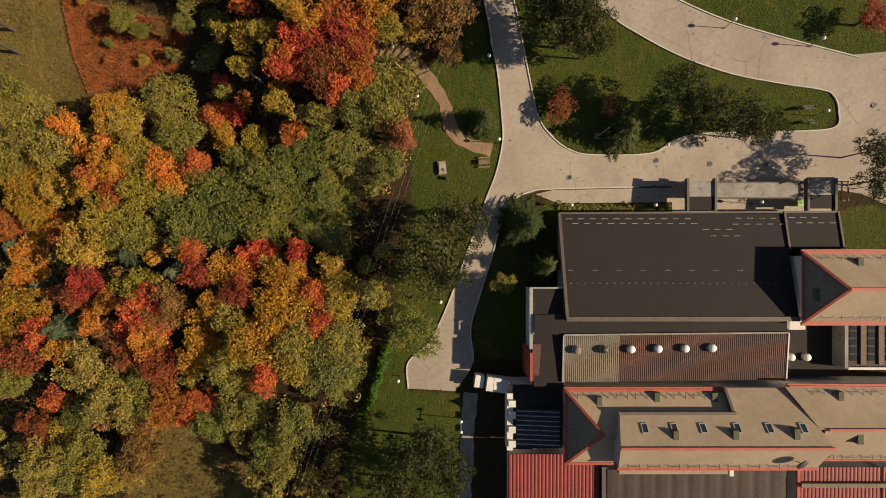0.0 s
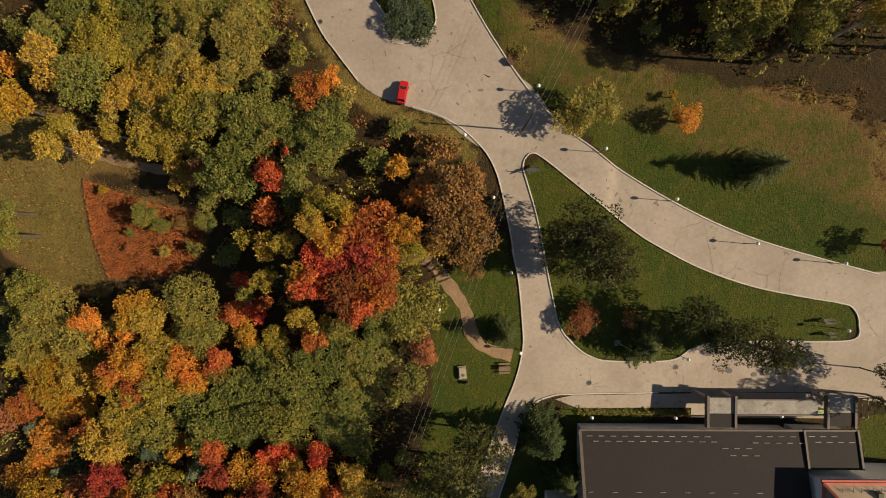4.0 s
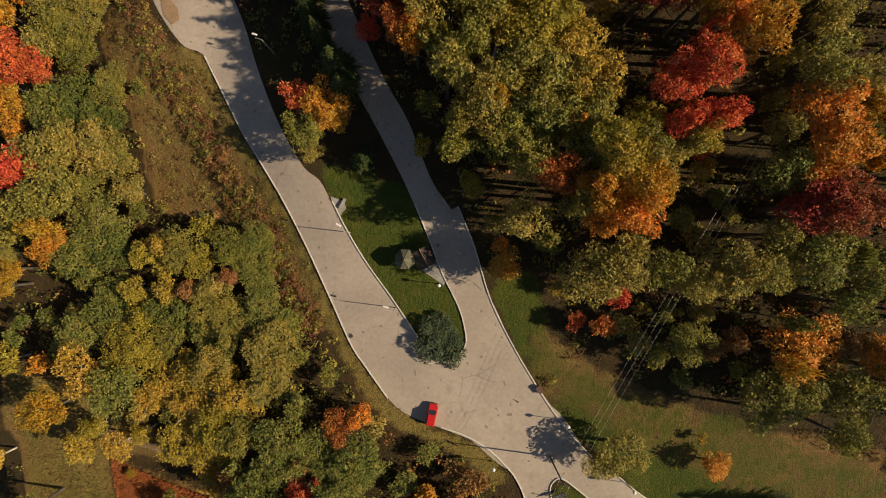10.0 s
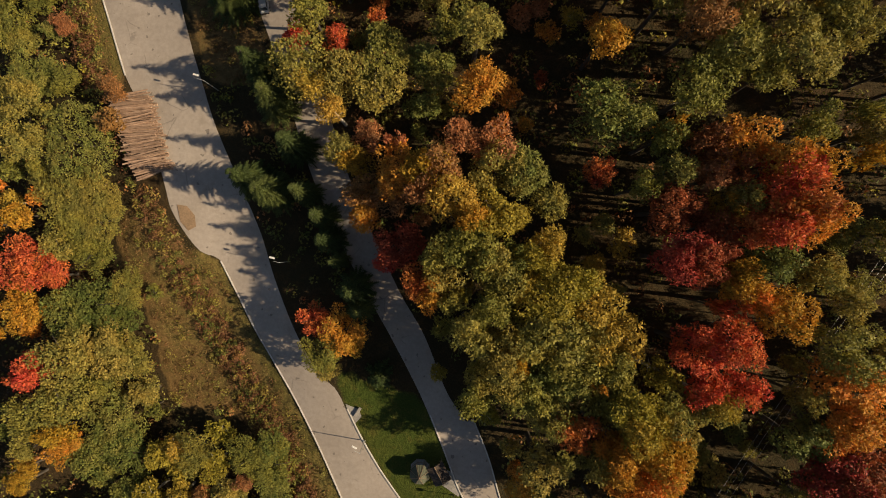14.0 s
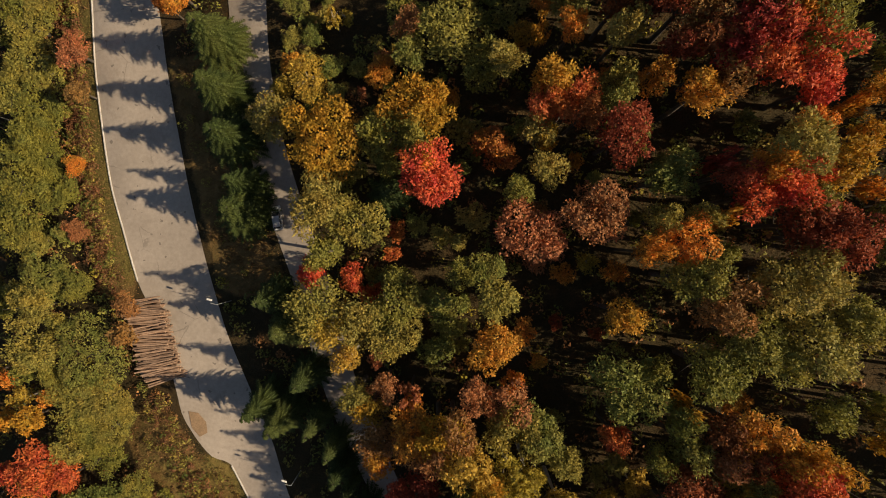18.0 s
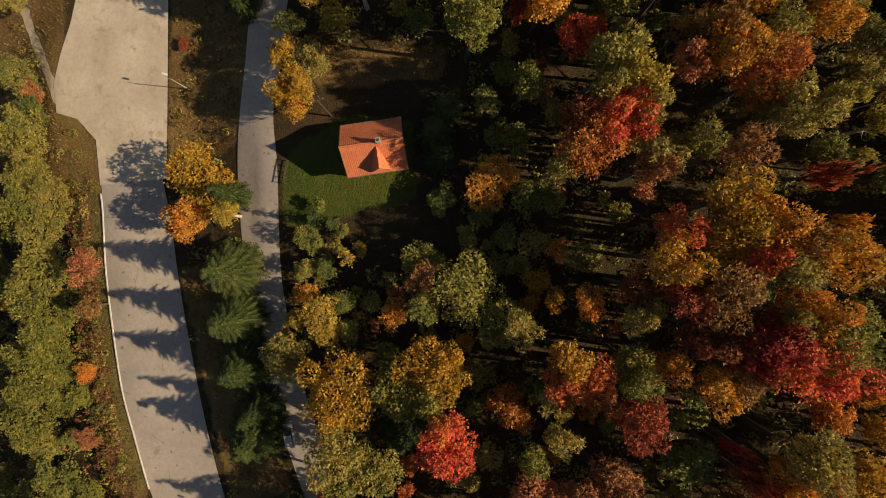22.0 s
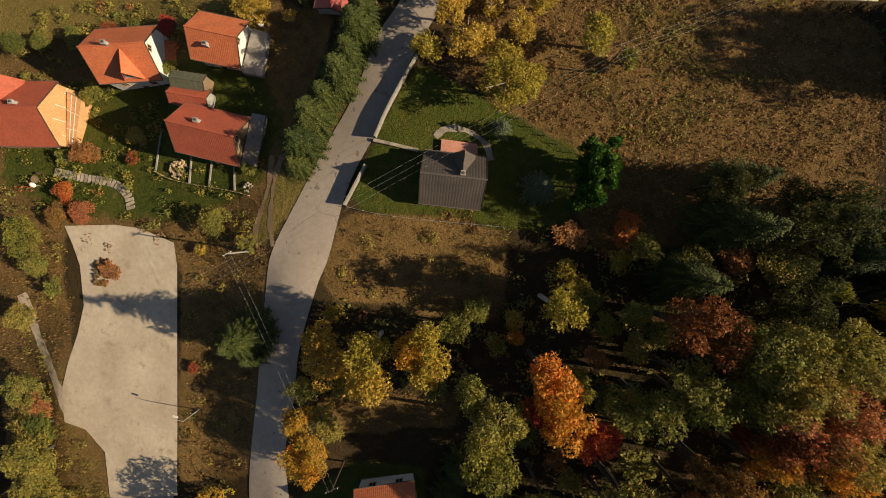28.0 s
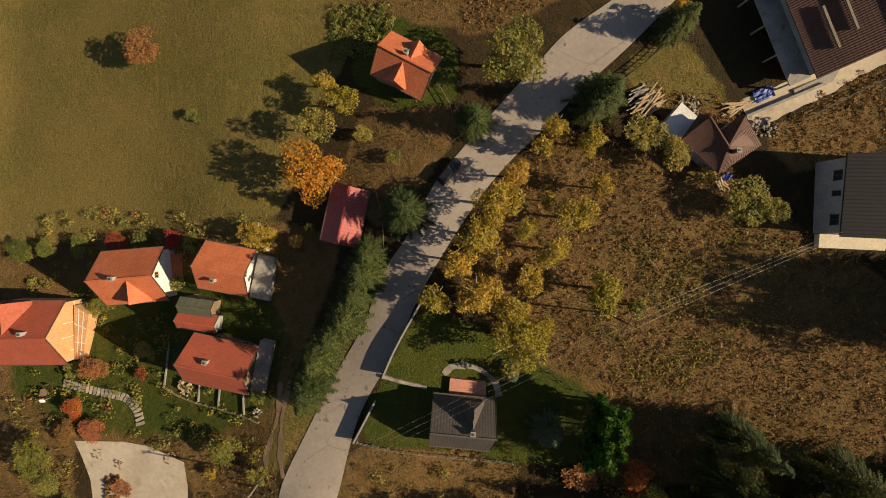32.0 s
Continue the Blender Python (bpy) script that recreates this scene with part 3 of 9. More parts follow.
lane("footpath_3", [(5.0, -25.9), (4.5, -32.5), (3.9, -45.0)], 2.4, CONCRETE, "narrow paved footpath beside the hotel")
lane("track_1", [(-100.6, 246.6), (-99.3, 243.6), (-97.6, 238.5), (-94.9, 233.4), (-92.0, 228.4), (-90.5, 225.6)], 2.0, GRAVEL, "rutted sandy track on the scrub slope")
lane("track_2", [(-54.1, 272.5), (-54.2, 267.2), (-55.3, 262.6), (-55.9, 259.8), (-55.0, 256.0)], 0.75, DIRT, "bare wheel rut of a track beside the road")
lane("track_3", [(-52.0, 273.2), (-53.1, 269.1), (-53.4, 264.5), (-53.3, 260.8), (-52.6, 257.5)], 0.75, DIRT, "bare wheel rut of a track beside the road")
garden_steps_line = [(-95.1, 268.7), (-88.7, 267.7), (-84.2, 267.1), (-81.1, 265.2), (-79.6, 262.2)]
lane("drive", [(16.7, 316.9), (24.6, 320.7), (36.2, 327.5)], 4.5, GRAVEL, "bare earth drive beside the unfinished houses")
ISLAND_KERB = [(16.6, 24.1), (17.9, 21.6), (20.2, 19.2), (22.7, 17.6), (26.3, 16.8), (36.8, 17.0), (40.8, 19.2), (45.7, 20.4), (55.5, 20.7), (68.0, 21.1), (68.9, 24.2), (67.8, 26.6), (65.8, 27.6), (58.6, 28.8), (49.8, 30.6), (40.8, 33.7), (32.9, 37.7), (28.4, 40.6), (19.6, 47.4), (14.4, 51.5), (11.7, 53.2), (10.3, 52.4), (9.9, 50.7), (10.8, 47.7), (12.6, 41.8), (14.6, 32.7), (16.7, 23.5)]
kerb("kerb", ISLAND_KERB)
kerb("kerb", [(-6.3, -25.2), (-6.3, -20.5), (-2.4, -16.7), (0.8, -10.1), (4.2, -0.9), (7.5, 8.4), (9.5, 13.7), (10.6, 19.2), (10.4, 23.6), (9.6, 30.9), (8.3, 36.7), (8.8, 34.7), (7.7, 40.7), (5.8, 48.6), (4.0, 52.6), (2.0, 55.0), (-0.9, 57.6), (-4.9, 59.8), (-9.3, 61.2)])
STRIP_KERB = [(-14.8, 99.9), (-12.2, 93.9), (-9.7, 87.9), (-6.6, 81.9), (-5.3, 76.9), (-5.8, 74.8), (-7.5, 73.0), (-10.0, 73.0), (-12.2, 74.5), (-15.0, 78.5), (-18.6, 83.5), (-23.2, 89.5), (-26.8, 95.1), (-29.6, 100.2)]
kerb("kerb", STRIP_KERB)
kerb("kerb", [(5.5, -20.3), (5.0, -14.1), (6.7, -8.0), (8.9, -0.9), (10.7, 5.7), (12.9, 9.0), (15.3, 10.2), (18.8, 10.7), (35.0, 11.1)])
kerb("kerb", [(7.1, 68.9), (10.5, 64.1), (15.9, 58.1), (21.2, 54.2), (26.2, 50.4), (35.0, 45.2), (44.9, 40.5), (54.6, 37.2), (70.9, 32.8)])
kerb("kerb", [(-53.3, 125.6), (-49.9, 118.6), (-46.8, 112.5), (-43.5, 107.5), (-39.0, 100.6), (-34.5, 92.7), (-30.0, 83.9), (-25.6, 75.0), (-22.9, 71.2), (-18.7, 65.7)])
kerb("kerb", [(-82.2, 210.0), (-81.7, 207.0), (-80.7, 194.0), (-77.4, 176.9), (-74.1, 166.9), (-71.0, 158.0)])
kerb("kerb", [(-7.3, 99.7), (-4.3, 92.8), (-1.3, 83.8), (2.7, 76.0), (7.1, 68.9)])


def apron(name, points, side, width=2.6):
    """Paving that runs along a kerb, on its outer side (1: left of its direction)."""
    mid = smooth_line(points, 1.0)
    near, outer = [], []
    for i, q in enumerate(mid):
        d = (mid[min(i + 1, len(mid) - 1)] - mid[max(i - 1, 0)]).normalized()
        n = Vector((-d.y, d.x)) * side
        near.append(q - n * 0.05)
        outer.append(q + n * width)
    return strip(name, near, outer, ASPHALT, "pale asphalt margin of the road along the kerb", "road", 0.04, 3)


apron("road_margin_1", ISLAND_KERB, -1)
apron("road_margin_2", STRIP_KERB, 1)
apron("road_margin_3", [(-7.3, 99.7), (-4.3, 92.8), (-1.3, 83.8), (2.7, 76.0), (7.1, 68.9)], -1, 3.0)
patch("road_end", [(66.5, 11.0), (112.0, 4.0), (112.0, 36.0), (70.0, 33.2), (66.0, 30.4), (70.2, 26.0), (70.0, 22.0)], ASPHALT, "pale asphalt road leading off to the east", "road", 0.03)
patch("road_corner", [(10.8, 6.4), (13.2, 9.3), (18.8, 11.0), (18.8, 14.5), (11.5, 14.5)], ASPHALT, "pale asphalt at the road junction", "road", 0.038)

# ---- buildings ----
TILE = surface("red_roof_tile", (0.56, 0.155, 0.062), (0.47, 0.125, 0.052), 0.35, 3.0, 0.75, 0.25, stain=(0.36, 0.115, 0.055))
TILE_DARK = surface("brick_red_roof_tile", (0.41, 0.090, 0.046), (0.34, 0.076, 0.040), 0.35, 3.0, 0.75, 0.25)
TILE_BROWN = surface("brown_roof_tile", (0.135, 0.052, 0.032), (0.105, 0.043, 0.027), 0.35, 3.0, 0.7, 0.25)
SHEET_RED = surface("red_sheet_metal", (0.27, 0.032, 0.028), (0.215, 0.027, 0.024), 0.3, 2.5, 0.6, 0.05, stain=(0.22, 0.030, 0.026))
SHEET_PINK = surface("faded_red_sheet", (0.42, 0.080, 0.070), (0.36, 0.065, 0.055), 0.3, 2.5, 0.55, 0.05)
SHEET_RUST = surface("rusty_sheet", (0.125, 0.056, 0.042), (0.092, 0.046, 0.036), 0.22, 2.0, 0.8, 0.2, stain=(0.20, 0.062, 0.036))
SHEET_GREY = surface("weathered_grey_sheet", (0.22, 0.178, 0.128), (0.175, 0.140, 0.100), 0.4, 2.5, 0.8, 0.2, stain=(0.19, 0.14, 0.10))
FELT = surface("dark_roof_felt", (0.0165, 0.0125, 0.0122), (0.0205, 0.0152, 0.0145), 0.10, 1.2, 0.9, 0.1, grit=0.35)
FELT_BLACK = surface("black_roof_sheet", (0.012, 0.0095, 0.0105), (0.016, 0.0125, 0.0135), 0.2, 2.0, 0.75, 0.1)
TRIM_BROWN = surface("brown_grey_flashing", (0.125, 0.094, 0.080), (0.10, 0.076, 0.066), 0.5, 3.0, 0.7, 0.1)
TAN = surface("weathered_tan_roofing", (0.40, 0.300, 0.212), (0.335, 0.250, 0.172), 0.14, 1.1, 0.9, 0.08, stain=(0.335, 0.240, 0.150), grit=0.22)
# about 0.6 times TAN; for the west hip ends, the roof beams and a duct
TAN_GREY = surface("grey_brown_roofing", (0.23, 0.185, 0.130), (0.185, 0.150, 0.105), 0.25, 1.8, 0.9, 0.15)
RED_TRIM = surface("red_painted_trim", (0.47, 0.095, 0.062), (0.38, 0.078, 0.050), 0.6, 4.0, 0.7, 0.1)
GREY_TILE = surface("grey_brown_sheet", (0.098, 0.080, 0.068), (0.072, 0.060, 0.052), 0.4, 3.0, 0.75, 0.15)
GREEN_FELT = surface("green_grey_felt", (0.105, 0.110, 0.070), (0.085, 0.090, 0.060), 0.5, 3.0, 0.9, 0.2)
FELT_BROWN = surface("dark_brown_sheet", (0.050, 0.034, 0.028), (0.066, 0.043, 0.035), 0.3, 2.0, 0.8, 0.1)
WALL_GREY = surface("grey_render", (0.36, 0.345, 0.33), (0.29, 0.28, 0.27), 0.4, 3.0, 0.9, 0.15)
WOOD = surface("weathered_wood", (0.26, 0.175, 0.105), (0.19, 0.130, 0.080), 0.8, 6.0, 0.85, 0.3)
PALE_WOOD = surface("fresh_sawn_wood", (0.55, 0.40, 0.245), (0.44, 0.31, 0.18), 0.8, 6.0, 0.8, 0.3)
DARK_WOOD = surface("dark_wood", (0.070, 0.048, 0.034), (0.050, 0.036, 0.026), 0.8, 6.0, 0.85, 0.3)
DECK = surface("orange_boarding", (0.60, 0.335, 0.160), (0.52, 0.285, 0.130), 0.4, 3.0, 0.8, 0.15)
PINK = surface("pink_terrace_tiles", (0.60, 0.27, 0.19), (0.52, 0.23, 0.16), 0.6, 4.0, 0.8, 0.1)
STONE = surface("rubble_stone", (0.40, 0.34, 0.27), (0.27, 0.225, 0.17), 0.9, 4.0, 0.9, 0.4, per_piece=0.5)
METAL = surface("dark_painted_metal", (0.045, 0.045, 0.045), (0.06, 0.058, 0.055), 0.6, 4.0, 0.5, 0.05)
STEEL = surface("pale_galvanised_metal", (0.50, 0.49, 0.46), (0.42, 0.41, 0.39), 0.6, 4.0, 0.45, 0.05, metal=0.3)


def plain(name, colour, rough, metal=0.0):
    m, nt, bsdf, link = node_material(name)
    bsdf.inputs["Base Color"].default_value = (*colour, 1)
    bsdf.inputs["Roughness"].default_value, bsdf.inputs["Metallic"].default_value = rough, metal
    return m


GLASS = plain("window_glass", (0.030, 0.034, 0.040), 0.08)
GLOBE = plain("white_lamp_globe", (0.86, 0.85, 0.80), 0.3)
RUBBER = plain("rubber", (0.02, 0.02, 0.02), 0.85)


def box_into(bm, x0, x1, y0, y1, z0, z1, m=None, bevel=0.0):
    made = bmesh.ops.create_cube(bm, size=1.0)["verts"]
    for v in made:
        v.co = Vector(((x0 + x1) / 2 + v.co.x * (x1 - x0), (y0 + y1) / 2 + v.co.y * (y1 - y0), (z0 + z1) / 2 + v.co.z * (z1 - z0)))
    if bevel:
        edges = {e for v in made for e in v.link_edges}
        made = [v for v in bmesh.ops.bevel(bm, geom=list(edges), offset=bevel, segments=1, affect="EDGES")["verts"]]
    if m:
        for v in made:
            v.co = m @ v.co
    return made


def box(name, parent, dims, material, label="", bevel=0.0):
    bm = bmesh.new()
    box_into(bm, *dims, bevel=bevel)
    return part(name, bm, material, parent, label)


def slab(name, parent, outline, material, thick=0.15, label=""):
    """A flat plate of that outline (any plane), its thickness going down."""
    bm = bmesh.new()
    top = [bm.verts.new(q) for q in outline]
    low = [bm.verts.new((q[0], q[1], q[2] - thick)) for q in outline]
    f = bm.faces.new(top)
    bm.faces.new(low[::-1])
    n = len(top)
    for i in range(n):
        bm.faces.new((top[i], low[i], low[(i + 1) % n], top[(i + 1) % n]))
    bmesh.ops.recalc_face_normals(bm, faces=bm.faces[:])
    return part(name, bm, material, parent, label)


def ribbed(name, parent, a, b, c, d, material, rib=0.35, depth=0.05, thick=0.12, courses=0, label=""):
    """A roof plane with ribs that run from the eave a-b up to the ridge d-c; courses: steps of tile rows along it."""
    a, b, c, d = (Vector(q) for q in (a, b, c, d))
    up = (b - a).cross(d - a).normalized()
    if up.z < 0:
        up = -up
    n = max(2, int((b - a).length / rib))
    rows = max(1, courses)
    verts, faces = [], []
    us = []
    for i in range(n):
        us += [(i / n, 0), ((i + 0.25) / n, 1), ((i + 0.65) / n, 1), ((i + 0.9) / n, 0)]
    us.append((1, 0))
    line = []
    for j in range(rows):
        line += [(j / rows, 0.02 if courses else 0.0), ((j + 1) / rows, 0.0)]
    for t, lift in line:
        for u, hi in us:
            q = a.lerp(b, u).lerp(d.lerp(c, u), t)
            verts.append(tuple(q + up * (hi * depth + lift)))
    w = len(us)
    for j in range(len(line) - 1):
        for i in range(w - 1):
            q = j * w + i
            faces.append((q, q + 1, q + 1 + w, q + w))
    base = len(verts)
    for q in (a, b, c, d):
        verts.append(tuple(q - Vector((0, 0, thick))))
    for q in (a, b, c, d):
        verts.append(tuple(q))
    faces.append((base + 3, base + 2, base + 1, base))
    for i in range(4):
        j = (i + 1) % 4
        faces.append((base + i, base + j, base + 4 + j, base + 4 + i))
    me = bpy.data.meshes.new(name)
    me.from_pydata(verts, [], faces)
    me.materials.append(material)
    ob = new(name, me)
    ob.parent = parent
    return tagged(ob, label) if label else ob


def bar(name, parent, p, q, size, material, height=None, label=""):
    """A straight square bar between two points."""
    p, q = Vector(p), Vector(q)
    d = q - p
    bm = bmesh.new()
    h = height or size
    turn = d.to_track_quat("X", "Z").to_matrix().to_4x4()
    box_into(bm, 0, d.length, -size / 2, size / 2, -h / 2, h / 2, Matrix.Translation(p) @ turn)
    return part(name, bm, material, parent, label)


def window(parent, x, y, z, facing, width=1.0, height=1.1, shade=None):
    """facing: degrees round z of the outward normal, in the parent's frame."""
    m = pose(x, y, z, 0, 0, facing)
    bm = bmesh.new()
    for dims in ((-0.03, 0.06, -width / 2 - 0.08, width / 2 + 0.08, height / 2, height / 2 + 0.08), (-0.03, 0.10, -width / 2 - 0.12, width / 2 + 0.12, -height / 2 - 0.08, -height / 2),
                 (-0.03, 0.06, -width / 2 - 0.08, -width / 2, -height / 2, height / 2), (-0.03, 0.06, width / 2, width / 2 + 0.08, -height / 2, height / 2), (-0.03, 0.05, -0.03, 0.03, -height / 2, height / 2)):
        box_into(bm, *dims, m)
    frame_ob = part("window", bm, shade or PALE_WOOD, parent)
    bm = bmesh.new()
    box_into(bm, -0.02, 0.02, -width / 2, width / 2, -height / 2, height / 2, m)
    part("pane", bm, GLASS, frame_ob)


def chimney(parent, x, y, z0, z1, size=0.55, material=None):
    bm = bmesh.new()
    box_into(bm, x - size / 2, x + size / 2, y - size / 2, y + size / 2, z0, z1)
    stack = part("chimney", bm, material or WALL_GREY, parent)
    bm = bmesh.new()
    box_into(bm, x - size * 0.68, x + size * 0.68, y - size * 0.68, y + size * 0.68, z1, z1 + 0.12)
    part("cap", bm, CONCRETE, stack)
    bm = bmesh.new()
    box_into(bm, x - size * 0.3, x + size * 0.3, y - size * 0.3, y + size * 0.3, z1 + 0.12, z1 + 0.20)
    part("flue", bm, METAL, stack)


def gable_house(label, x, y, turn, length, width, eave, ridge, roof, wall=WHITE, over=0.5, rib=0.30, courses=12, dormers=(), chimneys=(), windows=True, name="house"):
    """A gabled house whose ridge runs along its own x axis; eave and ridge are heights above the sea of the plan."""
    base = min(ground(x + math.cos(radians(turn)) * u - math.sin(radians(turn)) * v, y + math.sin(radians(turn)) * u + math.cos(radians(turn)) * v)
               for u in (-length / 2, length / 2) for v in (-width / 2, width / 2))
    home = tagged(new(name), label, "house" if name == "house" else name)
    home.matrix_world = pose(x, y, base, 0, 0, turn)
    e, r = eave - base, ridge - base
    slope = (r - e) / (width / 2)
    l, w = length / 2 - over, width / 2 - over
    we = e + slope * over - 0.12
    bm = bmesh.new()
    ring = [(-l, -w), (l, -w), (l, w), (-l, w)]
    low = [bm.verts.new((a, b, -0.6)) for a, b in ring]
    top = [bm.verts.new((a, b, we)) for a, b in ring]
    g0, g1 = bm.verts.new((-l, 0, r - 0.14)), bm.verts.new((l, 0, r - 0.14))
    for i in (0, 2):
        bm.faces.new((low[i], low[(i + 1) % 4], top[(i + 1) % 4], top[i]))
    bm.faces.new((low[1], low[2], top[2], g1, top[1]))
    bm.faces.new((low[3], low[0], top[0], g0, top[3]))
    bm.faces.new((top[0], top[1], g1, g0))
    bm.faces.new((top[2], top[3], g0, g1))
    part("wall", bm, wall, home)
    box("plinth", home, (-l - 0.06, l + 0.06, -w - 0.06, w + 0.06, -0.6, 0.35), CONCRETE)
    for s in (-1, 1):
        ribbed("roof_slope", home, (-length / 2, s * width / 2, e), (length / 2, s * width / 2, e), (length / 2, 0, r), (-length / 2, 0, r), roof, rib, 0.014, 0.14, courses)
        bar("gutter", home, (-length / 2, s * (width / 2 + 0.06), e - 0.05), (length / 2, s * (width / 2 + 0.06), e - 0.05), 0.12, TRIM_BROWN)
        for u in (-1, 1):
            bar("barge_board", home, (u * (length / 2 + 0.02), s * width / 2, e - 0.06), (u * (length / 2 + 0.02), 0, r - 0.06), 0.05, DARK_WOOD, 0.2)
    bar("ridge_cap", home, (-length / 2 - 0.03, 0, r + 0.06), (length / 2 + 0.03, 0, r + 0.06), 0.24, roof, 0.12)
    for u, side, span in dormers:
        apex, foot = r - 0.35, e + slope * 0.55
        reach = w + 0.15
        front = side * reach
        hw = span / 2
        cheek = bmesh.new()
        pts = [(u - hw * 0.86, front * 0.97, foot - 0.5), (u + hw * 0.86, front * 0.97, foot - 0.5), (u + hw * 0.86, front * 0.97, foot + 0.1), (u, front * 0.97, apex - 0.2), (u - hw * 0.86, front * 0.97, foot + 0.1)]
        vs = [cheek.verts.new(q) for q in pts]
        back = [cheek.verts.new((q[0], side * 0.4, q[2])) for q in pts]
        cheek.faces.new(vs)
        for i in range(5):
            cheek.faces.new((vs[i], back[i], back[(i + 1) % 5], vs[(i + 1) % 5]))
        bmesh.ops.recalc_face_normals(cheek, faces=cheek.faces[:])
        dorm = part("dormer", cheek, wall, home)
        for s in (-1, 1):
            ribbed("dormer_roof", dorm, (u + s * hw, side * (w - (foot - we) / slope - 0.1) , foot), (u + s * hw, front * 1.05, foot), (u, front * 1.05, apex), (u, side * 0.35, apex), roof, rib, 0.05, 0.1, 5)
        window(dorm, u, front * 0.975, (foot + apex) / 2 - 0.35, 90 * side, 0.7, 0.8)
    for u, v in chimneys:
        zr = r - abs(v) * slope
        chimney(home, u, v, zr - 0.3, zr + 1.0)
    if windows:
        for u in (-l * 0.5, l * 0.5):
            for s in (-1, 1):
                window(home, u, s * w, we * 0.55, 90 * s)
        for s in (-1, 1):
            window(home, s * l, -w * 0.4, we * 0.55, 0 if s > 0 else 180)
            window(home, s * l, 0, (we + r) / 2 - 0.2, 0 if s > 0 else 180, 0.9, 0.9)
        box("door", home, (-0.5, 0.5, -w - 0.03, -w + 0.02, 0.1, 2.1), DARK_WOOD, "dark wooden front door")
    return home


# the lone house by the upper road
gable_house("small white house with bright orange-red tiled roof", -31.9, 218.2, 11, 9.4, 7.9, 9.5, 12.9, TILE, dormers=[(0.6, -1, 3.0)], chimneys=[(1.2, 0.0)])
# the cabin with the dark roof
cabin = gable_house("cabin with steep dark grey-brown corrugated roof", -24.2, 269.0, -4, 9.6, 8.2, 7.6, 12.4, GREY_TILE, WOOD, rib=0.42, courses=0, chimneys=[(1.3, 0.6)], dormers=[(1.2, 1, 3.6)])
# the village houses
village_1 = gable_house("white house with orange tiled roof and dormer", -80.3, 288.9, 6.5, 10.8, 9.2, -1.6, 2.6, TILE, dormers=[(1.0, -1, 3.4)], chimneys=[(-0.6, 0.1)])
bx, by = 5.0, 1.2
box("lean_to_wall", village_1, (bx - 0.4, bx + 1.5, by - 1.6, by + 1.6, -0.6, 2.2), WHITE)
ribbed("lean_to_roof", village_1, (bx + 1.9, by - 2.0, 2.3), (bx + 1.9, by + 2.0, 2.3), (bx - 0.45, by + 2.0, 3.6), (bx - 0.45, by - 2.0, 3.6), TILE, 0.3, 0.03, 0.12, 5)
village_2 = gable_house("white house with orange tiled roof beside a paved yard", -63.3, 290.9, -9, 8.4, 7.9, 1.4, 4.6, TILE, chimneys=[(-0.8, -1.8)])
gable_house("house with large brick-red tiled roof above terraced beds", -63.6, 275.3, -11, 10.8, 8.2, 2.3, 6.6, TILE_DARK, WOOD, chimneys=[(-1.0, 1.2)])
boarded = gable_house("house with brick-red roof and orange boarded gable", -99.3, 278.3, 2, 12.8, 11.2, -2.6, 1.8, TILE_DARK, DECK, 0.35, chimneys=[(2.6, 0.8)], dormers=[(-1.0, 1, 4.0)], windows=False)
for y in (-3.4, -0.9, 1.6, 4.1):
    bar("batten", boarded, (6.09, y, 0.4), (6.09, y, 7.4 - 0.78 * abs(y)), 0.10, WHITE)
for z in (2.0, 3.6):
    bar("batten", boarded, (6.09, -5.1, z), (6.09, 5.1, z), 0.10, WHITE)
gable_house("white cottage with red tiled roof and cross gables", -34.4, 323.6, -25, 9.0, 7.4, 4.4, 7.4, TILE, dormers=[(-0.2, -1, 3.4), (0.6, 1, 3.0)], chimneys=[(-0.3, 1.0)])
gable_house("shed with faded red sheet-metal roof", -43.8, 300.2, 79, 9.4, 6.2, 2.6, 4.2, SHEET_PINK, WALL_GREY, 0.3, 0.5, 0, windows=False, name="shed")
gable_house("garden shed with green-grey felt roof", -68.7, 284.3, -6, 5.6, 2.6, 0.7, 1.6, GREEN_FELT, WOOD, 0.15, 0.8, 0, windows=False, name="shed")
gable_house("narrow outbuilding with red tiled roof", -68.6, 281.7, -7, 6.6, 3.0, 0.3, 1.6, TILE_DARK, WALL_GREY, 0.2, 0.3, 5, windows=False, name="shed")


def terrace(label, outline, z, material, name="terrace", joints=0, tone=None, thick=0.3):
    ob = tagged(new(name), label, name.replace("_", " "))
    ob.location = (outline[0][0], outline[0][1], 0)
    pts = [(a - outline[0][0], b - outline[0][1], z) for a, b in outline]
    low = min(ground(a, b) for a, b in outline)
    slab("floor_slab", ob, pts, material, max(thick, z - low + 0.3))
    p = [Vector(q) for q in pts]
    for i in range(1, joints + 1):
        t = i / (joints + 1)
        up = Vector((0, 0, 0.03))
        bar("joint_strip", ob, p[0].lerp(p[1], t) + up, p[3].lerp(p[2], t) + up, 0.10, tone or WHITE, 0.05)
        bar("joint_strip", ob, p[0].lerp(p[3], t) + up, p[1].lerp(p[2], t) + up, 0.10, tone or WHITE, 0.05)
    return ob


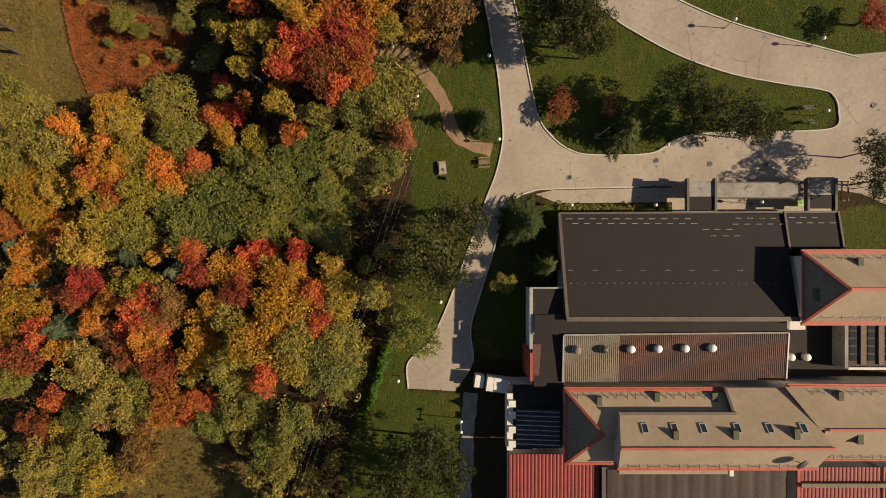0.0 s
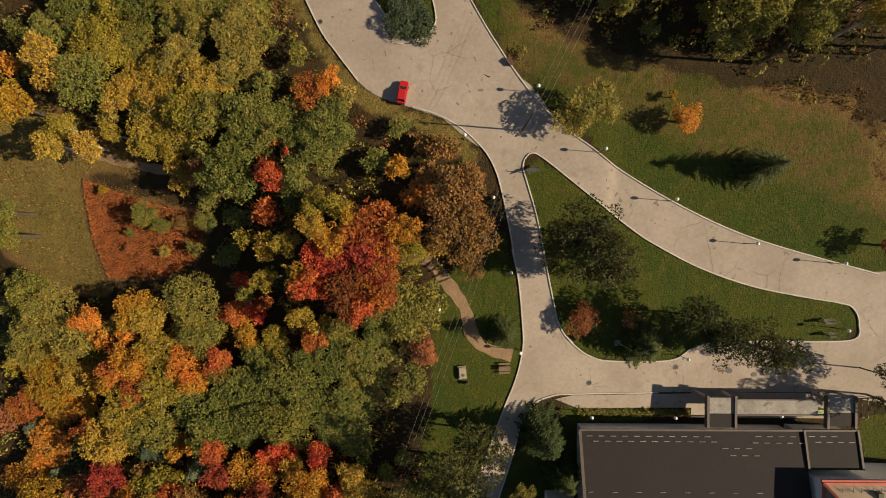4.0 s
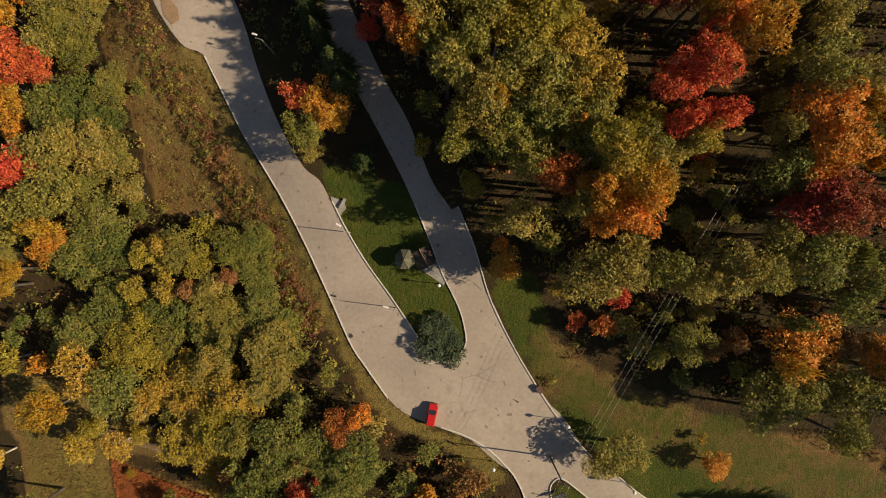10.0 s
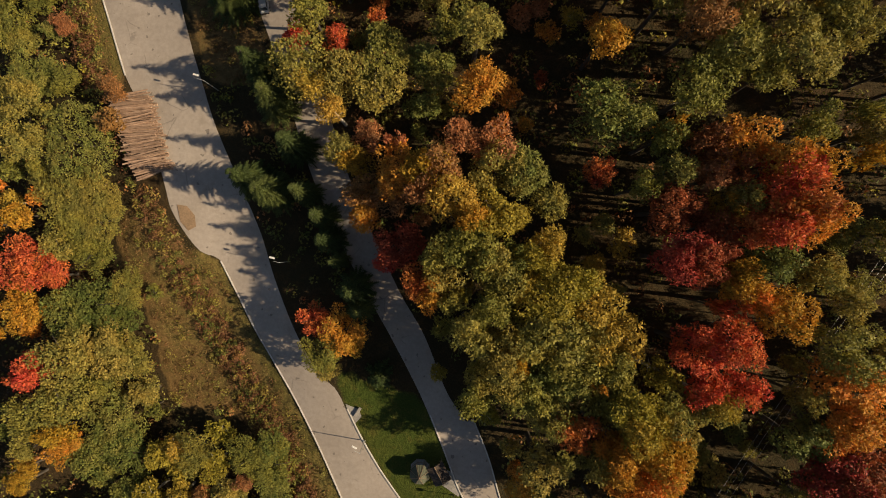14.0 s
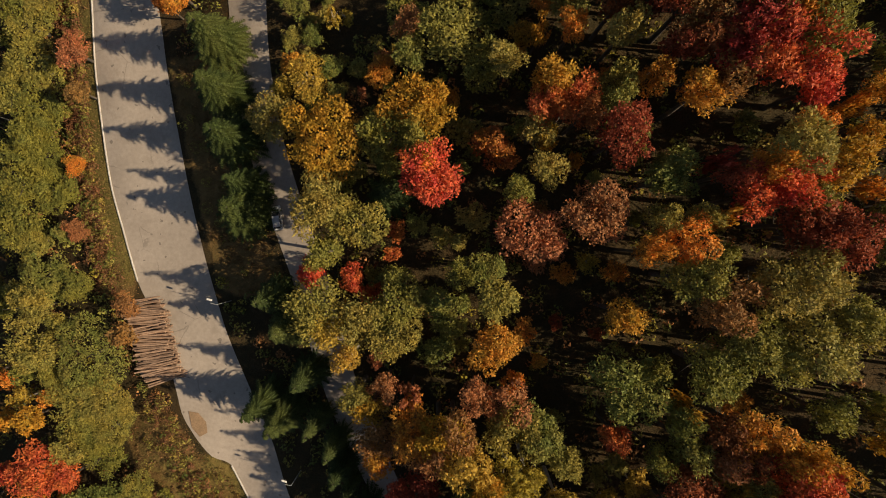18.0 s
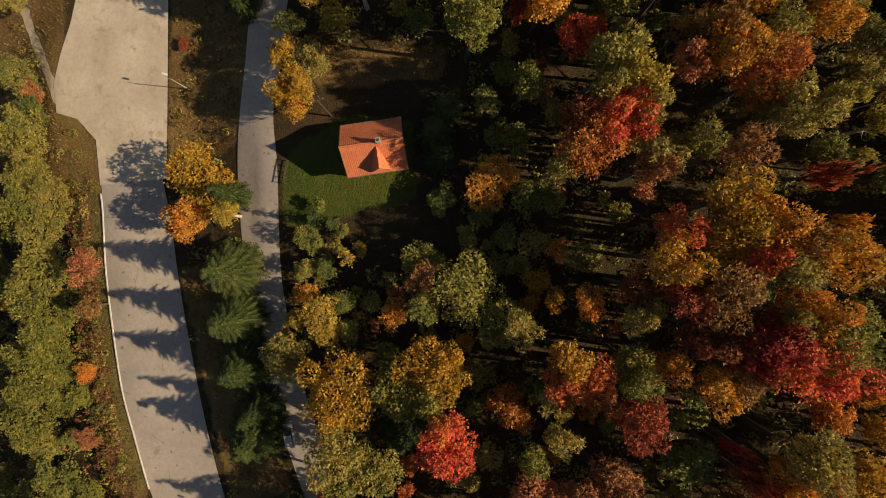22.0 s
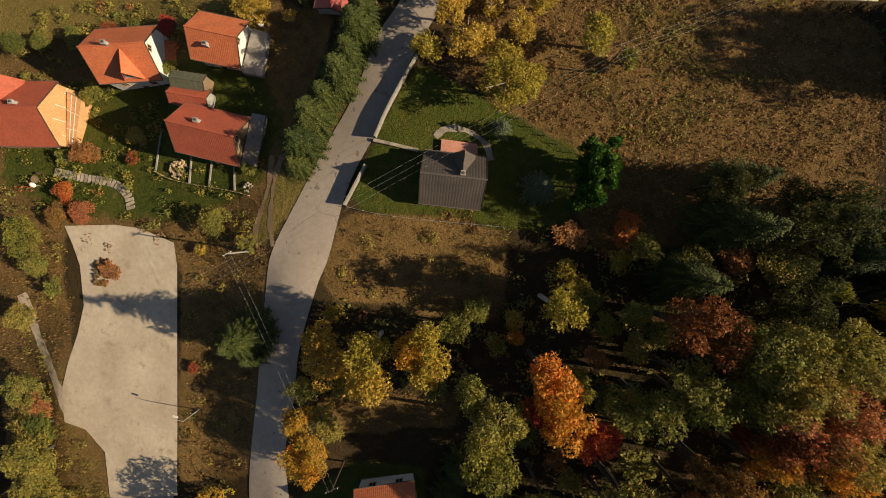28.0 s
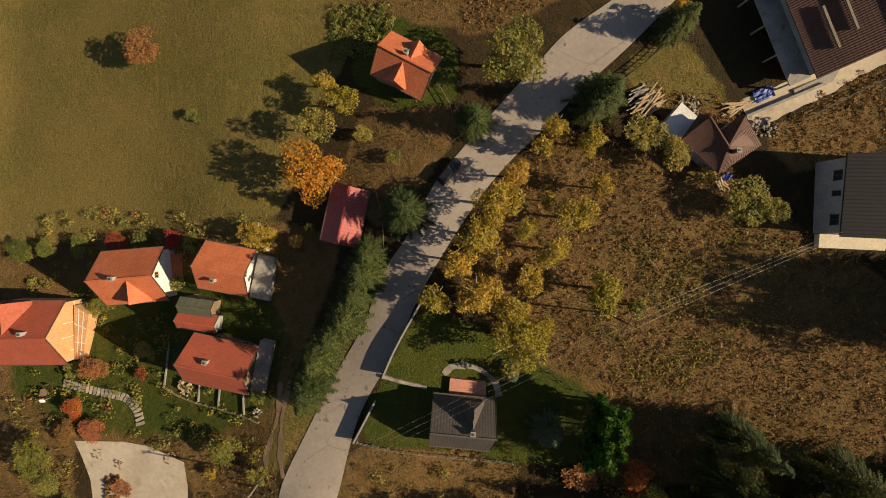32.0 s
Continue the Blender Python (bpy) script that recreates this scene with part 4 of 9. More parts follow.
terrace("orange boarded terrace with pale strips", [(-93.0, 283.0), (-90.5, 281.4), (-91.4, 273.6), (-93.0, 273.2)], -4.4, DECK, joints=2)
terrace("pale paved yard beside a house", [(-60.0, 286.2), (-58.6, 293.4), (-55.8, 292.8), (-56.6, 285.6)], 0.45, CONCRETE)
terrace("pale concrete terrace beside a house", [(-59.2, 270.8), (-57.6, 279.2), (-55.4, 278.9), (-56.6, 270.4)], 1.7, CONCRETE)
terrace("pink tiled terrace behind the cabin", [(-26.3, 273.0), (-26.2, 275.4), (-20.6, 274.9), (-20.5, 272.6)], 6.4, PINK)

# ---- the hotel: flat and pitched roofs stepping down to the south ----
hotel = tagged(new("hotel_building"), "large hotel with dark felt, rusty sheet and tan roofs", "hotel")
hotel.location = (40, -15, -1.5)
HX, HY, HZ = -40, 15, 1.5  # plan to hotel


def h(x, y, z):
    if x < 58.1 and -23.5 < y < -6.0 and 3.0 < z < 5.0:  # workshop and low west wing
        x, y, z = 0.973 * x, 4.5 + 0.973 * (y - 4.5), z + 2.1
    return (x + HX, y + HY, z + HZ)


def wing(name, x0, x1, y0, y1, top, material=WHITE, label=""):
    return box(name, hotel, (x0 + HX, x1 + HX, y0 + HY, y1 + HY, -1.2, top + HZ), material, label)


# great dark hall, its roof falling to the north
slab("hall_wall", hotel, [h(20.6, 5.4, 3.2), h(56.6, 5.4, 3.2), h(56.6, -11.0, 6.6), h(20.6, -11.0, 6.6)], WHITE, 8.5)
slab("hall_roof", hotel, [h(19.6, 6.0, 3.5), h(57.6, 6.0, 3.5), h(57.6, -11.3, 7.0), h(20.0, -11.3, 7.0)], FELT, 0.3, "dark brown felt roof")
slab("side_wall", hotel, [h(57.7, 5.6, 3.2), h(66.2, 5.6, 3.2), h(66.2, 0.4, 4.3), h(57.7, 0.4, 4.3)], WHITE, 6.0)
slab("side_roof", hotel, [h(57.7, 6.4, 3.6), h(66.8, 6.4, 3.6), h(66.8, 0.1, 4.7), h(57.7, 0.1, 4.7)], FELT, 0.3)
bar("roof_trim", hotel, h(57.7, 6.4, 3.72), h(57.7, 0.0, 4.9), 0.35, TRIM_BROWN, 0.15)
bar("roof_trim", hotel, h(66.8, 6.4, 3.72), h(66.8, 0.1, 4.85), 0.35, TRIM_BROWN, 0.15)
bar("roof_trim", hotel, h(19.7, 6.0, 3.62), h(20.1, -11.3, 7.12), 0.5, TRIM_BROWN, 0.18)
bar("roof_trim", hotel, h(20.0, -11.3, 7.1), h(57.6, -11.3, 7.1), 0.75, TRIM_BROWN, 0.25)
bar("roof_trim", hotel, h(19.6, 6.05, 3.6), h(66.8, 6.3, 3.68), 0.3, TRIM_BROWN, 0.15)
for row, (x0, x1, y, gap, wide) in enumerate([(20.8, 41.0, 5.1, 2.0, 1.0), (21.8, 42.6, 4.3, 2.0, 1.0), (49.4, 56.4, 5.2, 1.95, 1.0), (48.8, 57.2, 4.2, 1.95, 1.0),
                                              (43.6, 48.4, 3.3, 2.0, 1.0), (44.8, 49.8, 2.2, 2.0, 1.0), (58.4, 62.6, 5.3, 1.9, 1.0), (59.4, 66.0, 4.4, 1.9, 1.0),
                                              (20.6, 52.0, -3.5, 4.0, 0.9), (20.8, 55.0, -5.6, 1.2, 0.28)]):
    x = x0
    while x < x1:
        z = 3.5 + (6.0 - y) * (3.5 / 17.3 if x < 57 else 1.1 / 6.3) + (0.1 if x > 57 else 0)
        bar("snow_guard", hotel, h(x, y, z + 0.06), h(x + wide, y, z + 0.06), 0.10 if y > 0 else 0.07, CONCRETE, 0.08)
        x += gap
# low dark roofs round it
wing("low_wing_wall", 19.9, 56.0, -13.8, -11.0, 5.9)
slab("low_roof", hotel, [h(15.4, -11.2, 4.1), h(57.8, -11.2, 4.1), h(57.8, -14.5, 4.1), h(15.4, -14.5, 4.1)], FELT, 0.25)
wing("low_wing_wall", 14.9, 19.5, -21.8, -6.8, 5.3)
slab("low_roof", hotel, [h(14.9, -6.6, 3.5), h(20.3, -6.6, 3.5), h(20.3, -11.1, 3.5), h(14.9, -11.1, 3.5)], FELT, 0.25)
slab("low_roof", hotel, [h(15.4, -14.6, 3.5), h(20.3, -14.6, 3.5), h(20.3, -23.4, 3.5), h(15.4, -23.4, 3.5)], FELT, 0.25)
slab("low_roof", hotel, [h(15.4, -21.9, 2.95), h(20.3, -21.9, 2.95), h(20.3, -34.0, 2.95), h(15.4, -34.0, 2.95)], FELT, 0.25)
bar("roof_trim", hotel, h(14.9, -6.6, 3.62), h(14.9, -17.0, 3.62), 0.55, STEEL, 0.2)
bar("roof_trim", hotel, h(14.9, -6.7, 3.6), h(20.3, -6.7, 3.6), 0.2, STEEL, 0.15)
box("red_gable", hotel, (14.3 + HX, 14.7 + HX, -21.7 + HY, -17.0 + HY, 0, 6.0 + HZ), RED_TRIM)
slab("tile_verge", hotel, [h(15.2, -16.2, 3.75), h(16.6, -16.2, 3.75), h(16.2, -21.5, 3.7), h(15.2, -21.5, 3.7)], TILE_BROWN, 0.2)
# rusty corrugated roof with six domes
wing("workshop_wall", 20.3, 55.8, -21.4, -14.1, 5.5)
ribbed("workshop_roof", hotel, h(20.3, -22.6, 3.7), h(29.6, -22.6, 3.7), h(29.6, -14.6, 4.3), h(20.3, -14.6, 4.3), SHEET_GREY, 0.32, 0.06, 0.15, 0, "weathered grey corrugated sheets")
ribbed("workshop_roof", hotel, h(29.6, -22.5, 3.7), h(57.8, -22.2, 3.7), h(57.8, -14.2, 4.3), h(29.6, -14.6, 4.3), SHEET_RUST, 0.32, 0.06, 0.15, 0, "rusty brown corrugated sheets")
bar("roof_trim", hotel, h(20.3, -14.5, 4.4), h(57.8, -14.1, 4.4), 0.25, CONCRETE, 0.3)
bar("roof_trim", hotel, h(57.9, -14.2, 4.35), h(57.9, -22.3, 3.75), 0.22, STEEL, 0.2)
bar("roof_trim", hotel, h(20.2, -14.5, 4.35), h(20.2, -22.6, 3.75), 0.22, STEEL, 0.2)


def dome(x, y, z, material, label):
    bm = bmesh.new()
    bmesh.ops.create_cone(bm, segments=18, radius1=0.72, radius2=0.64, depth=0.7, cap_ends=True, matrix=Matrix.Translation(h(x, y, z + 0.3)))
    curb = part("dome_curb", bm, CONCRETE, hotel)
    bm = bmesh.new()
    bmesh.ops.create_uvsphere(bm, u_segments=18, v_segments=8, radius=0.66, matrix=Matrix.Translation(h(x, y, z + 0.62)) @ Matrix.Diagonal((1, 1, 0.62, 1)))
    for f in bm.faces:
        f.smooth = True
    part("skylight_dome", bm, material, curb, label)


for i, x in enumerate((22.3, 26.9, 31.4, 35.9, 40.4, 44.9)):
    dome(x, -17.0 + 0.07 * i, 4.1, (SHEET_GREY, METAL, GLOBE, GLOBE, GLOBE, GLOBE)[i], ("yellowed skylight dome", "dark skylight dome", "white skylight dome")[min(i, 2)])
wing("court_block", 58.0, 69.5, -22.0, -11.6, 1.6, WHITE)
slab("court_roof", hotel, [h(57.9, -11.5, 2.0), h(69.6, -11.5, 2.0), h(69.6, -22.0, 2.0), h(57.9, -22.0, 2.0)], FELT, 0.25)
for x in (59.8, 62.5):
    dome(x, -18.6, 1.9, GLOBE, "grey skylight dome in the shade")
# east tower with a hipped tan roof
wing("tower_wall", 58.4, 84.0, -11.0, -1.2, 7.4)
apex, far = h(61.7, -6.1, 11.6), h(86.0, -6.1, 11.6)
NW, SW, NE, SE = h(57.6, -0.6, 7.7), h(57.6, -11.7, 7.7), h(86.0, -0.6, 7.7), h(86.0, -11.7, 7.7)
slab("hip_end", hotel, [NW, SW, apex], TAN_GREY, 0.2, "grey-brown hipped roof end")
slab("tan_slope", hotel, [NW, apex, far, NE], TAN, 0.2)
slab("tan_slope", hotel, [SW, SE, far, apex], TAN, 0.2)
for p, q in ((NW, apex), (SW, apex), (apex, far), (NW, NE), (SW, SE), (NW, SW)):
    bar("red_ridge", hotel, Vector(p) + Vector((0, 0, 0.12)), Vector(q) + Vector((0, 0, 0.12)), 0.42, RED_TRIM, 0.2)
# glazed link south of the tower; its dark colour stands in for shade
wing("glazed_link", 67.8, 84.0, -19.8, -11.9, 4.0, DARK_WOOD, "link block coloured dark for its shade, with rows of roof windows")
for i in range(3):
    for j in range(5):
        box("roof_window", hotel, (68.5 + 3.0 * i + HX, 69.6 + 3.0 * i + HX, -13.6 - 1.3 * j + HY, -12.6 - 1.3 * j + HY, 4.0 + HZ, 4.08 + HZ), GLASS)
for i in range(4):
    box("roof_strip", hotel, (70.1 + 3.0 * i + HX, 71.0 + 3.0 * i + HX, -19.4 + HY, -12.0 + HY, 4.0 + HZ, 4.25 + HZ), TILE_BROWN)
box("link_parapet", hotel, (67.2 + HX, 67.75 + HX, -19.9 + HY, -11.9 + HY, -1.0, 4.5 + HZ), CONCRETE)
box("link_parapet", hotel, (67.8 + HX, 84.0 + HX, -20.2 + HY, -19.81 + HY, -1.0, 4.5 + HZ), WHITE)
box("vent_box", hotel, (57.6 + HX, 60.2 + HX, -13.4 + HY, -11.8 + HY, 2.0 + HZ, 5.0 + HZ), WHITE, "white plant box on the court roof")

# south block: a low hipped part and a taller one behind it
wing("south_wall", 20.6, 58.0, -33.8, -23.4, 6.6)
LNW, LSW, LAP = h(19.8, -22.8, 7.0), h(19.8, -34.6, 7.0), h(24.8, -28.6, 10.5)
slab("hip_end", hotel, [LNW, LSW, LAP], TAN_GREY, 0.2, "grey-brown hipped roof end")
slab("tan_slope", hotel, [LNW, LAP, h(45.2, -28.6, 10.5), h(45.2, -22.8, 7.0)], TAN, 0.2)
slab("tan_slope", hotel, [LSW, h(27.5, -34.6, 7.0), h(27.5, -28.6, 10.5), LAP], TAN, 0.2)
for p, q in ((LNW, LAP), (LSW, LAP), (LNW, LSW), (LNW, h(45.2, -22.8, 7.0)), (LSW, h(27.5, -34.6, 7.0))):
    bar("red_ridge", hotel, Vector(p) + Vector((0, 0, 0.12)), Vector(q) + Vector((0, 0, 0.12)), 0.40, RED_TRIM, 0.22)
bar("eave_gutter", hotel, h(19.6, -22.55, 6.9), h(45.2, -22.55, 6.9), 0.55, RED_TRIM, 0.3, "red painted eave gutter")
bar("eave_gutter", hotel, h(55.0, -21.7, 7.7), h(88.0, -22.0, 7.7), 0.45, RED_TRIM, 0.3, "red painted eave gutter")
bar("eave_gutter", hotel, h(57.4, -0.3, 7.6), h(86.0, -0.3, 7.6), 0.5, RED_TRIM, 0.3, "red painted eave gutter")
bar("eave_gutter", hotel, h(57.4, -12.0, 7.6), h(86.0, -12.0, 7.6), 0.5, RED_TRIM, 0.3, "red painted eave gutter")
wing("tall_wall", 27.6, 58.0, -33.8, -26.2, 9.6)
wing("tall_wall", 45.6, 56.6, -26.2, -22.9, 7.2)
slab("tan_slope", hotel, [h(27.4, -25.7, 10.0), h(26.4, -29.6, 13.0), h(58.2, -29.6, 13.0), h(56.8, -25.7, 10.0)], TAN, 0.25)
slab("tan_slope", hotel, [h(45.4, -22.3, 7.4), h(45.4, -25.7, 10.0), h(56.8, -25.7, 10.0), h(55.0, -22.3, 7.4)], TAN, 0.25)
slab("tan_slope", hotel, [h(27.4, -34.2, 9.5), h(58.4, -34.2, 9.5), h(58.2, -29.6, 13.0), h(26.4, -29.6, 13.0)], TAN, 0.25)
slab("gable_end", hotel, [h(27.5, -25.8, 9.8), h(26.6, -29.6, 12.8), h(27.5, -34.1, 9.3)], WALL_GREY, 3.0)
bar("red_ridge", hotel, h(26.4, -29.6, 13.1), h(58.2, -29.6, 13.1), 0.40, RED_TRIM, 0.22)
bar("red_ridge", hotel, h(27.2, -34.3, 9.5), h(58.4, -34.3, 9.5), 0.45, RED_TRIM, 0.25)
bar("dark_gutter", hotel, h(27.2, -25.5, 9.9), h(45.5, -25.5, 9.9), 0.45, TRIM_BROWN, 0.3)
bar("dark_gutter", hotel, h(45.2, -25.8, 9.9), h(45.2, -22.2, 7.5), 0.4, TRIM_BROWN, 0.3)
# east end of the south block
wing("end_wall", 58.0, 88.0, -33.0, -22.8, 7.4)
slab("tan_slope", hotel, [h(54.6, -22.0, 7.88), h(57.4, -27.5, 11.38), h(90.0, -27.5, 11.4), h(90.0, -22.4, 7.9)], TAN, 0.25)
slab("tan_slope", hotel, [h(58.3, -33.6, 7.9), h(90.0, -33.6, 7.9), h(90.0, -27.5, 11.4), h(58.3, -27.5, 11.4)], TAN, 0.25)
bar("red_ridge", hotel, h(58.6, -27.5, 11.5), h(90.0, -27.5, 11.5), 0.40, RED_TRIM, 0.22)
bar("red_ridge", hotel, h(58.4, -33.7, 7.9), h(90.0, -33.7, 7.9), 0.28, RED_TRIM, 0.2)
bar("red_ridge", hotel, h(55.2, -21.9, 7.9), h(90.0, -22.3, 7.9), 0.24, RED_TRIM, 0.2)


def roof_box(x, y, z, fall):
    """A dormer box with a pale front that stands out of a slope; fall: height lost per metre towards it."""
    q = h(x, y, z)
    b = box("dormer", hotel, (q[0] - 0.42, q[0] + 0.42, q[1] - 0.95, q[1] + 0.95, q[2] - 0.8, q[2] + 0.28), GREEN_FELT, "narrow boxed dormer")
    box("dormer_front", b, (q[0] + 0.43, q[0] + 0.47, q[1] - 0.8, q[1] + 0.8, q[2] - 0.4, q[2] + 0.2), CONCRETE)


for x, y, z in ((24.9, -24.5, 8.0), (34.2, -23.9, 7.7), (43.4, -23.9, 7.7), (35.0, -28.3, 12.0), (44.0, -28.2, 12.0), (53.2, -28.0, 12.0), (65.6, -2.4, 8.9), (71.0, -7.6, 10.5), (62.6, -23.4, 8.8), (58.9, -7.2, 8.9), (64.0, -29.0, 10.6)):
    roof_box(x, y, z, 0.6)


def skylight(x, y, z, tilt):
    m = Matrix.Translation(h(x, y, z)) @ pose(0, 0, 0, tilt, 0, 0)
    bm = bmesh.new()
    for dims in ((-0.5, 0.5, 0.62, 0.75, 0, 0.14), (-0.5, 0.5, -0.75, -0.62, 0, 0.14), (-0.5, -0.38, -0.62, 0.62, 0, 0.14), (0.38, 0.5, -0.62, 0.62, 0, 0.14)):
        box_into(bm, *dims, m)
    rim = part("skylight", bm, STEEL, hotel)
    bm = bmesh.new()
    box_into(bm, -0.38, 0.38, -0.62, 0.62, 0, 0.08, m)
    part("pane", bm, GLASS, rim)


for x in (30.7, 35.2, 39.6, 44.8, 49.7, 54.9):
    skylight(x, -27.3, 11.25, -37.5)
# snow rails along the eaves
for x0, x1, y, z in ((21.5, 44.0, -23.5, 7.65), (28.5, 57.5, -33.6, 10.15), (60.0, 84.0, -33.0, 8.45), (60.0, 84.0, -1.4, 8.4), (60.0, 84.0, -10.9, 8.4), (58.5, 70.0, -22.7, 8.5)):
    x = x0
    while x + 1.9 < x1:
        bar("snow_rail", hotel, h(x, y, z + 0.12), h(x + 1.9, y, z + 0.12), 0.06, METAL)
        for u in (0.05, 1.85):
            bar("rail_foot", hotel, h(x + u, y - 0.45, z + 0.05), h(x + u, y + 0.45, z + 0.05), 0.06, METAL)
        x += 3.1
# red and brown roofs to the south
for name, x0, x1, material, rib, z in (("red_roof", 11.1, 26.6, SHEET_RED, 0.62, 3.4), ("brown_roof", 27.6, 57.8, FELT_BROWN, 2.6, 4.2), ("red_roof", 59.6, 73.0, SHEET_RED, 0.62, 4.6), ("red_roof", 73.4, 88.0, TILE_DARK, 0.5, 4.6)):
    top_y = -34.8 if z < 4 else -36.4 if z > 4.5 else -37.0
    wing("south_wing_wall", x0 + 0.4, x1 - 0.4, -66.0, top_y - 0.4, z - 0.4)
    ribbed(name, hotel, h(x0, -66.5, z - 0.6), h(x1, -66.5, z - 0.6), h(x1, top_y, z), h(x0, top_y, z), material, rib, 0.07, 0.15)
bar("roof_trim", hotel, h(27.2, -34.8, 3.9), h(27.2, -60.0, 3.6), 0.9, TRIM_BROWN, 0.4)
bar("roof_trim", hotel, h(59.2, -36.4, 4.8), h(59.2, -60.0, 4.4), 0.5, RED_TRIM, 0.3)
bar("pipe_duct", hotel, h(59.4, -39.2, 5.0), h(84.0, -39.2, 5.0), 0.7, TAN_GREY, 0.5)
box("balcony", hotel, (28.9 + HX, 46.8 + HX, -36.9 + HY, -34.8 + HY, 5.2 + HZ, 6.0 + HZ), TAN, "long tan balcony strip below the eave")
box("balcony_end", hotel, (46.9 + HX, 47.6 + HX, -37.2 + HY, -34.9 + HY, 4.9 + HZ, 6.1 + HZ), WHITE)
bm = bmesh.new()
bmesh.ops.create_uvsphere(bm, u_segments=18, v_segments=9, radius=1.0, matrix=Matrix.Translation(h(54.0, -32.4, 12.2)) @ pose(0, 0, 0, 35, 20, 0) @ Matrix.Diagonal((1, 1, 0.25, 1)))
part("satellite_dish", bm, METAL, hotel, "dark satellite dish on the roof")
bar("dish_mast", hotel, h(54.4, -32.6, 10.6), h(54.1, -32.4, 12.1), 0.1, METAL)
# west terrace: glass roof behind a white balustrade
wing("terrace_block", 11.4, 15.4, -34.0, -23.0, 2.6)
slab("terrace_roof", hotel, [h(11.2, -23.2, 2.9), h(15.4, -23.2, 2.9), h(15.4, -34.2, 2.9), h(11.2, -34.2, 2.9)], FELT, 0.25)
for i in range(8):
    bar("glazing_bar", hotel, h(12.6, -27.6 - 0.8 * i, 3.0), h(19.8, -27.6 - 0.8 * i, 3.7), 0.12, STEEL)
slab("glass_roof", hotel, [h(12.5, -27.2, 2.94), h(19.9, -27.2, 3.62), h(19.9, -33.6, 3.62), h(12.5, -33.6, 2.94)], GLASS, 0.05)
box("balustrade", hotel, (10.9 + HX, 11.9 + HX, -34.3 + HY, -24.6 + HY, 2.0, 3.1 + HZ), WHITE, "white balustrade with square piers")
for y in (-26.2, -28.2, -30.6, -33.0):
    box("pier", hotel, (11.1 + HX, 12.3 + HX, y - 0.55 + HY, y + 0.55 + HY, 3.1 + HZ, 3.7 + HZ), WHITE)
# entrance canopy: two square slabs joined by a long one
for x0, x1, y0, y1, z, material in ((41.6, 46.1, 8.9, 11.6, 3.3, CONCRETE), (41.6, 46.1, 6.6, 8.9, 3.35, FELT), (46.3, 60.4, 8.8, 11.2, 3.2, CONCRETE), (62.0, 66.5, 9.2, 12.2, 3.3, CONCRETE), (62.0, 66.5, 6.9, 9.2, 3.35, FELT)):
    box("canopy_slab", hotel, (x0 + HX, x1 + HX, y0 + HY, y1 + HY, z - 0.35 + HZ, z + HZ), material)
for x in (41.5, 46.2, 61.9, 66.6):
    box("canopy_beam", hotel, (x - 0.2 + HX, x + 0.2 + HX, 6.5 + HY, 12.0 + HY, 2.8 + HZ, 3.6 + HZ), TRIM_BROWN)
    box("canopy_column", hotel, (x - 0.2 + HX, x + 0.2 + HX, 11.3 + HY, 11.7 + HY, -0.6, 2.8 + HZ), CONCRETE)
for y in (8.7, 11.3):
    box("canopy_beam", hotel, (46.3 + HX, 61.8 + HX, y - 0.1 + HY, y + 0.1 + HY, 2.8 + HZ, 3.35 + HZ), TRIM_BROWN)
for x in (66.9, 68.0, 69.1):
    box("canopy_beam", hotel, (x - 0.08 + HX, x + 0.08 + HX, 8.2 + HY, 11.6 + HY, 2.9 + HZ, 3.1 + HZ), WOOD)
for y in (8.3, 11.5):
    box("canopy_beam", hotel, (66.8 + HX, 69.4 + HX, y - 0.08 + HY, y + 0.08 + HY, 2.75 + HZ, 2.9 + HZ), WOOD)

# ---- the unfinished houses at the far end ----
pav = tagged(new("summer_house"), "small house with brown tiled roof of two wings", "house")
pav.location = (11.5, 312.0, ground(11.5, 312.0))
SWc, Sc, SEc, NEc, NWc, V = ((-5.7, 0.4, 2.9), (0.0, -4.3, 2.9), (5.9, 0.0, 2.9), (2.9, 4.3, 2.9), (-3.2, 4.2, 2.9), (0.0, 1.9, 2.9))
A, P1, P2 = (0.1, -0.7, 4.8), (-2.5, 3.4, 4.4), (2.4, 3.5, 4.4)
wall_ring = [(-5.2, 0.3), (0.0, -3.8), (5.3, 0.1), (2.6, 3.6), (0.0, 1.4), (-2.9, 3.6)]
slab("wall", pav, [(x, y, 2.8) for x, y in wall_ring], WALL_GREY, 3.4)
for a, b, c, d in ((SWc, Sc, A, P1), (Sc, SEc, P2, A), (NWc, V, A, P1), (V, NEc, P2, A)):
    ribbed("roof_slope", pav, a, b, c, d, TILE_BROWN, 0.3, 0.05, 0.12, 10)
ribbed("roof_slope", pav, SWc, NWc, P1, P1, TILE_BROWN, 0.3, 0.05, 0.12, 6)
ribbed("roof_slope", pav, SEc, NEc, P2, P2, TILE_BROWN, 0.3, 0.05, 0.12, 6)
for a, b in ((P1, A), (P2, A), (A, Sc)):
    bar("ridge_cap", pav, a, b, 0.22, TILE_BROWN, 0.16)
chimney(pav, 1.2, -1.3, 3.6, 5.3, 0.5, METAL)

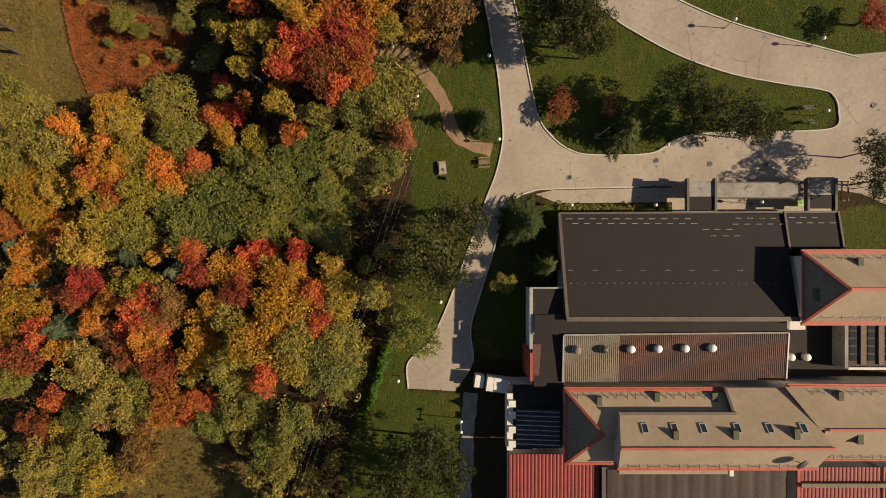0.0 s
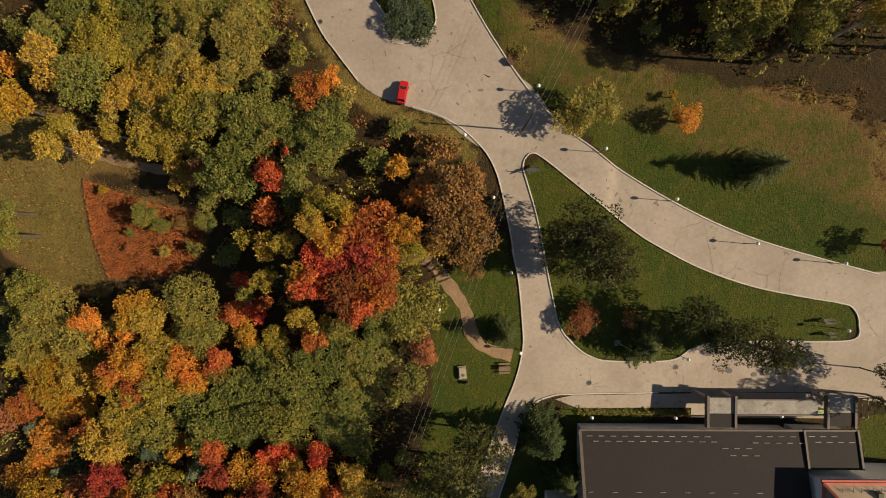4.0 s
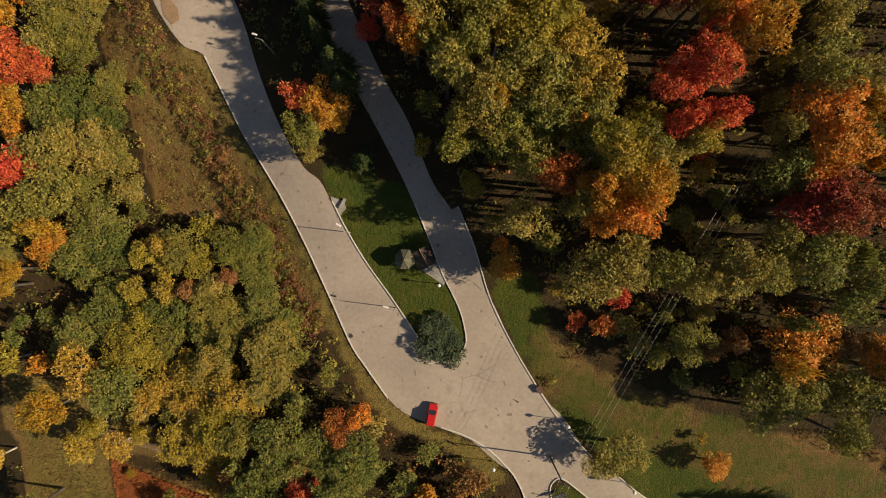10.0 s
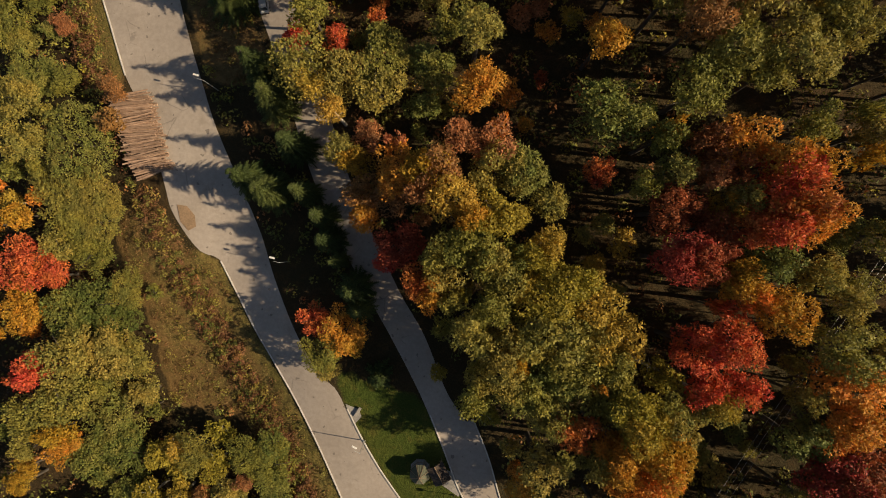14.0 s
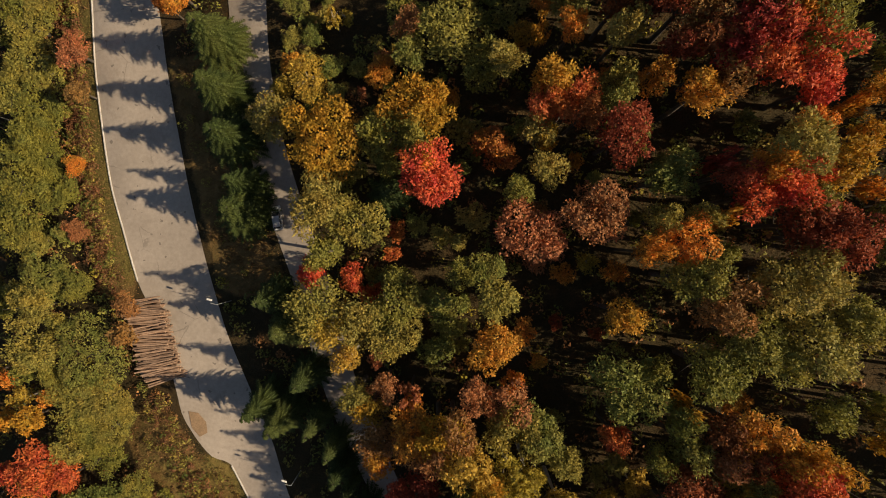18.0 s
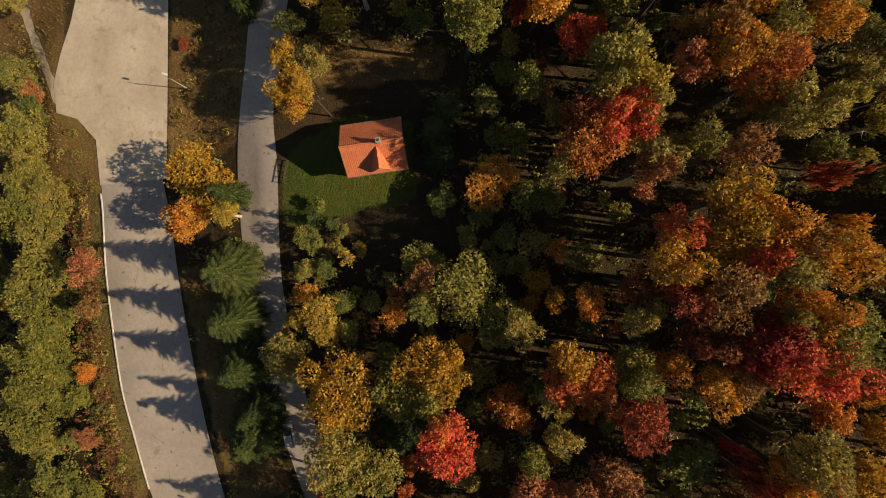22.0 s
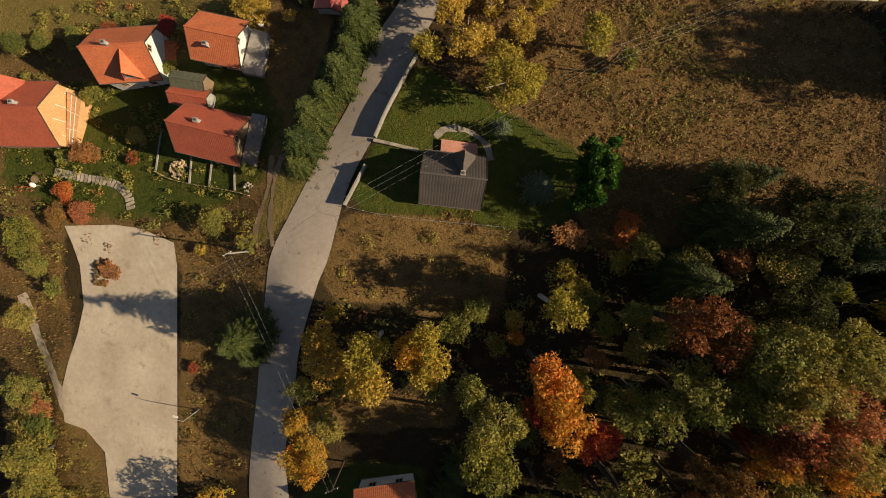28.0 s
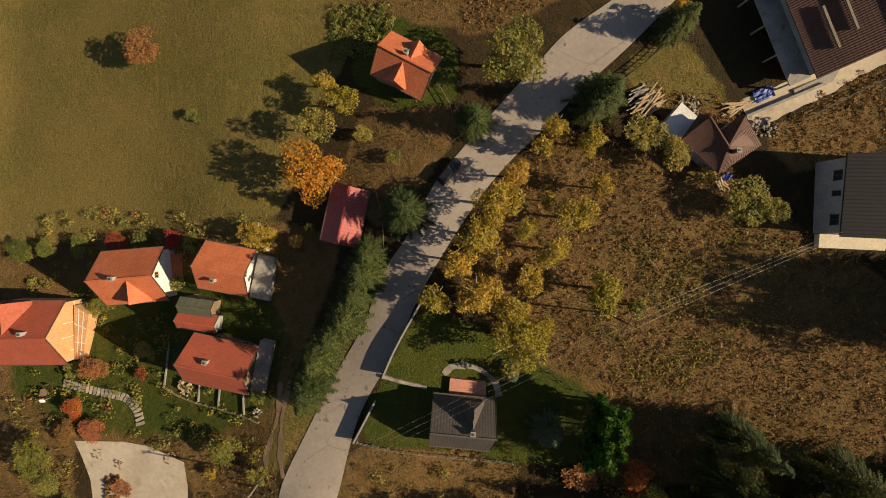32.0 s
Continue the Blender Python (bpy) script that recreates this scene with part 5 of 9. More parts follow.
big = tagged(new("house"), "large unfinished house with brown tiled roof and walls greyed for shade", "house")
big.matrix_world = pose(23.4, 321.2, ground(23.4, 321.2), 0, 0, 26)
# the darker grey of these walls stands in for the shade on them
slab("wall", big, [(0.6, 0.6, 4.6), (17.4, 0.6, 4.6), (17.4, 15.4, 4.6), (0.6, 15.4, 4.6)], WALL_GREY, 5.6)
ribbed("roof_slope", big, (-0.2, 16.0, 4.4), (-0.2, -0.2, 4.4), (8.8, -0.2, 8.4), (8.8, 16.0, 8.4), TILE_BROWN, 0.34, 0.05, 0.15, 18)
ribbed("roof_slope", big, (17.8, -0.2, 4.4), (17.8, 16.0, 4.4), (8.8, 16.0, 8.4), (8.8, -0.2, 8.4), TILE_BROWN, 0.34, 0.05, 0.15, 18)
slab("gable_wall", big, [(0.8, 0.3, 4.4), (17.0, 0.3, 4.4), (8.8, 0.3, 8.1)], WALL_GREY, 0.4)
for t in (0.30, 0.55):
    bar("roof_beam", big, (8.8 * t, 1.0 + 5 * t, 4.6 + 4.0 * t + 0.2), (8.8 * t, 7.0 + 5 * t, 4.6 + 4.0 * t + 0.2), 0.35, TAN_GREY, 0.2)
bar("ridge_cap", big, (8.8, -0.3, 8.5), (8.8, 16.0, 8.5), 0.5, TILE_BROWN, 0.2)
slab("balcony", big, [(-2.6, 0.4, 2.6), (0.6, 0.4, 2.6), (0.6, 15.0, 2.6), (-2.6, 15.0, 2.6)], CONCRETE, 0.2)
for i in range(4):
    window(big, 0.58, 2.6 + 3.4 * i, 1.5, 180, 1.3, 1.2)
    box("post", big, (-2.6, -2.35, 0.6 + 4.5 * i, 0.85 + 4.5 * i, -0.8, 2.4), CONCRETE)
slab("path_slab", big, [(-0.5, -1.6, 0.35), (16.0, -1.6, 0.35), (16.0, -0.4, 0.35), (-0.5, -0.4, 0.35)], CONCRETE, 0.8)

CREAM = surface("cream_terrace_slabs", (0.70, 0.60, 0.44), (0.60, 0.51, 0.37), 0.5, 4.0, 0.85, 0.1)
dark = tagged(new("house"), "grey rendered house with black sheet roof", "house")
dark.matrix_world = pose(26.2, 299.3, ground(27.2, 298.4), 0, 0, -1)
slab("wall", dark, [(0.4, 0.3, 4.9), (15.0, 0.3, 4.9), (15.0, 10.7, 4.9), (0.4, 10.7, 4.9)], WALL_GREY, 6.0)
ribbed("roof_slope", dark, (0.0, 11.2, 5.0), (0.0, -0.2, 5.0), (8.0, -0.2, 7.4), (8.0, 11.2, 7.4), FELT_BLACK, 0.5, 0.05, 0.2)
ribbed("roof_slope", dark, (16.0, -0.2, 5.0), (16.0, 11.2, 5.0), (8.0, 11.2, 7.4), (8.0, -0.2, 7.4), FELT_BLACK, 0.5, 0.05, 0.2)
for y, w in ((2.2, 1.4), (5.9, 0.6), (8.4, 1.3)):
    window(dark, 0.38, y, 3.4, 180, w, 1.2, METAL)
slab("terrace_floor", dark, [(0.6, -1.8, 0.9), (16.0, -1.8, 0.9), (16.0, 0.2, 0.9), (0.6, 0.2, 0.9)], CREAM, 1.6)

patch("hotel_pavement", [(16.5, 9.8), (20.5, 8.2), (41.0, 8.4), (41.0, 11.0), (19.5, 10.5)], ASPHALT, "pale paved strip along the hotel front", "pavement", 0.10)
patch("forecourt", [(41.0, 6.6), (70.0, 6.8), (70.0, 11.4), (41.0, 11.2)], ASPHALT, "paved forecourt under the entrance canopy", "pavement", 0.09)

# ---- trees ----


def mesh_of(name, verts, faces, material, smooth=False):
    me = bpy.data.meshes.new(name)
    me.from_pydata(verts, [], faces)
    if smooth:
        me.shade_smooth()
    me.materials.append(material)
    return me


def tube(verts, faces, points, radii, sides=6):
    """A tapered limb through the points."""
    start = len(verts)
    for i, (q, r) in enumerate(zip(points, radii)):
        d = (points[min(i + 1, len(points) - 1)] - points[max(i - 1, 0)]).normalized()
        u = d.orthogonal().normalized()
        w = d.cross(u)
        for s in range(sides):
            a = 2 * math.pi * s / sides
            verts.append(tuple(q + (u * math.cos(a) + w * math.sin(a)) * r))
    for i in range(len(points) - 1):
        for s in range(sides):
            a, b = start + i * sides + s, start + i * sides + (s + 1) % sides
            faces.append((a, b, b + sides, a + sides))


def trunk_mesh(name, height, radius, crown, rng, limbs=5, material=None, straight=False):
    verts, faces = [], []
    top = height * (0.97 if straight else 0.72)
    bend = Vector((rng.uniform(-1, 1), rng.uniform(-1, 1), 0)) * (0.0 if straight else 0.05 * height)
    spine = [Vector((0, 0, -0.4))] + [Vector((0, 0, top * t)) + bend * t * t for t in (0.0, 0.3, 0.6, 0.85, 1.0)]
    tube(verts, faces, spine, [radius * 1.5, radius * 1.2, radius, radius * 0.75, radius * 0.45, radius * 0.1], 5)
    for i in range(limbs):
        t = rng.uniform(0.45, 0.95)
        a = i * 2.4 + rng.uniform(-0.4, 0.4)
        base = Vector((0, 0, top * t)) + bend * t * t
        out = Vector((math.cos(a), math.sin(a), rng.uniform(0.35, 0.8)))
        reach = crown * rng.uniform(0.55, 0.85)
        tube(verts, faces, [base, base + out * reach * 0.5, base + out * reach + Vector((0, 0, 0.08 * reach))], [radius * 0.4, radius * 0.25, radius * 0.06], 3)
    return mesh_of(name, verts, faces, material or BARK, True)


def crown_mesh(name, crown, low, high, lobes, leaves, leaf, seed, core=0.62, flat=0.75):
    """Leaf clumps on the outsides of overlapping lobes, with gaps between them."""
    rng = np.random.default_rng(seed)
    mid, half = (low + high) / 2, (high - low) / 2
    centres, radii = [], []
    for i in range(lobes):
        d = rng.normal(size=3)
        d /= np.linalg.norm(d)
        d[2] = d[2] * 0.8 + 0.15
        reach = core * (0.25 if i == 0 else rng.uniform(0.40, 1.42))
        centres.append(np.array([d[0] * crown * reach, d[1] * crown * reach, mid + d[2] * half * reach]))
        radii.append(crown * rng.uniform(0.14, 0.36) * (1.7 if i == 0 else 1))
    centres, radii = np.array(centres), np.array(radii)
    tries = leaves * 2
    want = rng.choice(lobes, tries, p=radii**2 / (radii**2).sum())
    d = rng.normal(size=(tries, 3))
    d /= np.linalg.norm(d, axis=1)[:, None]
    d[:, 2] = np.where(rng.random(tries) < 0.82, np.abs(d[:, 2]), d[:, 2])
    squash = np.array([1, 1, flat])
    pos = centres[want] + d * squash * radii[want][:, None] * rng.uniform(0.72, 1.12, (tries, 1))
    gap = np.linalg.norm((pos[:, None] - centres[None]) / squash, axis=2) / radii[None]
    keep = gap.min(1) > 0.70
    # leaves that no way from above reaches are thinned out
    seen = np.zeros(len(pos), bool)
    for ray in ((0, 0, 1), (0.62, 0, 0.78), (-0.62, 0, 0.78), (0, 0.62, 0.78), (0, -0.62, 0.78)):
        to = centres[None] - pos[:, None]
        along = to @ np.array(ray)
        miss = np.sqrt(np.maximum((to**2).sum(2) - along**2, 0))
        seen |= ~((along > 0.3 * radii[None]) & (miss < 0.72 * radii[None])).any(1)
    keep &= seen | (rng.random(len(pos)) < 0.22)
    pos, d = pos[keep][:leaves], d[keep][:leaves]
    n = len(pos)
    out = pos - np.array([0, 0, low + 0.3 * (high - low)])
    out /= np.linalg.norm(out, axis=1)[:, None] + 1e-9
    face = d * 0.5 + out * 0.45 + rng.normal(size=(n, 3)) * 0.48
    u = np.cross(face, rng.normal(size=(n, 3)))
    spray = rng.random((n, 1)) < 0.34
    u = np.where(spray, d * 0.6 + out * 0.7 + rng.normal(size=(n, 3)) * 0.5, u)
    pos = pos + np.where(spray, d * leaf * 0.9, 0)
    u /= np.linalg.norm(u, axis=1)[:, None] + 1e-9
    w = np.where(spray, np.cross(u, rng.normal(size=(n, 3)) * 0.6 + np.array([0.35, 0, 1.0])), np.cross(u, face))
    w /= np.linalg.norm(w, axis=1)[:, None] + 1e-9
    size = leaf * rng.uniform(0.6, 1.4, (n, 1))
    tri = np.stack([pos + u * size * 1.35, pos + w * size * 0.75 - u * size * 0.5, pos - w * size * 0.75 - u * size * 0.5], 1).reshape(-1, 3)
    k = np.arange(n) * 3
    return mesh_of(name, tri.tolist(), np.stack([k, k + 1, k + 2], 1).tolist(), LEAF["g"])


def spruce_mesh(name, crown, height, seed, whorls=20, arms=10):
    rng = random.Random(seed)
    verts, faces = [], []
    for i in range(whorls):
        t = (i + 0.3) / whorls
        z = height * (0.10 + 0.88 * t)
        reach = crown * (1 - t) ** 0.72 + 0.15
        for j in range(max(5, int(arms * (1 - 0.4 * t)))):
            a = 6.283 * j / arms + i * 1.1 + rng.uniform(-0.25, 0.25)
            length = reach * rng.uniform(0.72, 1.12)
            out, side = Vector((math.cos(a), math.sin(a), 0)), Vector((-math.sin(a), math.cos(a), 0))
            rise = rng.uniform(-0.05, 0.12)
            steps = max(3, int(length / 0.28))
            for s in range(steps):
                f = (s + 0.6) / steps
                q = out * length * f + Vector((0, 0, z + length * (rise * f - 0.42 * f * f)))
                wide = 0.33 * length * (1.08 - f) * rng.uniform(0.7, 1.25) + 0.12
                for sign in (1, -1):
                    tip = q + side * sign * wide + out * wide * 0.75 - Vector((0, 0, 0.22 * wide + 0.04))
                    c = len(verts)
                    verts += [tuple(q - out * 0.07), tuple(q + out * 0.14), tuple(tip)]
                    faces.append((c, c + 1, c + 2))
            c = len(verts)
            tip = out * length * 1.06 + Vector((0, 0, z + length * (rise - 0.46)))
            q = out * length * 0.7 + Vector((0, 0, z + length * (rise * 0.7 - 0.2)))
            verts += [tuple(q + side * 0.16), tuple(q - side * 0.16), tuple(tip)]
            faces.append((c, c + 1, c + 2))
    c = len(verts)
    verts += [(0.12, 0, height * 0.93), (-0.08, 0.1, height * 0.93), (-0.08, -0.1, height * 0.93), (0, 0, height)]
    faces += [(c, c + 1, c + 3), (c + 1, c + 2, c + 3), (c + 2, c, c + 3)]
    return mesh_of(name, verts, faces, LEAF["C"])


KINDS = {}  # size class: (crown radius, height, [(trunk mesh, crown mesh), ...])
rng = random.Random(4)
for size, (crown, height, lobes, leaves, leaf) in {"S": (1.3, 3.6, 14, 620, 0.125), "N": (2.4, 7.0, 22, 820, 0.190), "M": (2.6, 9.0, 34, 2100, 0.142), "U": (2.6, 14.0, 42, 2300, 0.148), "V": (3.7, 16.0, 64, 3800, 0.165), "L": (3.7, 12.0, 52, 3700, 0.155), "X": (5.4, 16.0, 76, 6500, 0.175), "Z": (8.5, 16.0, 130, 13500, 0.21)}.items():
    KINDS[size] = (crown, height, [(trunk_mesh("trunk", height, 0.035 * height * (0.8 if size == "S" else 0.6), crown, rng),
                                    crown_mesh("crown", crown, height * (0.08 if size == "S" else 0.36 if size in "UV" else 0.24), height * 0.97, lobes, leaves, leaf, 10 * i + ord(size))) for i in range(4 if size in "MLUV" else 2 if size == "Z" else 3)])
KINDS["C"] = (2.8, 10.0, [(trunk_mesh("trunk", 10, 0.2, 1.0, rng, 0, None, True), spruce_mesh("crown", 3.4, 10.0, i)) for i in range(4)])
KINDS["E"] = (3.9, 15.0, [(trunk_mesh("trunk", 15, 0.26, 1.0, rng, 0, None, True), spruce_mesh("crown", 4.4, 15.0, 40 + i, 27, 12)) for i in range(3)])
KINDS["D"] = (1.6, 4.2, [(trunk_mesh("trunk", 4.2, 0.1, 0.6, rng, 0, None, True), spruce_mesh("crown", 1.6, 4.2, 20 + i, 10, 8)) for i in range(2)])
KINDS["P"] = (4.6, 11.0, [(trunk_mesh("trunk", 11, 0.2, 4.0, rng, 14, None, True), crown_mesh("crown", 4.2, 3.2, 11.0, 44, 3900, 0.18, 70 + i, 0.95, 0.5)) for i in range(4)])
KINDS["T"] = (1.9, 8.0, [(trunk_mesh("trunk", 8, 0.14, 0.5, rng, 0, None, True), crown_mesh("crown", 1.9, 0.3, 8.0, 30, 3800, 0.20, 90 + i, 0.8, 1.2)) for i in range(2)])
SPECIES = {
    "g": ("hornbeam_tree", "broadleaf tree with a still green crown", "tree"), "o": ("hornbeam_tree", "broadleaf tree turning olive and yellow-green", "tree"),
    "y": ("birch_tree", "slender birch with golden yellow autumn leaves", "tree"), "a": ("beech_tree", "beech with an amber orange autumn crown", "tree"),
    "r": ("maple_tree", "maple with a bright orange-red autumn crown", "tree"), "m": ("maple_tree", "maple with a deep crimson autumn crown", "tree"),
    "b": ("beech_tree", "beech with a rust-brown thinning crown", "tree"), "C": ("spruce_tree", "dark green spruce with layered drooping branches", "conifer"),
    "B": ("silver_spruce_tree", "pale silvery spruce among darker trees", "conifer"), "P": ("pine_tree", "dark sparse pine with open tufted branches", "conifer"),
    "T": ("thuja_tree", "clipped bright green thuja of a tall hedge row", "conifer"),
}
SHRUB = {"g": "low rounded green garden shrub", "o": "low rounded olive green shrub", "y": "low shrub with yellow leaves", "a": "low shrub with amber leaves", "r": "low shrub with orange-red leaves",
         "m": "low shrub with crimson leaves", "b": "low shrub with rust-brown leaves"}
stand = []  # (x, y, crown radius) of all that is planted
kinds_at = []  # their places, heights and tones
pick = random.Random(11)


def plant(trees, group="woodland trees", light=False):
    for x, y, height, crown, tone in trees:
        if tone in "CB":
            size = "E" if height > 11.5 else "C" if height > 6 else "D"
        elif tone in "PT":
            size = tone
        else:
            size = "S" if crown < 2.1 else "M" if crown < 3.7 else "L" if crown < 5.6 else "X" if crown < 6.7 else "Z"
        if height > 3.3 * crown and size in "ML":
            size = "U" if size == "M" else "V"
        r0, h0, meshes = KINDS["N" if light and size in "SM" else size]
        trunk, leaves = pick.choice(meshes)
        low = height < 3.2 and tone in SHRUB
        name, label, category = ("shrub", SHRUB[tone], "shrub") if low else SPECIES[tone]
        tree = tagged(new(name), label, category, "shrubs" if low else group)
        tree.matrix_world = pose(x, y, ground(x, y), 0, 0, pick.uniform(0, 360)) @ Matrix.Diagonal((crown / r0, crown / r0 * pick.uniform(0.9, 1.1), height / h0, 1))
        for part_name, me, material in (("trunk", trunk, PALE_BARK if tone == "y" else BARK), ("crown", leaves, LEAF[tone])):
            ob = new(part_name, me)
            ob.parent = tree
            ob.material_slots[0].link = "OBJECT"
            ob.material_slots[0].material = material
        stand.append((x, y, crown))
        kinds_at.append((x, y, height, tone))


plant([(-77.3, -34.3, 7.8, 3.8, 'm'), (-75.7, -43.1, 8.4, 4.3, 'o'), (-73.4, -28.3, 7.2, 3.3, 'r'), (-73.3, -38.8, 8.9, 4.8, 'o'),
       (-71.2, -35.3, 7.2, 3.3, 'y'), (-69.3, -41.9, 8.4, 4.3, 'g'), (-67.7, -30.0, 7.8, 3.8, 'g'), (-66.2, -37.8, 8.3, 4.3, 'o'),
       (-62.7, -41.6, 8.9, 4.8, 'y'), (-60.4, -28.4, 9.5, 5.3, 'o'), (-58.1, -40.7, 7.7, 3.8, 'o'), (-56.8, -27.6, 8.3, 4.3, 'o'),
       (-55.5, -35.0, 6.6, 2.7, 'b'), (-55.2, -38.4, 8.3, 4.3, 'b'), (-53.4, -31.4, 6.6, 2.7, 'a'), (-49.6, -27.9, 8.3, 4.2, 'r')])
plant([(-44.1, -28.4, 7.7, 3.7, 'r'), (-41.6, -31.3, 7.7, 3.7, 'g'), (-36.7, -31.5, 7.1, 3.2, 'o'), (-35.4, -28.1, 8.2, 4.2, 'o'),
       (-32.5, -27.2, 7.7, 3.7, 'g'), (-30.4, -34.7, 8.2, 4.2, 'g'), (-28.5, -37.8, 7.6, 3.7, 'o'), (-25.3, -30.6, 8.7, 4.7, 'g'),
       (-8.9, -38.8, 11.9, 4.4, 'P'), (-6.1, -41.6, 11.9, 4.4, 'P'), (-2.7, -33.7, 13.0, 5.0, 'P'), (1.5, -38.2, 10.0, 3.1, 'P'),
       (-84.5, -8.3, 4.3, 4.8, 'a'), (-80.7, -2.9, 4.6, 5.3, 'a'), (-79.9, -12.6, 8.6, 5.7, 'a'), (-79.8, -24.2, 11.4, 3.9, 'o')])
plant([(-78.5, -7.5, 5.1, 3.8, 'B'), (-77.6, -20.1, 11.3, 5.0, 'm'), (-74.5, -14.9, 11.0, 3.1, 'r'), (-70.8, -14.8, 10.7, 4.2, 'B'),
       (-70.2, -18.9, 10.7, 2.4, 'a'), (-68.0, -9.2, 9.8, 3.2, 'm'), (-66.1, -21.0, 10.1, 5.0, 'o'), (-65.6, -6.3, 9.3, 4.0, 'm'),
       (-64.1, -14.3, 9.9, 3.1, 'a'), (-61.9, -9.3, 9.0, 2.6, 'a'), (-59.4, -4.7, 8.6, 1.8, 'b'), (-59.0, -15.6, 10.1, 4.2, 'b'),
       (-57.8, -1.1, 8.5, 3.6, 'B'), (-55.9, -18.5, 10.8, 2.8, 'm'), (-55.2, -7.6, 9.0, 5.0, 'y'), (-53.5, -11.7, 10.5, 5.4, 'r')])
plant([(-52.6, -16.1, 10.5, 4.1, 'a'), (-50.6, -20.1, 10.2, 4.3, 'm'), (-49.6, -10.3, 10.2, 4.6, 'b'), (-49.4, -0.4, 8.7, 1.6, 'a'),
       (-48.4, -4.2, 9.5, 2.6, 'B'), (-45.5, -0.3, 8.9, 2.6, 'r'), (-44.2, -4.7, 9.5, 2.8, 'm'), (-43.0, -14.0, 9.5, 3.6, 'a'),
       (-42.9, -18.9, 9.6, 4.3, 'a'), (-40.2, -9.8, 10.1, 3.0, 'a'), (-37.5, -4.0, 9.0, 4.3, 'a'), (-36.4, -20.8, 11.4, 4.2, 'o'),
       (-36.3, -13.2, 12.0, 4.2, 'o'), (-35.3, -7.5, 10.8, 3.0, 'm'), (-34.8, -1.2, 7.9, 3.1, 'r'), (-33.3, -16.7, 11.7, 4.4, 'a')])
plant([(-30.6, -3.1, 7.5, 2.4, 'y'), (-30.4, -12.9, 11.2, 4.6, 'a'), (-30.4, -22.0, 10.7, 3.3, 'r'), (-27.6, -10.1, 10.3, 4.7, 'a'),
       (-27.1, -5.6, 8.5, 4.2, 'a'), (-26.4, -19.6, 9.9, 4.2, 'y'), (-25.6, -0.6, 6.4, 3.0, 'r'), (-24.7, -16.7, 9.5, 4.6, 'o'),
       (-22.5, -7.5, 7.6, 3.5, 'r'), (-21.3, -13.1, 7.7, 3.5, 'r'), (-19.2, -3.6, 6.8, 3.5, 'y'), (-19.0, -20.8, 7.4, 5.7, 'g'),
       (-18.2, -8.4, 6.8, 4.2, 'y'), (-17.0, -16.1, 6.9, 4.5, 'o'), (-11.9, -7.6, 7.6, 3.6, 'o'), (-8.2, -11.6, 5.4, 3.2, 'g')])
plant([(-4.7, -14.3, 7.0, 4.7, 'g'), (-2.2, -0.8, 14.0, 5.6, 'P'), (0.6, -3.7, 10.6, 3.5, 'P'), (10.6, -6.1, 5.0, 2.4, 'o'),
       (17.5, -2.8, 8.8, 3.1, 'C'), (-86.1, 4.9, 3.7, 4.3, 'r'), (-85.5, 14.9, 4.7, 3.4, 'y'), (-85.0, 0.5, 3.7, 3.4, 'B'),
       (-81.9, 20.0, 6.5, 5.7, 'o'), (-80.0, 14.9, 4.9, 4.7, 'a'), (-79.7, 10.3, 5.5, 6.4, 'a'), (-75.7, 5.0, 3.8, 3.4, 'a'),
       (-73.2, 11.6, 6.2, 3.8, 'y'), (-72.5, 19.5, 8.2, 4.5, 'o'), (-71.2, 1.6, 7.7, 2.4, 'r'), (-69.5, 23.0, 9.0, 2.9, 'a')])
plant([(-65.6, 12.2, 8.8, 3.2, 'a'), (-65.6, 0.4, 9.2, 4.5, 'y'), (-64.9, 13.8, 8.9, 3.4, 'r'), (-62.4, 5.6, 8.8, 5.0, 'y'),
       (-60.6, 10.7, 9.0, 3.7, 'r'), (-60.5, 15.8, 8.9, 3.7, 'a'), (-58.1, 23.4, 8.3, 4.2, 'y'), (-57.2, 3.5, 8.6, 5.0, 'o'),
       (-56.4, 17.9, 8.4, 3.7, 'y'), (-55.4, 10.7, 8.6, 5.0, 'y'), (-50.8, 14.8, 8.1, 3.7, 'a'), (-49.2, 11.2, 7.9, 3.1, 'a'),
       (-48.2, 21.0, 7.6, 5.0, 'o'), (-47.6, 6.7, 7.9, 5.0, 'g'), (-45.8, 2.7, 8.5, 4.4, 'g'), (-44.8, 15.4, 7.2, 3.5, 'r')])
plant([(-42.2, 10.8, 6.9, 5.0, 'g'), (-42.0, 24.5, 6.8, 3.1, 'r'), (-40.0, 20.5, 6.3, 3.1, 'a'), (-39.0, 4.8, 8.3, 4.9, 'g'),
       (-37.7, 14.9, 6.0, 4.5, 'g'), (-36.3, 9.8, 7.0, 4.9, 'g'), (-33.9, 19.4, 5.9, 2.9, 'y'), (-31.8, 4.8, 7.2, 5.4, 'o'),
       (-30.8, 13.8, 7.1, 4.4, 'g'), (-28.1, 24.7, 11.1, 2.1, 'y'), (-27.8, 10.9, 6.4, 3.6, 'g'), (-26.5, 21.1, 6.9, 3.3, 'r'),
       (-25.0, 23.3, 10.1, 1.7, 'y'), (-23.9, 6.8, 4.4, 4.9, 'g'), (-23.7, 17.8, 5.3, 5.9, 'g'), (-21.2, 22.7, 9.3, 2.9, 'o')])
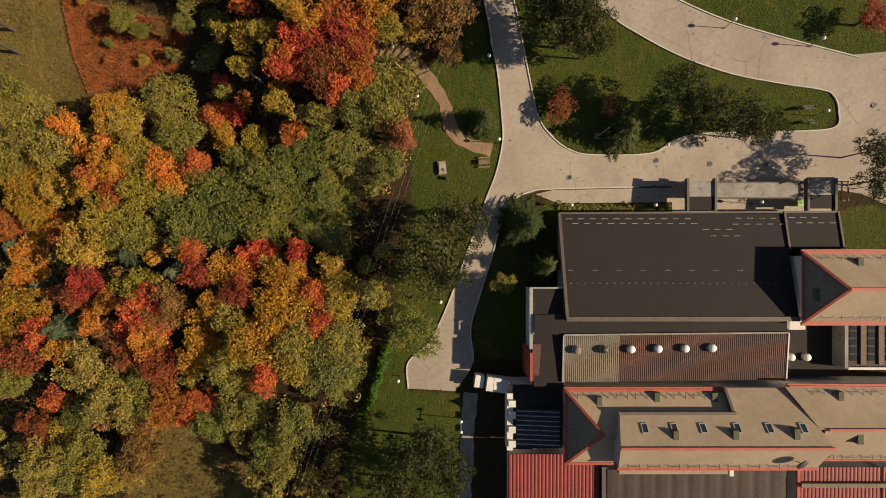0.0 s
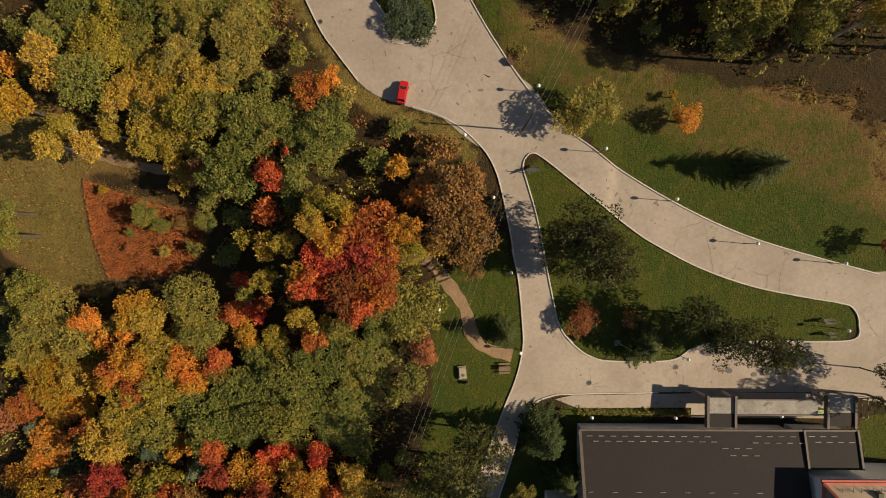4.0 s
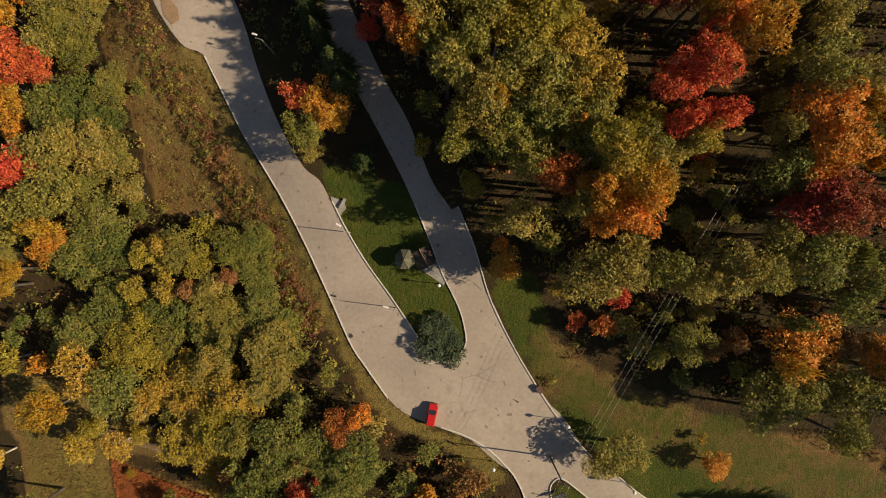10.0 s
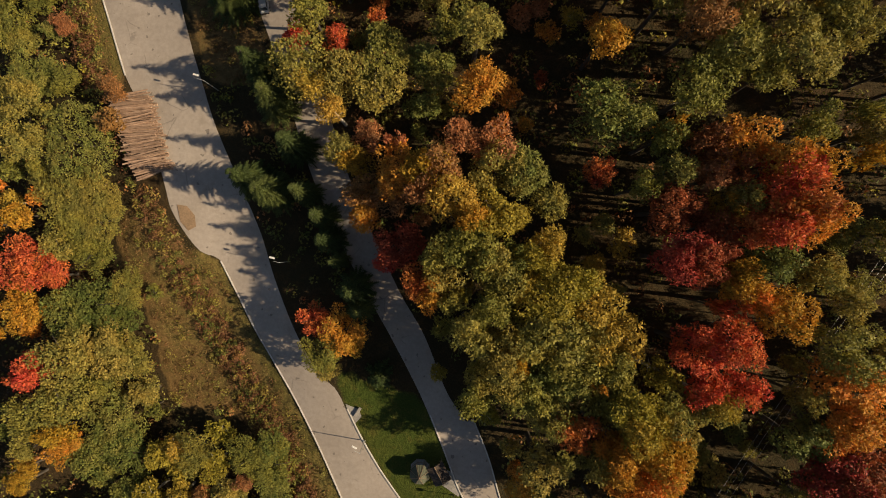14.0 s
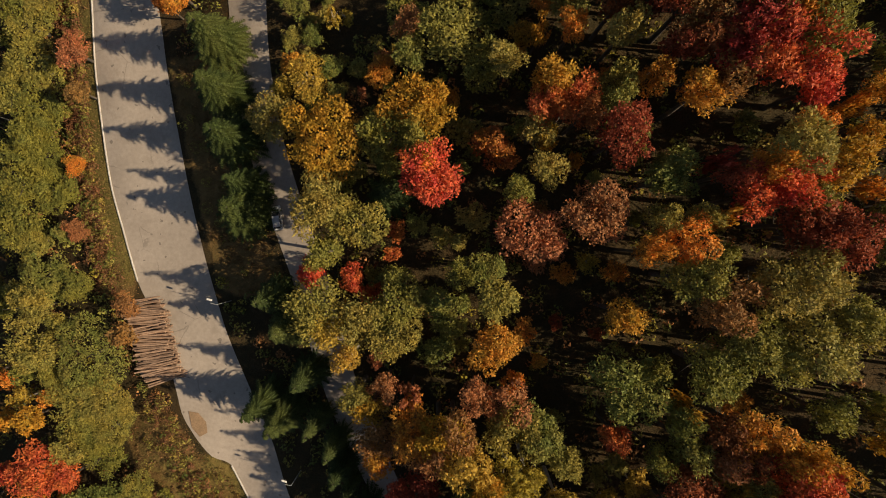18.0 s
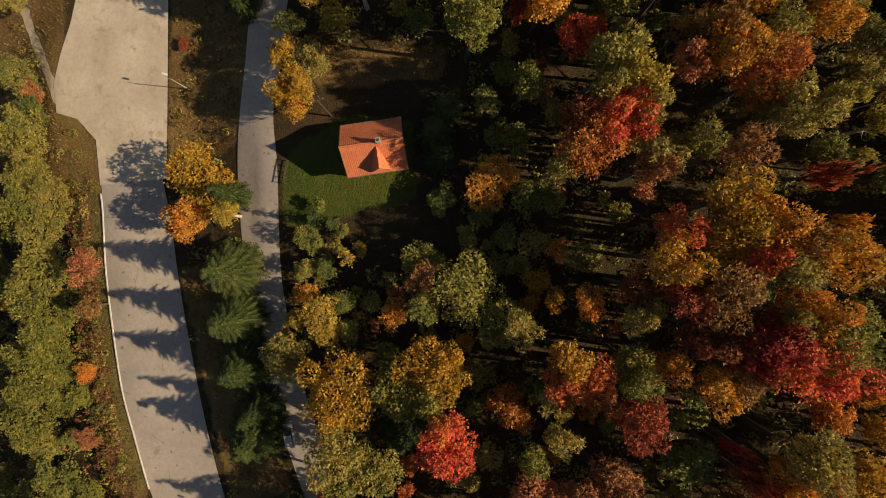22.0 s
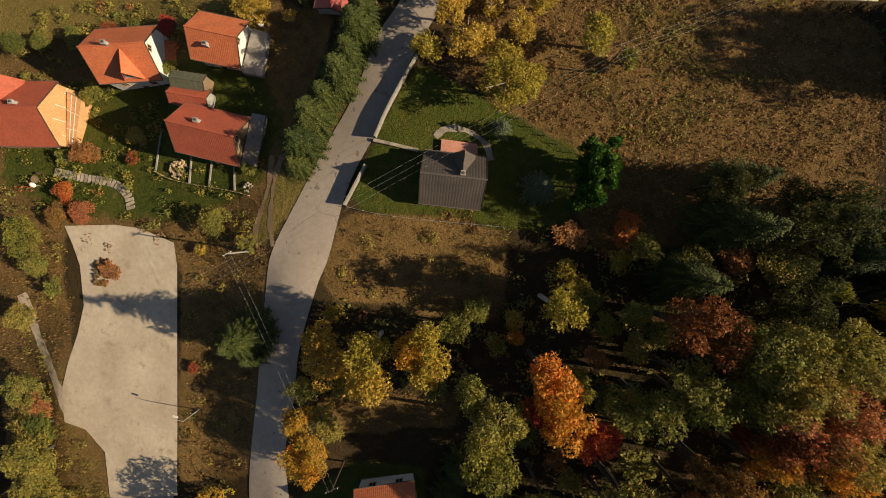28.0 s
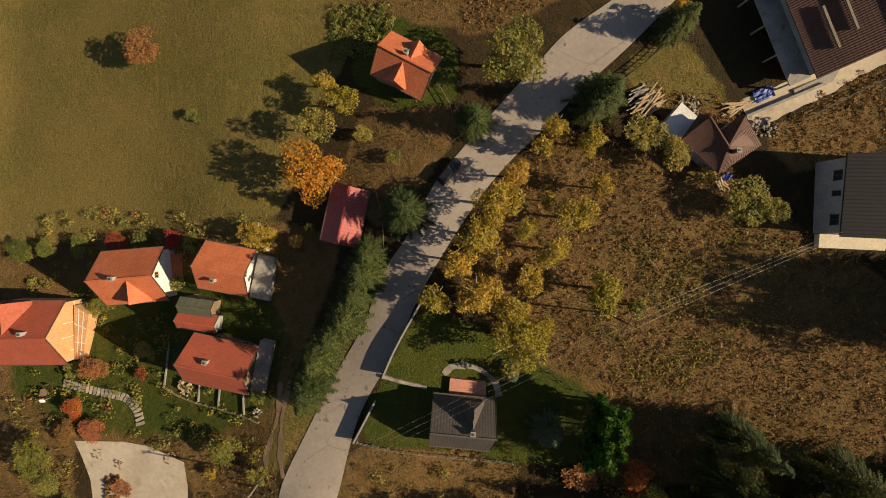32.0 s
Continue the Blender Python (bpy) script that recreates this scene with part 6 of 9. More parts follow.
plant([(-20.8, 3.6, 3.8, 4.4, 'g'), (-19.8, 12.4, 3.7, 3.6, 'o'), (-19.7, 7.9, 4.2, 4.8, 'g'), (-15.6, 17.6, 4.3, 5.0, 'g'),
       (-14.0, 24.2, 8.1, 4.1, 'g'), (-9.0, 13.5, 7.0, 3.1, 'g'), (-9.0, 20.6, 5.3, 3.0, 'b'), (-7.1, 19.6, 7.0, 3.1, 'b'),
       (2.4, 4.3, 11.6, 4.2, 'P'), (7.0, 22.2, 7.0, 2.6, 'C'), (13.8, 4.6, 11.4, 4.3, 'C'), (20.4, 24.6, 3.4, 3.5, 'm'),
       (31.2, 20.2, 7.5, 3.6, 'C'), (42.4, 22.4, 11.1, 3.9, 'P'), (48.0, 21.0, 11.1, 3.9, 'P'), (52.5, 19.7, 9.2, 2.6, 'P')])
plant([(70.1, 16.1, 9.2, 2.6, 'P'), (71.6, 11.3, 10.2, 3.3, 'P'), (-83.7, 42.7, 10.7, 2.8, 'o'), (-83.1, 38.5, 10.7, 2.9, 'o'),
       (-79.9, 28.2, 9.4, 4.5, 'o'), (-77.4, 25.2, 8.8, 5.6, 'o'), (-60.3, 25.0, 8.5, 3.9, 'a'), (-49.6, 27.0, 7.6, 5.7, 'o'),
       (-42.4, 49.6, 10.2, 4.1, 'g'), (-39.4, 47.3, 10.2, 3.4, 'g'), (-35.5, 26.7, 8.2, 1.8, 'r'), (-34.0, 31.3, 11.7, 2.1, 'y'),
       (-33.1, 48.8, 9.2, 3.3, 'r'), (-29.5, 32.8, 12, 1.7, 'y'), (-28.8, 49.1, 8.1, 3.4, 'g'), (-27.2, 31.4, 12, 2.6, 'a')])
plant([(-25.6, 30.3, 12, 3.5, 'r'), (-25.3, 40.5, 10.3, 2.6, 'y'), (-25.0, 44.5, 8.8, 2.6, 'y'), (-23.3, 35.1, 11.4, 4.0, 'r'),
       (-21.9, 37.7, 10.5, 3.0, 'a'), (-21.9, 43.8, 8.8, 2.8, 'y'), (-20.5, 34.4, 10.9, 4.2, 'm'), (-19.2, 29.6, 11.2, 4.4, 'm'),
       (-19.1, 41.4, 9.1, 2.9, 'a'), (-17.4, 26.7, 10.3, 3.3, 'r'), (-16.0, 34.7, 9.5, 4.7, 'm'), (-15.7, 40.3, 9, 5.1, 'r'),
       (-14.4, 31.8, 9.4, 3.8, 'r'), (-14.2, 28.2, 9.4, 3.5, 'r'), (-13.2, 35.4, 9.1, 2.6, 'a'), (-9.9, 40.1, 9.3, 3.1, 'a')])
plant([(-9.2, 26.9, 8.0, 5.5, 'o'), (-8.9, 35.6, 9.4, 2.3, 'y'), (-1.3, 45.0, 9, 5.3, 'b'), (-0.7, 39.3, 9, 5.3, 'b'),
       (1.3, 41.7, 9.0, 3.4, 'b'), (1.6, 33.8, 4.0, 2.4, 'b'), (15.7, 37.3, 10.4, 3.4, 'P'), (18.6, 39.6, 12.9, 5.0, 'P'),
       (19.6, 35.1, 12.3, 4.6, 'P'), (22.9, 36.2, 11.0, 3.8, 'P'), (23.6, 33.2, 9.8, 3.0, 'P'), (28.9, 25.1, 3.0, 2.0, 'b'),
       (37.3, 25.6, 10.7, 3.6, 'P'), (69.6, 37.8, 4.9, 2.8, 'm'), (-80.0, 61.6, 11.1, 4.3, 'a'), (-76.0, 74.6, 6.7, 4.4, 'g')])
plant([(-74.5, 55.0, 9.2, 3.3, 'y'), (-73.7, 69.0, 11.3, 4.5, 'y'), (-72.0, 58.1, 8.9, 2.8, 'y'), (-67.9, 55.0, 8.0, 3.4, 'y'),
       (-67.2, 65.7, 10.1, 4.8, 'g'), (-65.6, 72.2, 7.8, 5.6, 'y'), (-63.8, 57.1, 7.1, 2.3, 'y'), (-62.0, 63.2, 7.3, 3.5, 'y'),
       (-60.1, 73.9, 5.1, 4.4, 'o'), (-58.0, 66.3, 5.8, 4.6, 'y'), (-56.4, 69.3, 4.8, 3.6, 'y'), (-55.4, 56.3, 6.6, 4.6, 'y'),
       (-53.2, 62.2, 6.4, 4.8, 'y'), (-51.3, 67.4, 5.9, 5.1, 'y'), (-50.6, 55.5, 7.6, 4.0, 'y'), (-50.1, 69.4, 6.2, 4.3, 'o')])
plant([(-47.2, 74.9, 5.7, 3.0, 'o'), (-47.2, 59.8, 7.6, 5.2, 'y'), (-45.4, 64.6, 6.8, 5.2, 'y'), (-43.7, 59.0, 8.6, 4.2, 'o'),
       (-41.4, 66.7, 5.9, 3.5, 'o'), (-39.2, 74.0, 4.9, 5.2, 'o'), (-39.0, 69.6, 5.2, 5.2, 'o'), (-37.4, 54.6, 9.1, 4.6, 'g'),
       (-36.5, 59.3, 8.2, 4.6, 'g'), (-33.7, 57.3, 8.0, 4.1, 'g'), (-33.2, 54.7, 8.3, 1.7, 'r'), (-30.3, 52.8, 8.1, 1.0, 'r'),
       (-29.9, 57.6, 7.4, 4.1, 'g'), (-27.4, 53.9, 7.4, 4.1, 'g'), (-26.1, 62.2, 7.7, 3.2, 'r'), (-23.9, 52.9, 7.4, 4.1, 'g')])
plant([(-23.1, 64.3, 7.3, 2.6, 'a'), (-22.9, 56.9, 7.5, 4.5, 'g'), (17.1, 58.0, 5.2, 3.0, 'o'), (20.2, 60.3, 6.8, 4.4, 'o'),
       (29.0, 72.5, 5.0, 1.9, 'g'), (33.9, 62.1, 2.0, 1.0, 'a'), (35.7, 58.1, 4.0, 2.8, 'a'), (39.3, 70.9, 10.0, 5.0, 'o'),
       (43.5, 72.6, 10.0, 4.0, 'o'), (47.7, 50.2, 9.0, 3.1, 'C'), (51.1, 72.7, 10.0, 4.4, 'o'), (-85.3, 97.4, 12.0, 4.5, 'o'),
       (-81.3, 94.3, 11.1, 3.5, 'a'), (-79.1, 99.8, 12, 5.2, 'o'), (-76.4, 89.1, 8.0, 4.8, 'g'), (-72.8, 94.8, 7.2, 5.7, 'g')])
plant([(-70.2, 90.3, 7.1, 4.8, 'g'), (-70.2, 82.2, 7.7, 3.1, 'g'), (-69.6, 79.0, 7.6, 4.9, 'g'), (-64.6, 83.1, 8.0, 3.1, 'y'),
       (-63.8, 90.3, 6.6, 3.6, 'y'), (-63.0, 79.2, 7.8, 3.1, 'y'), (-60.5, 91.8, 6.7, 3.1, 'y'), (-59.2, 83.1, 7.8, 3.0, 'y'),
       (-58.2, 80.2, 7.6, 3.5, 'g'), (-57.2, 91.0, 6.8, 3.8, 'o'), (-55.3, 83.7, 7.1, 2.2, 'b'), (-53.0, 89.2, 6.5, 3.0, 'y'),
       (-51.5, 75.3, 4.6, 3.4, 'g'), (-51.2, 80.4, 5.5, 4.8, 'o'), (-50.5, 84.8, 5.9, 3.6, 'o'), (-47.4, 86.3, 5.5, 2.2, 'b')])
plant([(-47.0, 79.4, 5.0, 4.3, 'o'), (-46.4, 91.2, 5.4, 4.3, 'o'), (-42.5, 93.2, 4.5, 3.5, 'g'), (-42.4, 90.0, 4.4, 4.3, 'o'),
       (-41.4, 85.4, 4.0, 3.5, 'g'), (-40.9, 81.2, 3.7, 4.3, 'g'), (0.6, 89.9, 5.5, 3.3, 'a'), (2.1, 97.7, 16.6, 3.5, 'o'),
       (10.0, 98.9, 17.7, 3.0, 'o'), (12.0, 89.3, 17.1, 4.3, 'o'), (12.6, 96.9, 19.5, 2.5, 'a'), (16.6, 91.2, 17.2, 4.3, 'o'),
       (17.4, 97.7, 20.4, 3.5, 'a'), (18.1, 85.9, 8.0, 2.1, 'r'), (22.3, 89.9, 16.6, 3.0, 'o'), (22.4, 83.5, 6.0, 1.5, 'o')])
plant([(25.2, 76.0, 6.0, 2.1, 'o'), (26.6, 83.6, 7.0, 2.0, 'o'), (27.3, 88.9, 16.1, 3.0, 'o'), (28.8, 78.8, 9.0, 3.8, 'o'),
       (29.3, 87.3, 9.0, 3.4, 'o'), (31.4, 83.3, 7.0, 2.4, 'o'), (31.9, 90.5, 15.6, 4.0, 'o'), (33.1, 77.7, 7.0, 2.4, 'b'),
       (35.8, 79.3, 8.0, 2.6, 'b'), (37.2, 90.4, 15.0, 4.0, 'o'), (38.0, 95.8, 15.5, 2.9, 'o'), (41.3, 99.8, 16.3, 4.7, 'm'),
       (43.7, 92.4, 15.6, 4.8, 'g'), (44.3, 79.1, 11.0, 5.1, 'a'), (49.4, 80.0, 10.0, 2.7, 'b'), (53.8, 79.2, 10.0, 2.9, 'a')])
plant([(-88.4, 115.7, 9.7, 4.3, 'a'), (-86.9, 123.8, 10.5, 5.3, 'r'), (-84.5, 105.3, 11.9, 3.5, 'r'), (-83.2, 121.9, 8.6, 3.6, 'r'),
       (-81.3, 114.9, 8.7, 4.9, 'g'), (-79.6, 107.5, 11.2, 5.3, 'o'), (-76.2, 117.0, 6.0, 5.4, 'g'), (-74.0, 108.2, 8.2, 5.4, 'o'),
       (-73.1, 113.8, 3.9, 4.5, 'g'), (-70.3, 120.0, 3.6, 4.1, 'o'), (-70.1, 107.0, 5.8, 4.7, 'o'), (-66.6, 101.1, 6.8, 3.6, 'o'),
       (-64.9, 119.4, 3.2, 1.8, 'o'), (-34.3, 116.6, 8.0, 3.0, 'r'), (-32.8, 111.9, 8.0, 3.7, 'o'), (-32.7, 108.1, 6.0, 2.9, 'o')])
plant([(-29.1, 115.2, 8.0, 4.1, 'a'), (-27.9, 122.1, 11.0, 3.3, 'C'), (-27.4, 112.9, 7.0, 2.2, 'a'), (-27.1, 118.6, 9.0, 2.3, 'C'),
       (-23.8, 106.9, 5.0, 2.7, 'C'), (-16.8, 124.4, 17.1, 2.6, 'r'), (-14.6, 123.1, 17.8, 2.6, 'a'), (-13.8, 109.2, 8.0, 1.9, 'y'),
       (-12.0, 122.4, 18.5, 2.5, 'o'), (-9.7, 123.4, 18.2, 1.5, 'y'), (-9.6, 118.1, 20.4, 3.5, 'o'), (-7.9, 107.7, 17.9, 3.0, 'o'),
       (-7.7, 111.0, 18.7, 2.7, 'o'), (-6.7, 121.2, 19.6, 3.1, 'o'), (-5.4, 102.7, 8.0, 2.6, 'y'), (-5.0, 116.0, 20.2, 3.9, 'o')])
plant([(-3.1, 111.3, 19.2, 4.0, 'o'), (-2.5, 114.4, 19.0, 2.3, 'a'), (-2.0, 124.4, 17.3, 2.9, 'y'), (-0.5, 108.4, 17.7, 4.1, 'o'),
       (1.5, 116.9, 19.1, 5.2, 'o'), (1.6, 123.7, 18.3, 4.5, 'y'), (1.7, 110.5, 17.9, 3.6, 'g'), (2.8, 106.3, 17.4, 4.1, 'o'),
       (5.5, 111.5, 17.7, 3.2, 'o'), (6.5, 103.6, 17.9, 3.4, 'r'), (7.8, 117.7, 15.9, 3.6, 'o'), (8.2, 123.1, 16.3, 3.6, 'y'),
       (8.7, 110.4, 17.5, 1.7, 'a'), (10.3, 113.0, 16.4, 4.1, 'o'), (10.9, 108.6, 17.8, 4.4, 'o'), (11.2, 102.2, 18.1, 2.5, 'a')])
plant([(11.3, 117.1, 15.6, 4.5, 'y'), (13.0, 100.8, 20.9, 3.7, 'a'), (13.5, 107.3, 19.3, 4.3, 'y'), (15.3, 105.4, 20.7, 3.8, 'y'),
       (18.0, 107.6, 18.7, 2.7, 'o'), (18.4, 101.7, 20.9, 4.2, 'a'), (18.7, 112.2, 15.1, 2.6, 'y'), (20.6, 106.2, 18.7, 2.9, 'o'),
       (22.1, 116.8, 16.9, 3.7, 'r'), (23.9, 108.6, 16.4, 2.6, 'o'), (24.1, 111.2, 17.1, 2.9, 'r'), (25.7, 122.6, 16.8, 1.8, 'r'),
       (25.9, 118.6, 18.6, 3.9, 'r'), (26.6, 108.6, 16.5, 2.5, 'y'), (27.7, 124.5, 18.4, 2.9, 'a'), (28.3, 111.9, 17.3, 2.6, 'r')])
plant([(31.4, 122.4, 18.6, 3.7, 'a'), (38.5, 104.2, 14.6, 4.0, 'g'), (40.1, 117.7, 17.9, 4.4, 'o'), (41.3, 112.6, 17.1, 4.5, 'a'),
       (42.5, 105.7, 16.1, 3.6, 'a'), (43.9, 107.4, 16.7, 4.0, 'a'), (44.7, 100.2, 16.7, 4.6, 'm'), (-89.8, 132.6, 9.0, 3.1, 'a'),
       (-86.2, 145.9, 9.5, 4.7, 'o'), (-82.7, 126.9, 7.7, 3.6, 'o'), (-82.6, 135.9, 5.4, 5.4, 'o'), (-79.9, 131.0, 4.9, 4.9, 'o'),
       (-77.2, 145.4, 5.9, 6.9, 'g'), (-77.0, 126.0, 4.1, 4.4, 'o'), (-75.9, 137.1, 4.3, 4.8, 'o'), (-74.3, 132.2, 3.8, 4.4, 'o')])
plant([(-45.6, 139.7, 13.0, 3.4, 'C'), (-42.0, 137.6, 13.0, 3.4, 'C'), (-37.9, 145.0, 13.0, 3.2, 'C'), (-36.2, 137.6, 13.0, 2.2, 'C'),
       (-33.3, 133.9, 12.0, 2.4, 'C'), (-32.2, 130.0, 12.0, 2.7, 'C'), (-30.7, 126.7, 11.0, 1.6, 'C'), (-30.5, 149.5, 12.5, 2.5, 'y'),
       (-29.1, 144.1, 12.8, 2.8, 'o'), (-27.0, 141.7, 12.8, 2.8, 'a'), (-25.7, 137.3, 12.4, 3.2, 'b'), (-25.7, 133.6, 12.2, 2.8, 'a'),
       (-24.9, 145.6, 12.9, 2.2, 'b'), (-22.4, 127.3, 8.0, 2.3, 'r'), (-21.4, 137.2, 13.4, 3.1, 'b'), (-21.0, 144.9, 14.2, 1.9, 'b')])
plant([(-20.4, 140.3, 15.7, 4.0, 'a'), (-19.6, 129.8, 13.4, 3.8, 'm'), (-16.7, 140.5, 17.9, 3.5, 'a'), (-16.6, 137.1, 18.2, 2.5, 'b'),
       (-14.4, 140.9, 17.8, 3.1, 'b'), (-13.7, 128.6, 18.9, 2.9, 'o'), (-13.2, 126.2, 18.7, 2.9, 'o'), (-12.4, 136.3, 19.0, 3.8, 'y'),
       (-11.1, 145.2, 14.1, 2.8, 'b'), (-9.8, 129.3, 19.3, 3.9, 'o'), (-9.7, 134.2, 18.8, 2.8, 'a'), (-7.2, 144.5, 13.6, 3.6, 'b'),
       (-6.7, 128.0, 18.4, 3.5, 'o'), (-6.3, 134.5, 17.1, 3.6, 'y'), (-6.3, 140.7, 13.9, 4.5, 'o'), (-5.7, 147.1, 12.9, 1.9, 'a')])
plant([(-5.2, 125.0, 18.4, 3.9, 'o'), (-3.4, 134.5, 15.3, 2.5, 'y'), (-3.4, 129.0, 17.0, 2.1, 'g'), (-2.5, 140.9, 13.7, 4.0, 'g'),
       (-0.4, 127.9, 17.4, 2.9, 'y'), (1.2, 130.7, 16.3, 2.6, 'y'), (2.1, 136.8, 13.5, 3.0, 'o'), (5.4, 125.4, 17.1, 3.1, 'y'),
       (8.6, 141.0, 13.8, 2.4, 'r'), (9.2, 148.8, 16.5, 5.4, 'g'), (13.9, 138.9, 16.1, 2.2, 'o'), (15.8, 145.4, 17.1, 2.7, 'o'),
       (16.7, 146.4, 17.2, 1.8, 'a'), (17.2, 135.7, 18.0, 3.9, 'm'), (17.5, 140.8, 17.1, 2.7, 'g'), (18.3, 129.2, 19.1, 3.7, 'm')])
plant([(20.5, 144.3, 18.0, 3.3, 'm'), (21.3, 140.6, 17.8, 2.3, 'b'), (21.5, 129.2, 19.4, 3.9, 'm'), (21.9, 133.7, 17.1, 2.8, 'm'),
       (22.9, 136.4, 17.9, 2.1, 'a'), (24.1, 143.8, 19.3, 3.5, 'a'), (24.5, 140.4, 18.6, 2.4, 'm'), (24.9, 127.9, 18.6, 2.7, 'a'),
       (25.1, 137.2, 19.0, 2.4, 'o'), (25.6, 133.4, 19.5, 3.0, 'r'), (26.1, 126.1, 18.2, 2.7, 'a'), (28.1, 141.7, 20.7, 2.7, 'a'),
       (28.2, 133.0, 21.8, 2.9, 'r'), (28.7, 129.3, 19.2, 3.2, 'g'), (29.4, 138.7, 21.1, 4.0, 'r'), (30.2, 135.6, 21.4, 4.2, 'r')])
plant([(30.8, 141.4, 20.5, 3.1, 'a'), (32.9, 133.9, 21.2, 3.1, 'a'), (35.6, 127.5, 18.0, 2.6, 'o'), (-94.2, 167.3, 5.9, 4.9, 'o'),
       (-93.2, 174.7, 7.3, 4.9, 'o'), (-90.8, 164.4, 4.2, 3.6, 'o'), (-89.0, 173.7, 3.8, 4.2, 'o'), (-88.3, 152.8, 8.5, 4.2, 'o'),
       (-87.3, 157.9, 4.2, 4.9, 'g'), (-85.0, 166.0, 3.2, 2.3, 'g'), (-82.2, 166.4, 3.2, 2.5, 'b'), (-81.4, 156.7, 3.2, 3.6, 'o'),
       (-70.3, 154.3, 6.4, 2.6, 'b'), (-49.8, 171.2, 12.0, 4.8, 'C'), (-44.0, 157.3, 13.0, 3.3, 'C'), (-41.5, 152.5, 12.0, 3.6, 'C')])
plant([(-37.8, 161.6, 8.0, 2.9, 'r'), (-36.1, 172.3, 13.7, 4.6, 'o'), (-35.5, 156.2, 12.6, 4.7, 'o'), (-35.1, 165.0, 11.6, 3.6, 'o'),
       (-33.6, 153.3, 12.1, 2.7, 'y'), (-31.0, 161.1, 8.0, 2.7, 'r'), (-30.1, 169.5, 11.7, 4.8, 'o'), (-28.5, 154.6, 11.2, 4.0, 'o'),
       (-25.7, 174.3, 9.0, 3.7, 'C'), (-25.0, 164.9, 6.0, 1.6, 'r'), (-24.5, 161.6, 8.0, 2.8, 'o'), (-23.8, 157.4, 10.6, 4.5, 'o'),
       (-23.7, 152.5, 11.8, 3.8, 'o'), (-20.5, 158.6, 8.0, 2.4, 'o'), (-17.3, 158.0, 8.0, 3.3, 'g'), (-17.2, 150.9, 8.0, 3.0, 'g')])
plant([(-15.5, 154.5, 8.0, 3.0, 'o'), (-13.6, 163.5, 8.0, 2.9, 'o'), (-10.1, 163.6, 8.0, 2.4, 'g'), (-9.6, 159.4, 14.9, 3.5, 'o'),
       (-9.2, 152.4, 12.7, 3.7, 'a'), (-7.3, 174.7, 14.0, 2.5, 'o'), (-5.5, 169.1, 16.2, 5.1, 'b'), (0.6, 155.8, 5.0, 1.4, 'm'),
       (3.2, 172.3, 15.1, 4.5, 'b'), (7.0, 154.5, 5.0, 1.4, 'm'), (7.5, 158.6, 15.9, 3.0, 'a'), (9.9, 167.3, 17.9, 2.1, 'a'),
       (10.8, 171.7, 8.0, 1.7, 'o'), (11.3, 171.3, 16.9, 2.5, 'o'), (13.8, 169.0, 18.2, 3.4, 'a'), (14.7, 150.0, 8.0, 2.7, 'o')])
plant([(15.4, 163.8, 18.3, 3.9, 'o'), (16.4, 171.8, 17.1, 2.1, 'o'), (19.0, 172.0, 17.6, 2.0, 'a'), (19.8, 160.8, 18.0, 3.8, 'b'),
       (20.0, 151.8, 16.8, 4.3, 'o'), (21.2, 174.5, 20.6, 3.2, 'r'), (23.6, 156.7, 17.6, 4.3, 'o'), (25.5, 163.3, 18.6, 3.8, 'o'),
       (28.0, 153.4, 17.2, 2.8, 'o'), (28.0, 174.2, 18.1, 2.9, 'o'), (28.2, 171.6, 18.4, 4.0, 'm'), (29.6, 165.3, 18.5, 4.2, 'o'),
       (31.1, 156.3, 17.6, 4.6, 'o'), (31.6, 169.9, 18.9, 4.0, 'm'), (34.4, 160.7, 17.5, 3.3, 'o'), (-96.2, 190.6, 8.1, 3.6, 'o')])
plant([(-93.7, 181.7, 7.3, 4.9, 'o'), (-92.0, 195.8, 6.3, 5.4, 'o'), (-90.2, 187.9, 5.2, 4.9, 'o'), (-89.4, 179.8, 4.1, 4.4, 'o'),
       (-83.2, 178.2, 3.2, 2.2, 'a'), (-81.3, 197.0, 7.1, 3.1, 'b'), (-80.5, 190.4, 6.5, 2.6, 'b'), (-54.7, 198.2, 13.0, 4.7, 'C'),
       (-53.8, 190.1, 13.0, 4.4, 'C'), (-52.0, 182.6, 13.0, 4.5, 'C'), (-49.7, 175.5, 12.0, 3.2, 'C'), (-45.1, 187.7, 8.0, 1.8, 'y'),
       (-44.2, 185.3, 9.0, 4.0, 'o'), (-43.8, 190.9, 6.0, 2.1, 'y'), (-42.6, 199.0, 4.0, 2.3, 'o'), (-42.6, 195.1, 4.0, 2.3, 'a')])
plant([(-39.3, 199.1, 4.0, 2.1, 'g'), (-39.1, 191.4, 8.0, 3.8, 'y'), (-38.4, 188.7, 5.0, 2.6, 'g'), (-35.8, 194.1, 5.0, 2.3, 'g'),
       (-35.2, 181.7, 13.3, 5.9, 'a'), (-34.6, 189.6, 6.0, 2.2, 'o'), (-27.6, 192.7, 6.0, 2.5, 'a'), (-26.0, 178.6, 8.0, 2.8, 'g'),
       (-25.1, 182.8, 13.8, 4.4, 'o'), (-24.0, 180.4, 7.0, 1.4, 'r'), (-23.7, 198.9, 9.4, 2.6, 'b'), (-23.5, 194.7, 9.4, 2.8, 'g'),
       (-23.3, 187.1, 13.3, 4.2, 'a'), (-21.4, 182.3, 13.9, 2.6, 'o'), (-19.8, 179.1, 15.4, 2.2, 'a'), (-19.5, 187.7, 12.3, 2.7, 'a')])
